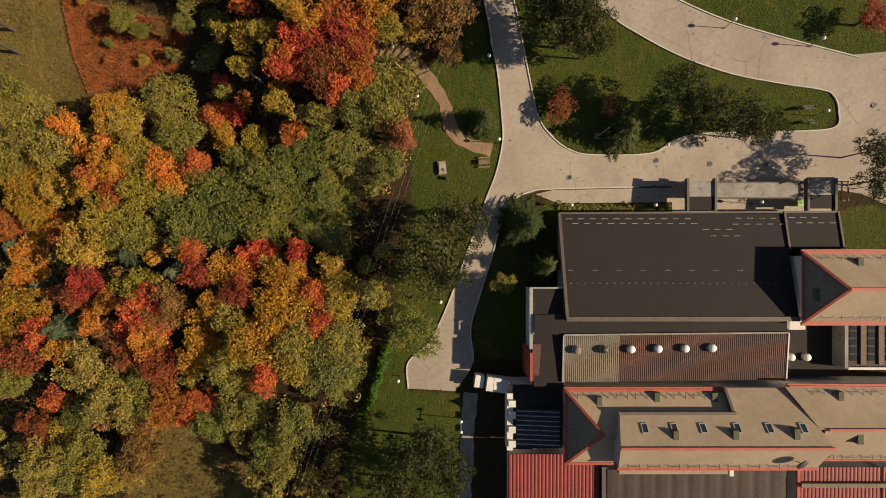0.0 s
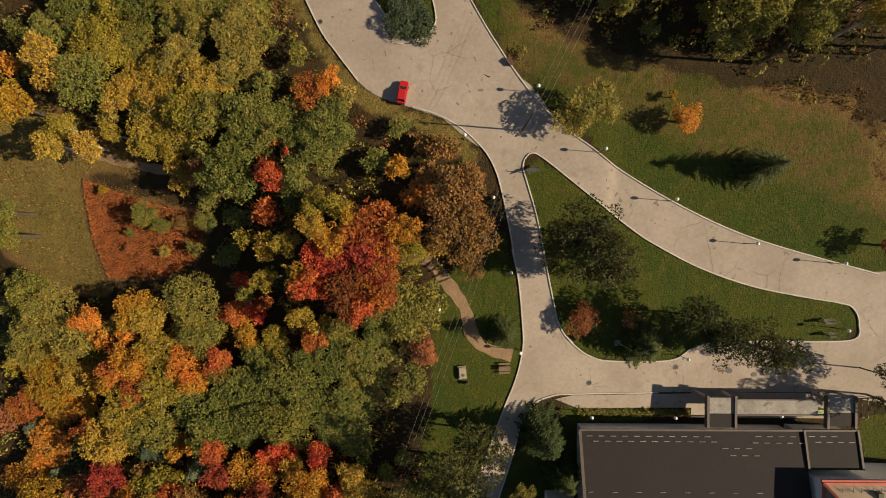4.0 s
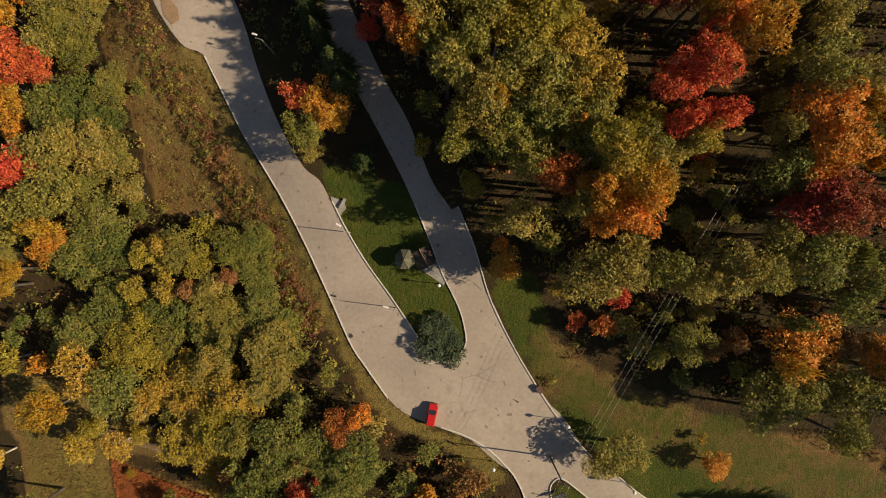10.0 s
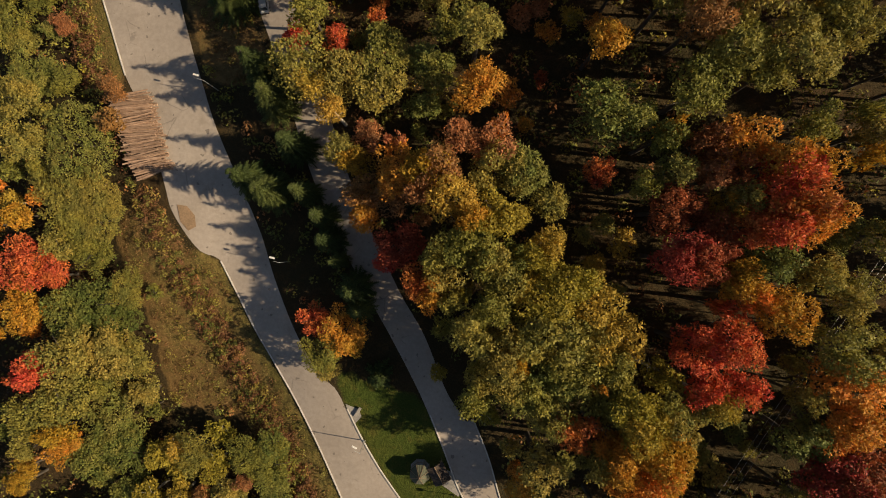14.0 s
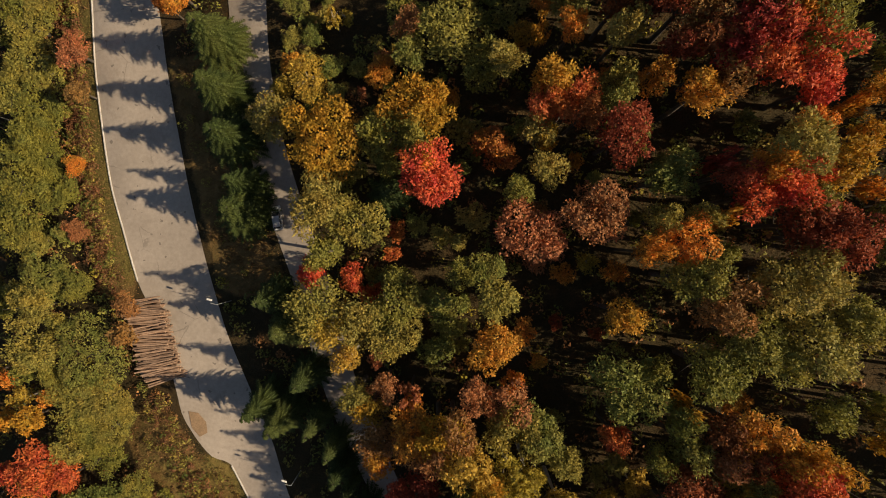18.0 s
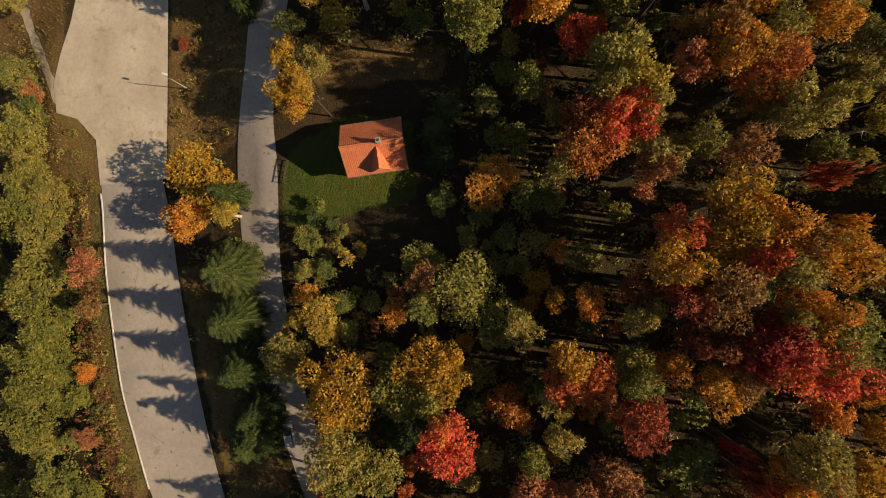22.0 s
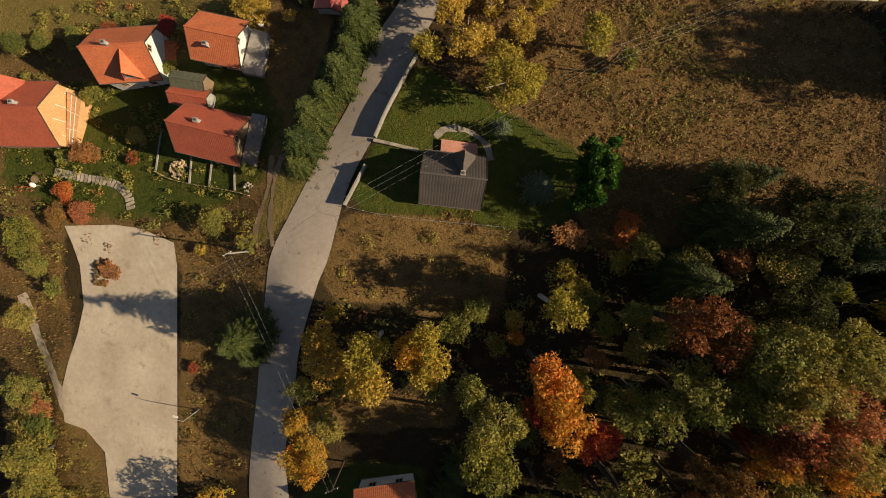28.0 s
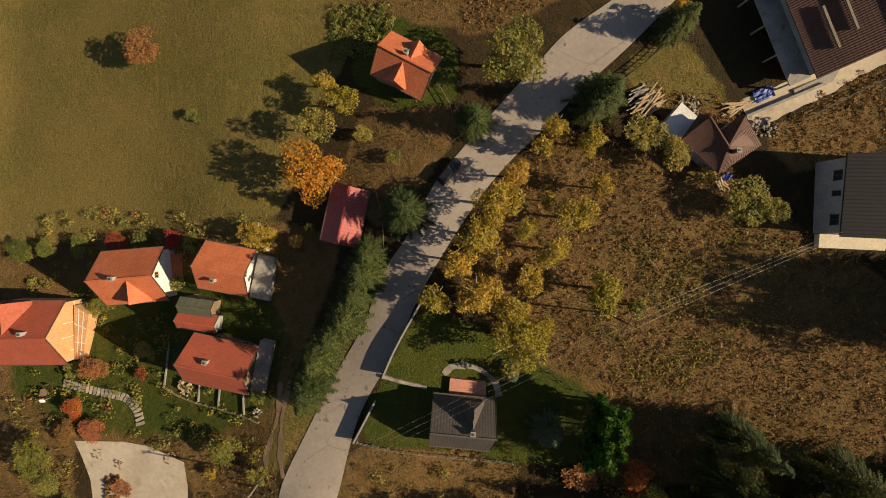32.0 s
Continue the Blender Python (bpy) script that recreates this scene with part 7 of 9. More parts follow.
plant([(-19.2, 184.9, 13.3, 2.9, 'a'), (-18.8, 176.5, 15.4, 4.5, 'r'), (-16.8, 197.8, 10.8, 5.0, 'o'), (-13.1, 180.8, 7.0, 1.5, 'g'),
       (-12.0, 193.3, 10.8, 4.0, 'o'), (-10.7, 181.7, 11.0, 3.4, 'r'), (-9.2, 192.9, 13.9, 2.6, 'o'), (-8.6, 179.6, 10.6, 2.1, 'r'),
       (-7.5, 184.0, 10.9, 1.9, 'o'), (-4.9, 183.5, 13.3, 2.9, 'o'), (-4.9, 196.9, 13.3, 2.0, 'a'), (-3.9, 186.5, 15.9, 3.5, 'r'),
       (-3.3, 177.9, 13.7, 2.7, 'o'), (-3.2, 182.2, 13.5, 2.0, 'a'), (-3.0, 189.2, 16.4, 3.3, 'a'), (-0.8, 197.1, 14.5, 2.4, 'a')])
plant([(-0.7, 186.8, 15.8, 3.3, 'r'), (0.9, 185.0, 16.7, 2.3, 'm'), (1.8, 180.0, 6.0, 1.7, 'a'), (4.4, 199.7, 17.7, 2.8, 'm'),
       (4.8, 186.7, 16.2, 2.4, 'g'), (5.0, 189.6, 15.2, 2.7, 'o'), (5.2, 192.8, 7.0, 1.1, 'a'), (5.7, 196.1, 17.0, 2.8, 'o'),
       (5.9, 182.1, 17.9, 3.9, 'm'), (9.3, 189.8, 16.4, 2.3, 'a'), (9.6, 199.2, 21.1, 3.0, 'm'), (12.1, 193.7, 18.6, 2.4, 'm'),
       (12.4, 177.1, 16.1, 3.6, 'g'), (13.3, 199.4, 22, 4.3, 'b'), (14.0, 194.4, 20.0, 3.6, 'm'), (15.0, 187.5, 18.8, 3.1, 'a')])
plant([(17.4, 192.0, 20.6, 2.8, 'm'), (17.9, 189.1, 19.9, 2.7, 'b'), (18.1, 178.9, 19.5, 1.6, 'm'), (18.9, 176.8, 19.5, 2.2, 'm'),
       (19.4, 193.9, 21.6, 4.0, 'm'), (20.9, 197.2, 21.4, 2.4, 'o'), (21.0, 178.1, 22, 2.4, 'a'), (21.6, 191.3, 22, 3.6, 'r'),
       (22.7, 197.7, 22, 3.7, 'a'), (24.3, 180.6, 22, 4.3, 'o'), (25.1, 191.4, 21.9, 3.6, 'r'), (25.4, 176.5, 18.9, 3.8, 'r'),
       (26.2, 195.4, 21.2, 4.1, 'o'), (30.8, 179.0, 19.3, 3.5, 'a'), (-98.6, 223.6, 6.4, 3.1, 'o'), (-97.1, 206.7, 7.2, 4.4, 'o')])
plant([(-97.0, 217.0, 6.0, 4.4, 'o'), (-95.3, 211.8, 5.8, 4.9, 'o'), (-94.2, 224.0, 5.0, 3.3, 'g'), (-93.9, 219.4, 8.2, 4.2, 'o'),
       (-92.4, 202.8, 5.9, 4.3, 'o'), (-91.0, 208.7, 4.2, 4.4, 'o'), (-64.3, 204.4, 8.0, 1.9, 'r'), (-61.8, 206.2, 9.0, 4.1, 'a'),
       (-60.5, 212.8, 9.0, 5.5, 'a'), (-55.2, 210.3, 11.0, 2.6, 'C'), (-55.1, 207.0, 8.0, 2.4, 'y'), (-43.8, 224.1, 7.0, 2.6, 'a'),
       (-41.6, 203.9, 4.5, 2.4, 'g'), (-41.4, 206.9, 5.9, 1.5, 'C'), (-40.6, 209.3, 3.2, 1.4, 'g'), (-38.4, 206.3, 5.9, 1.5, 'C')])
plant([(-35.4, 201.0, 6.4, 1.5, 'y'), (-23.4, 201.7, 7.5, 3.2, 'o'), (-22.7, 221.2, 6.6, 2.6, 'C'), (-21.7, 217.4, 6.6, 2.6, 'C'),
       (-21.5, 210.8, 4.5, 2.8, 'g'), (-21.1, 224.9, 6.6, 2.6, 'C'), (-17.1, 205.2, 5.5, 2.2, 'g'), (-14.2, 213.6, 8.0, 4.4, 'a'),
       (-8.1, 212.1, 8.0, 3.0, 'o'), (-5.8, 214.8, 18.4, 2.3, 'o'), (-3.5, 220.7, 19.9, 3.1, 'm'), (-3.1, 216.9, 20.5, 4.0, 'r'),
       (-1.4, 224.6, 22, 2.6, 'o'), (0.3, 220.1, 20.4, 4.1, 'r'), (2.4, 211.6, 7.0, 1.3, 'o'), (3.4, 221.9, 20.9, 2.7, 'o')])
plant([(5.5, 215.0, 18.3, 2.2, 'b'), (6.4, 217.3, 19.2, 3.1, 'o'), (7.0, 203.5, 22, 3.7, 'a'), (7.5, 207.5, 22, 2.4, 'r'),
       (9.8, 218.3, 19.8, 2.5, 'o'), (13.6, 206.5, 22, 4.0, 'a'), (14.0, 210.6, 22, 3.6, 'a'), (14.7, 217.3, 20.4, 2.8, 'b'),
       (16.0, 212.2, 8.0, 1.6, 'b'), (17.0, 223.2, 20.5, 2.4, 'o'), (17.1, 208.2, 22, 4.1, 'a'), (17.3, 204.9, 22, 3.3, 'r'),
       (19.7, 207.0, 22, 2.6, 'b'), (20.2, 203.7, 22, 3.1, 'o'), (21.0, 222.2, 20.7, 4.0, 'o'), (24.2, 204.9, 22, 3.9, 'a')])
plant([(24.9, 223.0, 20.8, 2.2, 'y'), (26.8, 215.2, 20.6, 1.9, 'm'), (-97.7, 243.4, 5.0, 3.3, 'o'), (-96.9, 229.9, 6.0, 3.9, 'g'),
       (-95.1, 227.7, 4.6, 2.8, 'b'), (-92.2, 248.5, 3.0, 2.0, 'g'), (-66.9, 236.2, 1.5, 1.3, 'm'), (-54.6, 243.8, 14.0, 4.2, 'C'),
       (-54.2, 240.4, 8.0, 2.0, 'C'), (-45.9, 232.1, 7.0, 2.9, 'a'), (-45.6, 236.4, 6.0, 2.7, 'g'), (-44.8, 225.7, 5.8, 3.5, 'a'),
       (-44.7, 226.5, 6.5, 4.1, 'a'), (-42.9, 244.7, 10.0, 3.3, 'y'), (-41.7, 231.1, 7.0, 3.1, 'o'), (-41.5, 241.6, 10.0, 4.1, 'y')])
plant([(-34.6, 241.0, 17.8, 3.3, 'y'), (-34.4, 244.7, 17.8, 2.9, 'y'), (-29.4, 245.1, 17.7, 2.7, 'a'), (-27.5, 246.5, 17.6, 2.7, 'y'),
       (-26.8, 243.1, 17.5, 3.3, 'y'), (-23.0, 246.8, 7.0, 2.5, 'o'), (-21.2, 240.2, 18.4, 2.4, 'g'), (-19.8, 249.3, 6.0, 2.7, 'o'),
       (-18.4, 232.9, 21.3, 3.8, 'o'), (-18.0, 236.7, 21.5, 3.8, 'o'), (-11.7, 236.5, 17.5, 1.9, 'm'), (-11.0, 242.9, 20.0, 3.3, 'a'),
       (-10.6, 225.8, 17.9, 2.5, 'o'), (-10.2, 240.2, 19.8, 3.5, 'a'), (-8.7, 237.3, 18.1, 3.4, 'a'), (-7.5, 231.0, 6.0, 1.3, 'm')])
plant([(-6.1, 241.5, 17.9, 1.7, 'o'), (-3.8, 233.5, 13.0, 3.4, 'r'), (-0.8, 227.6, 22, 3.5, 'o'), (-0.7, 236.3, 7.0, 1.5, 'g'),
       (-0.3, 237.9, 8.0, 2.2, 'g'), (-0.2, 232.7, 8.0, 2.2, 'r'), (0.3, 248.4, 7.0, 1.3, 'g'), (0.3, 238.4, 15.0, 3.3, 'g'),
       (1.7, 225.0, 22, 3.5, 'y'), (3.0, 239.3, 17.9, 3.2, 'g'), (3.1, 235.2, 8.0, 2.2, 'g'), (5.8, 248.3, 7.0, 1.3, 'g'),
       (6.9, 243.6, 19.8, 2.9, 'g'), (7.8, 240.5, 19.6, 3.1, 'g'), (7.8, 236.9, 8.0, 2.0, 'g'), (8.5, 232.5, 19.9, 2.1, 'b')])
plant([(8.5, 227.4, 20.9, 2.5, 'b'), (10.8, 231.6, 21.6, 2.6, 'b'), (12.3, 229.2, 22, 3.8, 'a'), (13.1, 241.7, 19.8, 3.9, 'o'),
       (13.7, 237.3, 19.6, 1.6, 'm'), (14.0, 247.7, 22, 3.9, 'g'), (15.3, 234.8, 20.1, 2.3, 'a'), (15.4, 243.9, 22, 3.9, 'o'),
       (16.8, 237.6, 21.5, 3.6, 'm'), (17.2, 225.9, 21.4, 3.8, 'r'), (17.8, 240.8, 22, 3.2, 'b'), (18.1, 249.0, 22, 3.9, 'o'),
       (18.4, 231.6, 20.6, 2.9, 'o'), (18.8, 245.2, 22, 3.9, 'o'), (20.0, 237.8, 21.8, 2.4, 'b'), (22.3, 240.9, 22, 3.2, 'b')])
plant([(22.6, 248.9, 22, 4.4, 'o'), (23.6, 236.1, 21.3, 2.5, 'o'), (24.1, 232.9, 20.7, 2.9, 'a'), (-96.8, 257.0, 5.0, 3.9, 'o'),
       (-95.2, 252.3, 4.0, 2.8, 'g'), (-93.0, 271.2, 2.0, 1.9, 'g'), (-92.9, 261.1, 2.0, 2.5, 'b'), (-91.7, 265.2, 2.4, 2.3, 'r'),
       (-88.9, 272.3, 3.0, 3.0, 'b'), (-88.2, 261.8, 2.0, 2.5, 'b'), (-82.8, 251.8, 1.2, 2.0, 'b'), (-80.6, 271.6, 2.0, 1.4, 'm'),
       (-65.7, 256.5, 2.0, 1.3, 'y'), (-63.0, 261.3, 4.0, 3.0, 'o'), (-57.5, 269.9, 2.0, 1.5, 'g')])
plant([(-56.3, 258.0, 2.5, 1.9, 'o'), (-48.6, 270.6, 7.5, 2.4, 'C'), (-47.7, 273.7, 11.0, 3.4, 'C'), (-11.2, 268.4, 7.4, 2.6, 'B'),
       (-9.7, 251.7, 18.0, 3.2, 'y'), (-5.1, 266.6, 8.8, 1.9, 'T'), (-4.5, 268.6, 10.0, 2.1, 'T'), (-4.1, 270.7, 10.0, 2.3, 'T'),
       (-3.8, 272.8, 10.0, 2.3, 'T'), (1.7, 262.7, 5.6, 2.9, 'r'), (3.9, 259.9, 7.3, 2.9, 'o'), (6.7, 250.4, 20.9, 4.1, 'm'),
       (10.3, 257.7, 7.2, 2.9, 'o'), (11.4, 250.0, 20.1, 2.2, 'o'), (11.8, 269.2, 13.2, 2.8, 'P'), (15.3, 270.0, 14.7, 3.4, 'C')])
plant([(16.3, 258.9, 7.2, 2.8, 'b'), (21.7, 267.9, 11.7, 2.1, 'P'), (21.8, 258.4, 8.7, 3.7, 'o'), (25.4, 265.2, 14.9, 3.6, 'P'),
       (26.3, 260.5, 6.2, 2.3, 'a'), (30.5, 264.9, 14.9, 3.6, 'C'), (-106.0, 292.1, 2.5, 2.4, 'g'), (-100.5, 292.8, 2.5, 2.4, 'g'),
       (-93.9, 293.5, 2.5, 2.1, 'g'), (-89.7, 282.7, 2.5, 2.4, 'o'), (-86.4, 294.3, 2.0, 2.1, 'm'), (-81.6, 294.7, 2.5, 1.9, 'g'),
       (-79.9, 275.6, 2.5, 2.1, 'o'), (-75.3, 295.2, 2.2, 2.1, 'm'), (-74.2, 287.6, 2.5, 1.6, 'g'), (-71.2, 294.7, 2.2, 2.0, 'g')])
plant([(-58.5, 296.3, 4.0, 3.3, 'y'), (-52.2, 296.0, 2.0, 1.5, 'y'), (-49.8, 298.0, 2.0, 1.1, 'g'), (-46.5, 278.1, 11.0, 3.4, 'C'),
       (-44.6, 281.4, 9.5, 2.8, 'C'), (-42.2, 284.4, 11.0, 3.4, 'C'), (-41.0, 287.8, 9.5, 2.8, 'C'), (-39.8, 291.2, 11.0, 3.4, 'C'),
       (-39.3, 294.0, 9.0, 3.0, 'C'), (-28.9, 288.2, 6.7, 2.7, 'y'), (-25.7, 293.7, 6.7, 2.7, 'y'), (-22.8, 288.9, 7.7, 3.4, 'y'),
       (-22.6, 297.6, 7.7, 3.4, 'y'), (-21.5, 289.7, 6.3, 2.4, 'y'), (-19.5, 295.1, 5.3, 1.8, 'y'), (-17.7, 287.0, 7.0, 2.9, 'y')])
plant([(-17.1, 277.1, 5.7, 1.8, 'B'), (-17.0, 282.5, 9.4, 4.5, 'y'), (-15.9, 299.0, 5.8, 2.2, 'y'), (-15.3, 291.6, 6.3, 2.4, 'y'),
       (-13.0, 283.8, 6.1, 2.3, 'y'), (-11.9, 295.8, 6.5, 2.6, 'y'), (-4.3, 290.1, 7.6, 3.3, 'y'), (0.8, 287.8, 3.7, 1.8, 'o'),
       (-72.0, 316.9, 1.0, 1.6, 'g'), (-48.8, 306.8, 8.0, 5.2, 'a'), (-48.8, 314.0, 7.0, 3.0, 'o'), (-48.0, 317.6, 4.0, 1.3, 'y'),
       (-47.5, 321.4, 5.0, 2.1, 'y'), (-44.4, 318.0, 6.0, 2.6, 'y'), (-41.5, 313.2, 2.0, 1.7, 'o'), (-35.8, 309.5, 2.0, 1.5, 'o')])
plant([(-33.8, 300.9, 10.2, 3.8, 'C'), (-23.8, 315.1, 8.0, 2.8, 'C'), (-20.3, 302.5, 8.1, 3.7, 'y'), (-18.6, 323.9, 9.0, 4.9, 'o'),
       (-17.4, 306.8, 6.3, 2.5, 'y'), (-13.8, 311.1, 5.6, 2.0, 'y'), (-12.6, 303.3, 4.7, 1.4, 'y'), (-11.9, 314.0, 5.9, 2.2, 'y'),
       (-8.9, 300.8, 6.9, 2.9, 'y'), (-7.1, 311.9, 6.3, 2.4, 'y'), (-6.6, 316.6, 7.2, 2.5, 'C'), (-5.3, 318.9, 10.4, 3.9, 'C'),
       (-5.2, 305.5, 5.8, 2.1, 'y'), (0.6, 313.0, 5.3, 3.1, 'o'), (5.5, 310.6, 5.1, 2.9, 'o'), (10.2, 307.6, 3.0, 1.8, 'o')])
plant([(15.8, 303.6, 5.0, 3.6, 'o'), (18.5, 302.7, 5.0, 2.1, 'o'), (-81.0, 328.1, 5.0, 3.6, 'b'), (4.2, 328.9, 6.1, 2.0, 'C'),
       (5.5, 331.6, 4.9, 1.6, 'y'), (5.7, 329.8, 7.4, 2.6, 'C')])

# ---- the rest of the wood, between the trees above ----
BETWEEN_ROADS = [(-88, 262), (-82, 216), (-77, 177), (-68, 149), (-55, 125), (-29, 80), (-15, 62), (14, 60), (-2, 93), (-17, 121), (-30, 152), (-43, 183), (-46, 215), (-45, 235), (-39, 262)]
CLEAR = [BETWEEN_ROADS, [(-73, 157), (-62.5, 157), (-60.5, 138.5), (-68.5, 138.5)], [(-16, -70), (95, -70), (95, 72), (-2, 60), (8, 30), (-4, -10)], [(-50, 198), (-18, 200), (-18, 232), (-50, 236)], [(-130, 258), (-10, 258), (-10, 420), (-130, 420)],
         [(-10, 262), (95, 262), (95, 420), (-10, 420)], [(-100, 214), (-70, 214), (-70, 262), (-100, 262)],
         [(-74, 53), (-62, 50), (-50, 45), (-46, 34), (-40, 22), (-58, 24), (-71, 24), (-75, 38)]]


def height_of(x, y):
    u, v = (np.clip(x, -159.9, 159.9) + 160) / STEP, (np.clip(y, -109.9, 419.9) + 110) / STEP
    i, j = u.astype(int), v.astype(int)
    u, v = u - i, v - j
    return (HEIGHT[j, i] * (1 - u) + HEIGHT[j, i + 1] * u) * (1 - v) + (HEIGHT[j + 1, i] * (1 - u) + HEIGHT[j + 1, i + 1] * u) * v


def cover_of(which, x, y):
    return COVER[which][((y + 110) / STEP).astype(int), ((x + 160) / STEP).astype(int)]


def open_ground(x, y, margin=0.0):
    """True where nothing is paved."""
    ok = np.ones(x.shape, bool)
    for poly in PAVED:
        for dx, dy in ((0, 0), (margin, 0), (-margin, 0), (0, margin), (0, -margin)):
            ok &= ~inside(poly, x + dx, y + dy)
    return ok


lottery = np.random.default_rng(8)
cx, cy = lottery.uniform(-122, 92, 9000), lottery.uniform(-66, 262, 9000)
free = open_ground(cx, cy) & (cover_of(0, cx, cy) < 0.1) & (cover_of(1, cx, cy) < 0.1) & (cover_of(2, cx, cy) < 0.1)
for poly in CLEAR:
    free &= ~inside(poly, cx, cy)
# shrubs of the west clearing and the tall dark edge of the wood east of the field, placed to shade it
plant([(-59.3, 42.6, 4.4, 2.9, "o"), (-56.6, 40.6, 3.6, 2.1, "o"), (-63.8, 39.2, 1.6, 1.1, "g"), (-56.9, 35.6, 2.2, 1.3, "y"), (-50.2, 36.4, 3.0, 1.6, "g"), (-52.6, 41.0, 2.4, 2.2, "b"), (-47.2, 41.5, 3.4, 2.3, "g"),
       (-64.5, 36.6, 1.3, 0.9, "b"), (-68.6, 47.4, 1.8, 1.2, "a")], "clearing shrubs")
# conifers out of view, set where their shadows reach the field
for x, y in ((43, 284.5), (43.5, 288), (41.5, 290.5), (43.5, 293), (47, 286), (48.5, 290.5)):
    plant([(x + pick.uniform(-0.7, 0.7), y, pick.uniform(13.5, 17.0), pick.uniform(3.4, 4.2), pick.choice("CCP"))])
for x, y in ((8.5, 256), (14, 263.5), (19, 262), (20.5, 253.5), (29, 260), (33.5, 260.5), (36, 257), (38.5, 262), (40, 251), (43, 257), (44, 246), (46, 263), (47.5, 252), (42, 240), (46.5, 234), (44, 226), (49, 219), (46, 211), (50, 204), (48, 241)):
    plant([(x + pick.uniform(-0.7, 0.7), y, pick.uniform(13.0, 18.0), pick.uniform(3.6, 4.6), pick.choice("CCP"))])
# further unseen spruces, added to close gaps in that shade
for i in range(7):
    plant([(pick.uniform(41.5, 49), 284.0 + 1.3 * i, pick.uniform(11.0, 14.0), pick.uniform(3.2, 4.0), "C")])
# young trees that fill a gap of the wood
plant([(3.3, 250.1, 6.5, 2.6, "g"), (-0.6, 248.2, 6.0, 2.4, "o"), (7.3, 247.9, 7.0, 2.7, "g"), (3.5, 245.2, 6.5, 2.6, "o"), (-1.9, 243.2, 6.0, 2.3, "b"), (8.8, 252.4, 7.5, 2.6, "C")])
# low growth south of the lone house
for i in range(34):
    x, y = pick.uniform(-41, -14), pick.uniform(186, 206)
    if not inside(lawn[8], np.array([x]), np.array([y]))[0]:
        plant([(x, y, pick.uniform(1.6, 3.6), pick.uniform(1.0, 1.9), pick.choice("ooogyb"))])
SPECIES_MORE = {"o": "oak_tree", "b": "oak_tree", "g": "ash_tree", "y": "ash_tree", "a": "rowan_tree", "r": "rowan_tree", "m": "rowan_tree"}
first_names = dict(SPECIES)
for tone, other in SPECIES_MORE.items():
    SPECIES[tone] = (other, first_names[tone][1].replace("maple", "rowan").replace("beech", "oak" if tone == "b" else "rowan").replace("birch", "ash"), "tree")
extra = 0
listed = list(kinds_at)
for x, y in zip(cx[free], cy[free]):
    west = x < -30 - 0.3 * max(0, y - 90) and x < 5
    crown = pick.uniform(1.9, 3.3) if west else pick.uniform(1.7, 3.0)
    if abs(x + 0.095 * y + 3) < 88 and all((x - a) ** 2 + (y - b) ** 2 > ((0.50 if west else 0.60) * (crown + c)) ** 2 for a, b, c in stand) and extra < 520:
        near = min(listed, key=lambda q: (q[0] - x) ** 2 + (q[1] - y) ** 2)
        tone = near[3] if near[3] in "goyarb" and pick.random() < 0.75 else pick.choice("ooggyb")
        # fillers on the east border are made tall to block the low sun
        tall = near[2] * pick.uniform(0.60, 0.85) if west else pick.uniform(12.0, 17.0) if x + 0.095 * y > 46 and y > 62 else pick.uniform(3.0, 6.0)
        plant([(x, y, tall, crown, tone)], light=True)
        extra += 1
SPECIES.update(first_names)

# ---- undergrowth and tall dry grass ----


def joined(name, corners, material, label, category):
    n = len(corners) // 3
    me = bpy.data.meshes.new(name)
    me.from_pydata(corners.tolist(), [], np.arange(n * 3).reshape(n, 3).tolist())
    me.materials.append(material)
    return tagged(new(name, me), label, category, kind="stuff")


def bushes(name, x, y, material, label, per=24, low=0.25, high=1.3, wide=0.9, leaf=0.24):
    n = len(x)
    tall, broad = lottery.uniform(low, high, n), lottery.uniform(0.5, 1.0, n) * wide
    d = lottery.normal(size=(n, per, 3))
    d /= np.linalg.norm(d, axis=2)[:, :, None]
    d[:, :, 2] = np.abs(d[:, :, 2])
    pos = np.stack([x, y, height_of(x, y)], 1)[:, None] + d * np.stack([broad, broad, tall], 1)[:, None]
    pos = pos.reshape(-1, 3)
    a = lottery.normal(size=pos.shape)
    a /= np.linalg.norm(a, axis=1)[:, None]
    b = np.cross(a, d.reshape(-1, 3) + np.array([0, 0, 0.3]))
    size = leaf * lottery.uniform(0.6, 1.4, (len(pos), 1))
    return joined(name, np.stack([pos + a * size, pos + b * size * 0.7 - a * size * 0.6, pos - b * size * 0.7 - a * size * 0.6], 1).reshape(-1, 3), material, label, "undergrowth")


def grass(name, x, y, material, label, low, high, blades=3, category="grass"):
    n = len(x)
    base = np.repeat(np.stack([x, y, height_of(x, y) - 0.03], 1), blades, 0)
    a = lottery.uniform(0, 6.283, n * blades)
    side = np.stack([np.cos(a), np.sin(a), np.zeros(n * blades)], 1)
    lean = np.stack([-np.sin(a), np.cos(a), np.zeros(n * blades)], 1)
    tall = lottery.uniform(low, high, (n * blades, 1))
    tip = base + lean * tall * lottery.uniform(0.1, 0.8, (n * blades, 1)) + np.array([0, 0, 1]) * tall
    w = tall * 0.30
    return joined(name, np.stack([base - side * w, base + side * w, tip], 1).reshape(-1, 3), material, label, category)


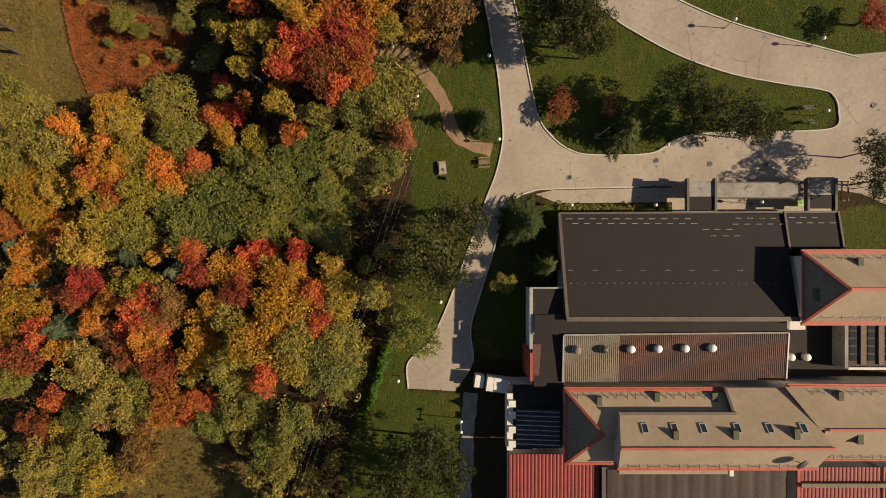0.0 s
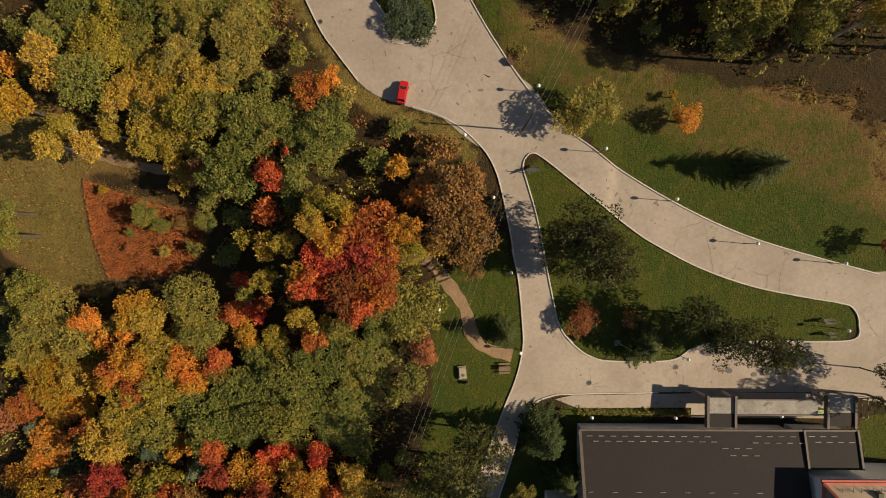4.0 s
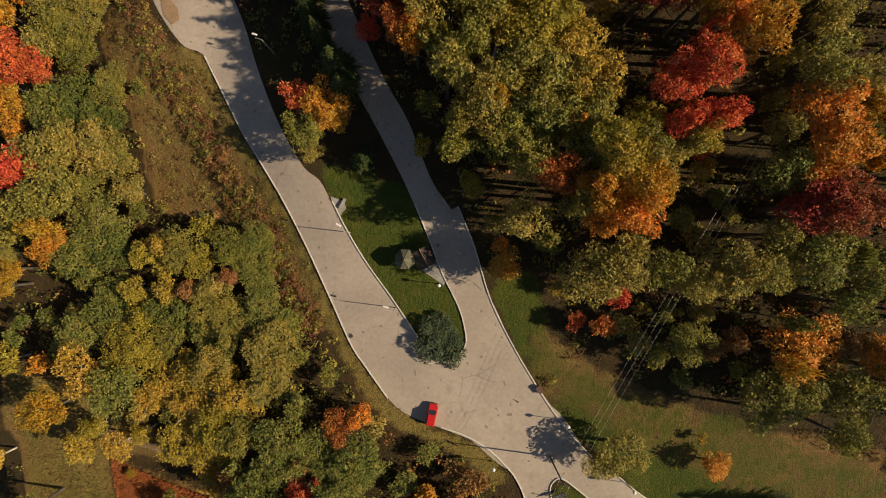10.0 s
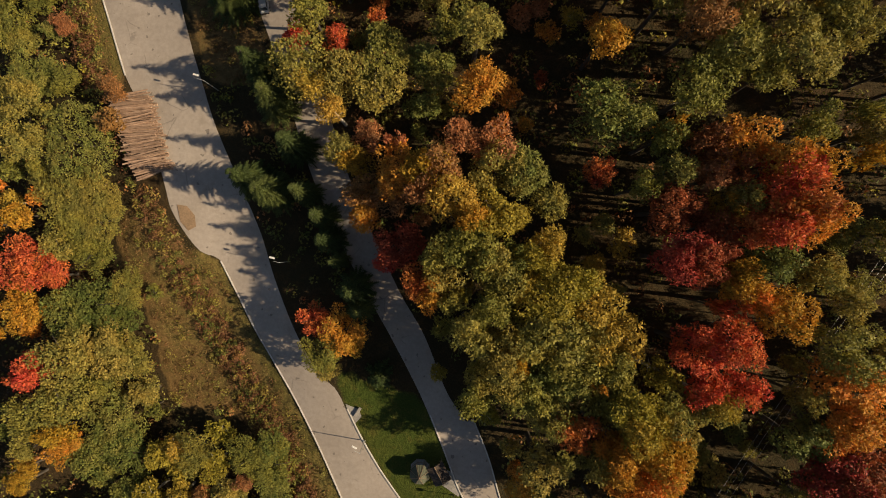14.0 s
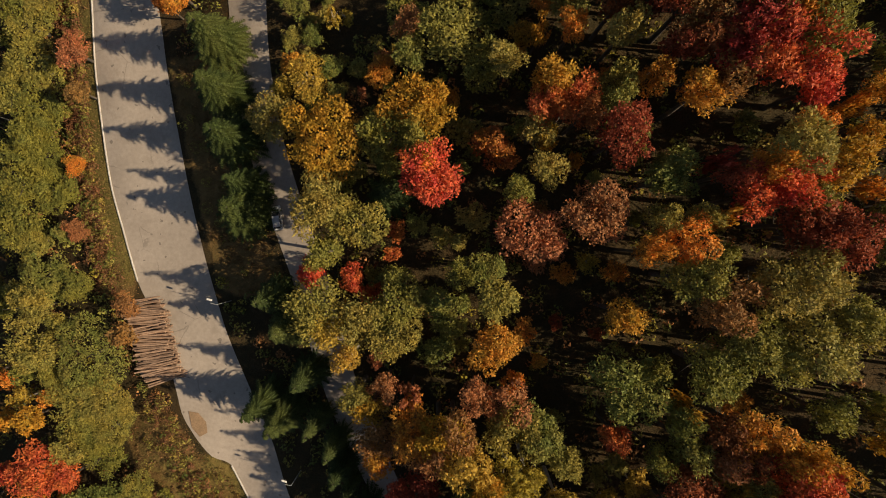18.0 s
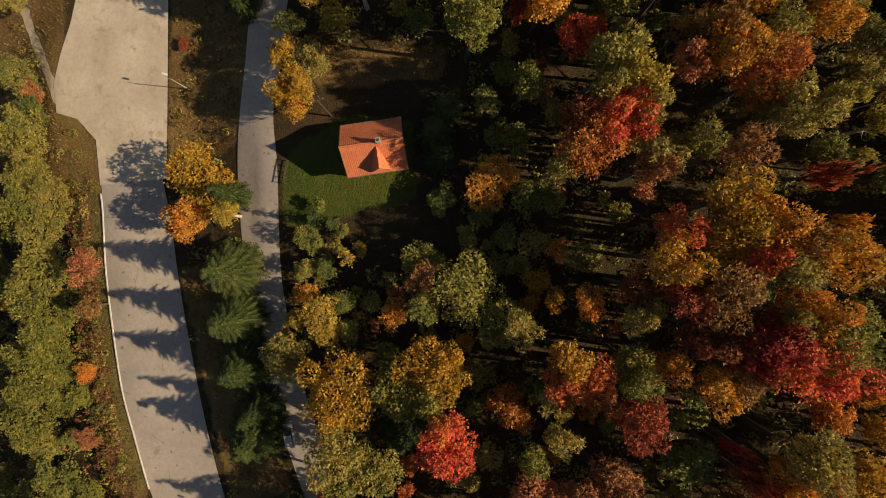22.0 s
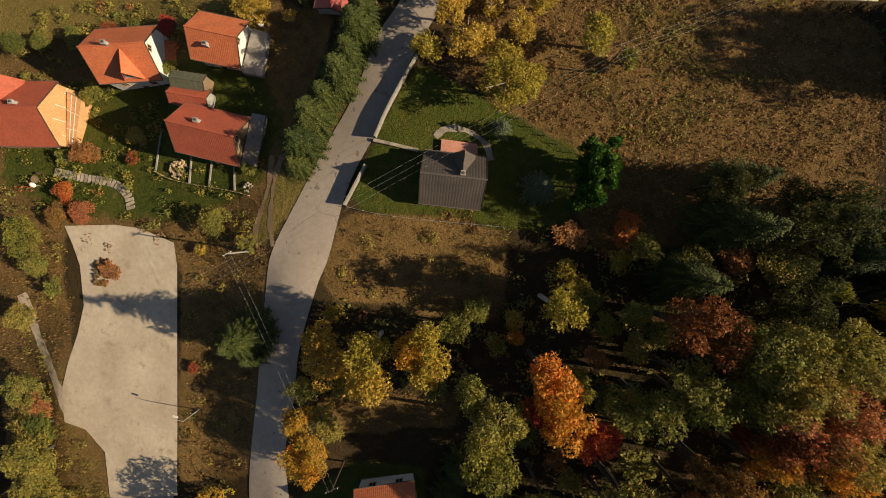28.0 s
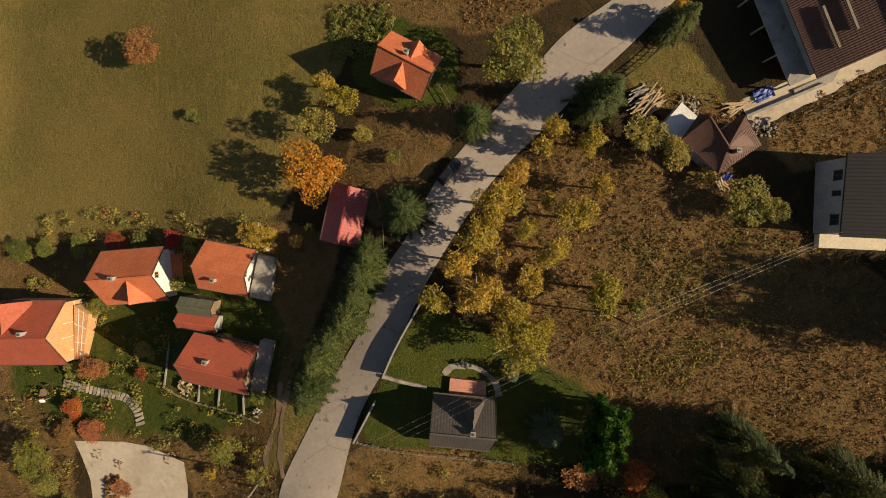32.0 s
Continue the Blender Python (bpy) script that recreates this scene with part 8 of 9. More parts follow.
SCRUB_A = leaf_material("dry_stalks", (0.260, 0.156, 0.064), (0.330, 0.208, 0.088), 0.4)
SCRUB_B = leaf_material("brown_bracken", (0.215, 0.108, 0.044), (0.175, 0.098, 0.040), 0.4)
SCRUB_C = leaf_material("straw_grass", (0.285, 0.170, 0.066), (0.235, 0.136, 0.052), 0.5)
SCRUB_D = leaf_material("olive_weeds", (0.150, 0.108, 0.038), (0.105, 0.080, 0.027), 0.5)
FIELD = leaf_material("meadow_blades", (0.240, 0.185, 0.052), (0.190, 0.155, 0.042), 0.55)
sx, sy = lottery.uniform(-122, 90, 600000), lottery.uniform(-60, 345, 600000)
ok, aside = open_ground(sx, sy, 0.35), open_ground(sx, sy, 1.6)
dry = ok & (cover_of(2, sx, sy) > 0.45) & (cover_of(0, sx, sy) < 0.4)
drift = np.sin(sx * 0.31 + 1.7 * np.sin(sy * 0.17)) + np.sin(sy * 0.43 + 2.1 * np.sin(sx * 0.23)) + np.sin((sx + sy) * 1.1 + 1.3 * np.sin(sx * 0.9)) * 0.7 + lottery.normal(0, 0.7, len(sx))
kept = dry & (drift > -2.6)
for low, high, material, label, tall in ((-9, -0.6, SCRUB_C, "short straw-coloured grass on the dry slopes", 0.20), (-0.6, 0.7, SCRUB_A, "tall dry brown grass and stalks on the slopes", 0.26), (0.7, 9, SCRUB_D, "olive weeds and stalks among the dry grass", 0.32)):
    some = kept & (drift > low) & (drift <= high)
    grass("dry_grass", sx[some], sy[some], material, label, 0.10, tall, 3)
field = ok & (cover_of(1, sx, sy) > 0.5) & (cover_of(0, sx, sy) < 0.4)
grass("meadow_grass", sx[field][:60000], sy[field][:60000], FIELD, "short olive meadow grass with yellow tufts", 0.08, 0.20, 2)
some = dry & aside & (lottery.random(len(sx)) < 0.014) & (sy < 262) & (sx > -62 - 0.1 * sy)
bushes("scrub", sx[some], sy[some], SCRUB_B, "low rust-brown scrub and bracken clumps", 44, 0.2, 0.9, 1.0, 0.13)
some = dry & aside & (lottery.random(len(sx)) < 0.008) & (sy < 262) & (sy > 58)
bushes("scrub", sx[some], sy[some], LEAF["o"], "low olive bushes among dry grass", 60, 0.3, 1.5, 1.2, 0.14)
# band of rusty brush above the wide road
for tone, share in ((SCRUB_B, 0.30), (LEAF["b"], 0.04), (LEAF["g"], 0.10), (LEAF["o"], 0.12)):
    t = lottery.random(int(2600 * share))
    ex, ey = np.interp(t, [0, 0.12, 0.3, 0.48, 0.6, 0.8, 1.0], [-27.5, -36.0, -46.5, -56.0, -73.0, -79.0, -83.5]), np.interp(t, [0, 0.12, 0.3, 0.48, 0.6, 0.8, 1.0], [76.5, 91.0, 106.5, 123.0, 160.0, 180.0, 210.0])
    ex, ey = ex - lottery.uniform(2.4, 7.6, len(ex)), ey + lottery.normal(0, 1.0, len(ey))
    clear = open_ground(ex, ey, 1.2) & ~inside(CLEAR[1], ex, ey)
    bushes("brush", ex[clear], ey[clear], tone, "rusty brush along the road bank", 40, 0.3, 1.2, 1.0, 0.15)
THICKET = [(-6, 277), (8, 275), (22, 286), (24, 298), (10, 303), (-2, 296)]
some = ok & inside(THICKET, sx, sy) & (drift > 0.1) & (lottery.random(len(sx)) < 0.30)
bushes("thicket", sx[some], sy[some], LEAF["o"], "olive brown thicket of bare stalks in the field", 10, 0.2, 0.8, 0.8, 0.14)
for tone, share, label in ((SCRUB_C, 0.09, "tangled straw tufts on the fallow field"), (SCRUB_A, 0.07, "matted brown stalks on the fallow field"), (SCRUB_D, 0.035, "olive tufts on the fallow field")):
    some = dry & (sy > 262) & (sx > -26) & (lottery.random(len(sx)) < share)
    bushes("weed_tufts", sx[some], sy[some], tone, label, 12, 0.12, 0.5, 0.6, 0.14)
wood = aside & ~(inside(BETWEEN_ROADS, sx, sy) & (sy < 118)) & (cover_of(0, sx, sy) < 0.2) & (cover_of(1, sx, sy) < 0.2) & (cover_of(2, sx, sy) < 0.3) & (sy < 262)
for poly in CLEAR[1:]:
    wood &= ~inside(poly, sx, sy)
for tone, share in (("o", 0.008), ("g", 0.004), ("b", 0.004), ("y", 0.002)):
    some = wood & (lottery.random(len(sx)) < share)
    bushes("undergrowth", sx[some], sy[some], LEAF[tone], "leafy undergrowth on the floor of the wood", 24, 0.4, 2.6, 1.3, 0.25)
some = dry & aside & (lottery.random(len(sx)) < 0.09) & (sy < 258)
for low, high, material, label in ((0.0, 0.5, SCRUB_A, "knee-high dry weeds on the slopes"), (0.5, 0.8, SCRUB_B, "rusty dock stalks on the slopes"), (0.8, 1.0, LEAF["o"], "knee-high olive weeds on the slopes")):
    lot = lottery.random(len(sx))
    few = some & (lot >= low) & (lot < high)
    grass("tall_weeds", np.repeat(sx[few], 2) + lottery.normal(0, 0.3, 2 * few.sum()), np.repeat(sy[few], 2) + lottery.normal(0, 0.3, 2 * few.sum()), material, label, 0.15, 0.42, 4, "weeds")
# rust-coloured bracken in the clearing of the west wood
BRACKEN = [(-73.6, 49.6), (-66.0, 47.0), (-56.0, 44.0), (-47.5, 42.0), (-51.5, 34.0), (-57.0, 31.0), (-69.2, 30.4), (-72.0, 38.0)]
bx, by = lottery.uniform(-74, -47, 26000), lottery.uniform(30, 50, 26000)
some = inside(BRACKEN, bx, by)
BRACKEN_LEAF = leaf_material("rust_bracken", (0.42, 0.160, 0.052), (0.33, 0.135, 0.046), 0.6)
grass("bracken", bx[some], by[some], BRACKEN_LEAF, "rust-coloured bracken in a clearing", 0.20, 0.55, 4, "bracken")
# hedges
hx, hy = np.linspace(-13.8, -10.0, 26), np.linspace(-29.0, -18.0, 26)
bushes("hedge", np.repeat(hx, 4) + lottery.normal(0, 0.25, 104), np.repeat(hy, 4) + lottery.normal(0, 0.2, 104), LEAF["T"], "bright green clipped hedge beside the lawn", 40, 0.9, 1.5, 0.7, 0.17)
hx = np.linspace(20.6, 40.5, 60)
bushes("hedge", np.repeat(hx, 3), 7.5 + lottery.normal(0, 0.25, 180), LEAF["g"], "low hedge strip along the hotel wall", 22, 0.3, 0.7, 0.45, 0.13)
gxs, gys = lottery.uniform(-106, -56, 700), lottery.uniform(259, 300, 700)
garden = open_ground(gxs, gys) & (lottery.random(700) < 0.40)
for ob in [o for o in scene.objects if o.name.split(".")[0] in ("house", "shed", "terrace")]:
    garden &= (gxs - ob.matrix_world.translation.x) ** 2 + (gys - ob.matrix_world.translation.y) ** 2 > 36
for tone, part_of in (("g", 0.45), ("o", 0.85), ("b", 1.0)):
    some = garden & (lottery.random(700) < part_of)
    garden &= ~some
    bushes("garden_plants", gxs[some], gys[some], LEAF[tone], "garden shrubs and perennials round the village houses", 40, 0.4, 1.5, 1.0, 0.17)
ivx, ivy = lottery.uniform(-47.5, -37.0, 150), lottery.uniform(326.5, 334.5, 150)
bushes("ground_ivy", ivx, ivy, LEAF["g"], "patch of dense low green plants in the meadow", 34, 0.2, 0.6, 0.9, 0.18)

# ---- street furniture ----


def cylinder_into(bm, p, q, r0, r1, sides=8):
    p, q = Vector(p), Vector(q)
    d = q - p
    bmesh.ops.create_cone(bm, segments=sides, radius1=r0, radius2=r1, depth=d.length, cap_ends=True, matrix=Matrix.Translation((p + q) / 2) @ d.to_track_quat("Z", "X").to_matrix().to_4x4())


def rod(name, parent, p, q, r0, r1, material, label="", sides=8):
    bm = bmesh.new()
    cylinder_into(bm, p, q, r0, r1, sides)
    return part(name, bm, material, parent, label)


def stand_at(ob, x, y, turn=0.0, sink=0.0):
    ob.matrix_world = pose(x, y, ground(x, y) - sink, 0, 0, turn)
    return ob


globe_lamp = tagged(new("globe_lamp"), "dark park lamp post with a white globe", "lamp", "globe lamps along the roads")
rod("base", globe_lamp, (0, 0, -0.3), (0, 0, 0.25), 0.14, 0.11, METAL)
rod("pole", globe_lamp, (0, 0, 0.2), (0, 0, 2.85), 0.06, 0.05, METAL)
bm = bmesh.new()
bmesh.ops.create_uvsphere(bm, u_segments=14, v_segments=9, radius=0.30, matrix=Matrix.Translation((0, 0, 3.1)))
for f in bm.faces:
    f.smooth = True
part("globe", bm, GLOBE, globe_lamp, "white glass globe")
spots = [(-4.4, 26.2), (9.6, 18.8), (7.8, 32.7), (22.2, 7.6), (36.7, 7.6), (54.9, 8.1), (48.2, 37.9), (62.6, 34.7), (72.8, 10.7), (-0.4, -9.2), (-7.8, -23.0), (38.5, 17.9), (64.8, 23.3),
         (-0.3, 55.6), (4.6, 45.3), (11.7, 63.5), (22.7, 53.2), (34.6, 45.1), (-10.2, 86.1)]
stand_at(globe_lamp, *spots[0])
for x, y in spots[1:]:
    copy_thing(globe_lamp, pose(x, y, ground(x, y)))

street_lamp = tagged(new("street_lamp"), "tall street lamp with a pale flat head", "lamp", "street lamps along the wide road")
rod("pole", street_lamp, (0, 0, -0.3), (0, 0, 5.0), 0.09, 0.06, STEEL)
rod("arm", street_lamp, (0, 0, 4.95), (-0.9, 0.5, 5.15), 0.04, 0.035, STEEL)
bm = bmesh.new()
box_into(bm, -1.75, -0.85, 0.35, 0.65, 5.08, 5.22, pose(0, 0, 0, 0, 0, -29) @ pose(0, 0, 0), 0.03)
part("lamp_head", bm, WHITE, street_lamp, "white flat lamp head")
spots = [(-26.2, 94.7), (-17.7, 81.7), (-66.0, 228.6), (-53.7, 155.5), (-40.5, 126.0)]
stand_at(street_lamp, *spots[0])
for x, y in spots[1:]:
    copy_thing(street_lamp, pose(x, y, ground(x, y), 0, 0, 15))

flagpole = tagged(new("flagpole"), "bare pale flagpole on a small concrete pad", "flagpole", "flagpoles on the island lawn")
box("pad", flagpole, (-0.6, 0.6, -0.5, 0.5, -0.2, 0.12), CONCRETE)
rod("pole", flagpole, (0, 0, 0.1), (0, 0, 5.8), 0.06, 0.035, STEEL)
stand_at(flagpole, 27.5, 20.1)
copy_thing(flagpole, pose(30.7, 20.1, ground(30.7, 20.1)))
copy_thing(flagpole, pose(34.0, 20.2, ground(34.0, 20.2)))
twin = tagged(new("twin_lamp"), "twin lamp post with two white heads", "lamp")
rod("pole", twin, (0, 0, -0.3), (0, 0, 4.0), 0.08, 0.06, STEEL)
bar("crossbar", twin, (0, -0.9, 4.0), (0, 0.9, 4.0), 0.08, STEEL)
for y in (-0.9, 0.9):
    bm = bmesh.new()
    bmesh.ops.create_uvsphere(bm, u_segments=12, v_segments=8, radius=0.28, matrix=Matrix.Translation((0, y, 4.1)))
    part("globe", bm, GLOBE, twin)
stand_at(twin, 3.1, -30.5)


def table_bench(x, y, turn, label="weathered wooden picnic table with two benches"):
    t = tagged(new("picnic_table"), label, "table")
    for i in range(4):
        box("board", t, (-1.0, 1.0, -0.42 + 0.215 * i, -0.23 + 0.215 * i, 0.72, 0.77), WOOD)
    for y0 in (-0.95, 0.68):
        box("seat", t, (-1.0, 1.0, y0, y0 + 0.27, 0.42, 0.47), WOOD)
    for x0 in (-0.75, 0.67):
        box("leg", t, (x0, x0 + 0.08, -0.9, 0.9, 0.34, 0.42), DARK_WOOD)
        box("leg", t, (x0, x0 + 0.08, -0.3, -0.2, -0.1, 0.72), DARK_WOOD)
        box("leg", t, (x0, x0 + 0.08, 0.2, 0.3, -0.1, 0.72), DARK_WOOD)
    return stand_at(t, x, y, turn)


table_bench(7.3, 15.4, 2)
stone_block = tagged(new("memorial_stone"), "pale stone slab with a round plate on the lawn", "memorial")
box("plinth", stone_block, (-0.75, 0.75, -1.2, 1.2, -0.2, 0.35), STONE, bevel=0.04)
box("slab", stone_block, (-0.55, 0.55, -0.95, 0.95, 0.34, 0.55), STONE, "pale stone slab", bevel=0.03)
rod("plate", stone_block, (0.1, -0.4, 0.54), (0.1, -0.4, 0.58), 0.3, 0.3, TRIM_BROWN, sides=14)
stand_at(stone_block, -0.2, 14.5, 6)
red_bin = tagged(new("litter_bin"), "small red litter bin on the lawn", "bin")
rod("drum", red_bin, (0, 0, -0.05), (0, 0, 0.8), 0.28, 0.30, SHEET_RED, sides=14)
rod("rim", red_bin, (0, 0, 0.79), (0, 0, 0.84), 0.33, 0.33, METAL, sides=14)
stand_at(red_bin, 0.8, 12.6)


def notice_board(x, y, turn, label, w=2.4, h=1.2):
    b = tagged(new("notice_board"), label, "notice board")
    for u in (-w / 2 + 0.15, w / 2 - 0.15):
        rod("post", b, (u, 0, -0.3), (u, 0, 1.3 + h * 0.5), 0.07, 0.06, WOOD)
    m = pose(0, 0, 1.1, -35, 0, 0)
    bm = bmesh.new()
    box_into(bm, -w / 2, w / 2, -h / 2, h / 2, -0.04, 0.04, m, 0.01)
    part("board", bm, GREEN_FELT, b, "sloping grey-green board")
    bm = bmesh.new()
    for i in range(5):
        box_into(bm, -w / 2 + 0.2, w / 2 - 0.2 - 0.2 * (i % 3), -h / 2 + 0.15 + 0.2 * i, -h / 2 + 0.22 + 0.2 * i, 0.041, 0.05, m)
    part("text_bars", bm, CONCRETE, b)
    return stand_at(b, x, y, turn)


notice_board(11.4, 50.2, 20, "sloping notice board at the tip of the island")
notice_board(63.2, 24.4, 5, "wooden notice board on the island lawn", 2.0, 0.8)
notice_board(64.0, 22.0, 5, "small white notice board on the island lawn", 1.4, 0.8)

# octagonal gazebo on the strip of lawn between the roads
gazebo = tagged(new("gazebo"), "octagonal wooden gazebo with grey-green facetted roof", "gazebo")
ring = [(2.9 * math.cos(math.pi / 4 * (i + 0.5)), 2.9 * math.sin(math.pi / 4 * (i + 0.5))) for i in range(8)]
for i in range(8):
    (ax, ay), (bx, by) = ring[i], ring[(i + 1) % 8]
    ribbed("roof_facet", gazebo, (ax, ay, 2.7), (bx, by, 2.7), (0, 0, 4.4), (0, 0, 4.4), GREEN_FELT, 0.7, 0.03, 0.1)
    bar("hip", gazebo, (ax, ay, 2.74), (0, 0, 4.44), 0.1, WOOD)
    rod("post", gazebo, (ax * 0.86, ay * 0.86, -0.3), (ax * 0.86, ay * 0.86, 2.75), 0.09, 0.08, WOOD)
    if i != 6:
        bar("rail", gazebo, (ax * 0.86, ay * 0.86, 0.9), (bx * 0.86, by * 0.86, 0.9), 0.09, WOOD)
bm = bmesh.new()
bmesh.ops.create_cone(bm, segments=8, radius1=3.0, radius2=2.9, depth=0.5, cap_ends=True, matrix=pose(0, 0, -0.1, 0, 0, 22.5))
part("floor", bm, CONCRETE, gazebo)
stand_at(gazebo, -16.2, 90.3)
gazebo.scale = (0.62, 0.62, 0.75)
patch("gazebo_apron", [(-13.6, 91.2), (-9.9, 89.8), (-8.6, 87.4), (-9.4, 85.9), (-13.4, 88.4)], CONCRETE, "small paved apron between gazebo and road", "pavement", 0.06)
patch("wall_apron", [(-29.9, 101.0), (-27.4, 100.2), (-27.0, 98.9), (-28.6, 96.9)], CONCRETE, "small paved corner with a low wall", "pavement", 0.07)
shelter = tagged(new("garden_shelter"), "low brown-roofed shelter beside the gazebo", "shelter")
for s in (-1, 1):
    ribbed("roof_slope", shelter, (-1.7, s * 1.5, 2.0), (1.7, s * 1.5, 2.0), (1.7, 0, 2.6), (-1.7, 0, 2.6), DARK_WOOD, 0.25, 0.02, 0.08, 6)
    for x0 in (-1.4, 1.4):
        rod("post", shelter, (x0, s * 1.2, -0.3), (x0, s * 1.2, 2.05), 0.07, 0.06, WOOD)
bar("ridge_board", shelter, (-1.75, 0, 2.66), (1.75, 0, 2.66), 0.14, WOOD)
box("seat", shelter, (-1.3, 1.3, 0.7, 1.1, 0.4, 0.46), WOOD)
stand_at(shelter, -12.9, 90.6, -62)
juniper = tagged(new("juniper_bush"), "broad clipped blue-green juniper at the tip of the lawn", "bush")
dome_leaves = new("crown", crown_mesh("crown", 4.3, -1.4, 3.0, 90, 9000, 0.17, 5, 0.80, 0.8))
dome_leaves.parent = juniper
dome_leaves.material_slots[0].link = "OBJECT"
dome_leaves.material_slots[0].material = LEAF["B"]
stem = new("trunk", KINDS["S"][2][0][0])
stem.parent = juniper
stand_at(juniper, -10.0, 76.6)
juniper.scale = (0.92, 0.92, 0.55)
green_box = tagged(new("storage_box"), "lime green storage box beside the hotel entrance", "box")
LIME = surface("lime_green_plastic", (0.26, 0.46, 0.08), (0.22, 0.40, 0.07), 0.8, 4.0, 0.5, 0.05)
box("body", green_box, (-1.0, 1.0, -0.5, 0.5, 0.0, 0.85), LIME, bevel=0.04)
box("lid", green_box, (-1.05, 1.05, -0.55, 0.55, 0.85, 0.95), LIME, bevel=0.03)
stand_at(green_box, 63.4, 8.1, 0)
patch("bare_earth", [(-61.0, 135.4), (-59.2, 135.2), (-57.8, 133.6), (-57.6, 131.6), (-59.0, 130.8), (-60.4, 132.4)], DIRT, "bare reddish earth in a bay of the road edge", "earth", 0.13)
low_seat = tagged(new("bench"), "small concrete bench at the road edge", "bench")
box("seat", low_seat, (-0.9, 0.9, -0.25, 0.25, 0.35, 0.47), CONCRETE)
for x0 in (-0.75, 0.55):
    box("leg", low_seat, (x0, x0 + 0.2, -0.2, 0.2, -0.2, 0.35), CONCRETE)
stand_at(low_seat, -27.6, 99.8, 60)
crate = tagged(new("cable_box"), "rusty red-brown box beside the kerb", "box")
box("body", crate, (-0.6, 0.6, -0.4, 0.4, -0.1, 0.6), TILE_BROWN, bevel=0.03)
box("lid", crate, (-0.65, 0.65, -0.45, 0.45, 0.6, 0.66), SHEET_RUST)
stand_at(crate, 7.4, 68.6, -50)
for x, y in ((38.0, 15.8), (22.6, 12.8), (57.5, 15.0), (52.0, 14.6), (47.6, 15.2), (-25.6, 76.4), (74.8, 25.0)):
    cover_ob = tagged(new("manhole_cover"), "dark round iron manhole cover in the road", "manhole cover", "manhole covers")
    rod("lid", cover_ob, (0, 0, 0.0), (0, 0, 0.125), 0.38, 0.38, METAL, sides=16)
    rod("rim", cover_ob, (0, 0, 0.0), (0, 0, 0.112), 0.50, 0.50, CONCRETE, sides=16)
    stand_at(cover_ob, x, y)

# ---- vehicles ----


def paint(name, colour):
    m = plain(name, colour, 0.3)
    m.node_tree.nodes["Principled BSDF"].inputs["Coat Weight"].default_value = 0.6
    return m


def loft(sections):
    """A closed body through cross-sections given as (x, half width, floor, shoulder height)."""
    bm = bmesh.new()
    rings = []
    for x, w, z0, z1 in sections:
        rings.append([bm.verts.new((x, a * w, z0 + (z1 - z0) * b)) for a, b in ((-0.94, 0), (-1, 0.3), (-1, 0.72), (-0.86, 1), (0.86, 1), (1, 0.72), (1, 0.3), (0.94, 0))])
    for a, b in zip(rings, rings[1:]):
        for i in range(8):
            bm.faces.new((a[i], a[(i + 1) % 8], b[(i + 1) % 8], b[i]))
    bm.faces.new(rings[0][::-1])
    bm.faces.new(rings[-1])
    bmesh.ops.recalc_face_normals(bm, faces=bm.faces[:])
    return bm


def wheel(parent, x, y, r=0.3, w=0.2):
    tyre = rod("tyre", parent, (x, y - w / 2, r), (x, y + w / 2, r), r, r, RUBBER, sides=16)
    rod("rim", tyre, (x, y - w / 2 - 0.01, r), (x, y + w / 2 + 0.01, r), r * 0.6, r * 0.6, STEEL, sides=12)


def car(label, x, y, turn, material, length=4.0, estate=False):
    c = tagged(new("car"), label, "car")
    k = length / 4.0
    part("body", loft([(-2.0 * k, 0.70, 0.42, 0.74), (-1.92 * k, 0.78, 0.25, 0.86), (-1.0 * k, 0.82, 0.2, 0.92), (0.7 * k, 0.82, 0.2, 0.9), (1.75 * k, 0.78, 0.22, 0.76), (1.98 * k, 0.66, 0.36, 0.64)]), material, c)
    rear = -1.85 if estate else -1.72
    part("cabin", loft([(rear * k, 0.66, 0.84, 0.9), ((rear + 0.28) * k, 0.66, 0.84, 1.36), (0.05 * k, 0.66, 0.84, 1.42), (0.35 * k, 0.66, 0.84, 1.36), (0.95 * k, 0.68, 0.84, 0.9)]), GLASS, c, "dark glazing")
    roof_bm = bmesh.new()
    box_into(roof_bm, (rear + 0.24) * k, 0.3 * k, -0.59, 0.59, 1.385, 1.44, None, 0.02)
    part("roof", roof_bm, material, c)
    for s in (-1, 1):
        for u0, u1 in ((0.30, 0.88), (rear + 0.25, rear + 0.02)):
            bar("pillar", c, (u0 * k, s * 0.58, 1.40), (u1 * k, s * 0.64, 0.90), 0.07, material)
        bar("pillar", c, (-0.45 * k, s * 0.595, 1.40), (-0.45 * k, s * 0.655, 0.90), 0.08, material)
        box("mirror", c, (0.62 * k, 0.74 * k, s * 0.92 - 0.08, s * 0.92 + 0.08, 0.90, 1.02), material)
        box("headlight", c, (1.84 * k, 1.93 * k, s * 0.5 - 0.16, s * 0.5 + 0.16, 0.5, 0.66), GLOBE)
        box("tail_light", c, (-1.99 * k, -1.92 * k, s * 0.6 - 0.12, s * 0.6 + 0.12, 0.55, 0.72), SHEET_RED)
        for u in (-1.25, 1.25):
            wheel(c, u * k, s * 0.74)
    box("bumper", c, (1.93 * k, 2.05 * k, -0.66, 0.66, 0.3, 0.46), RUBBER)
    box("bumper", c, (-2.06 * k, -1.95 * k, -0.68, 0.68, 0.34, 0.5), RUBBER)
    return stand_at(c, x, y, turn, -0.09)


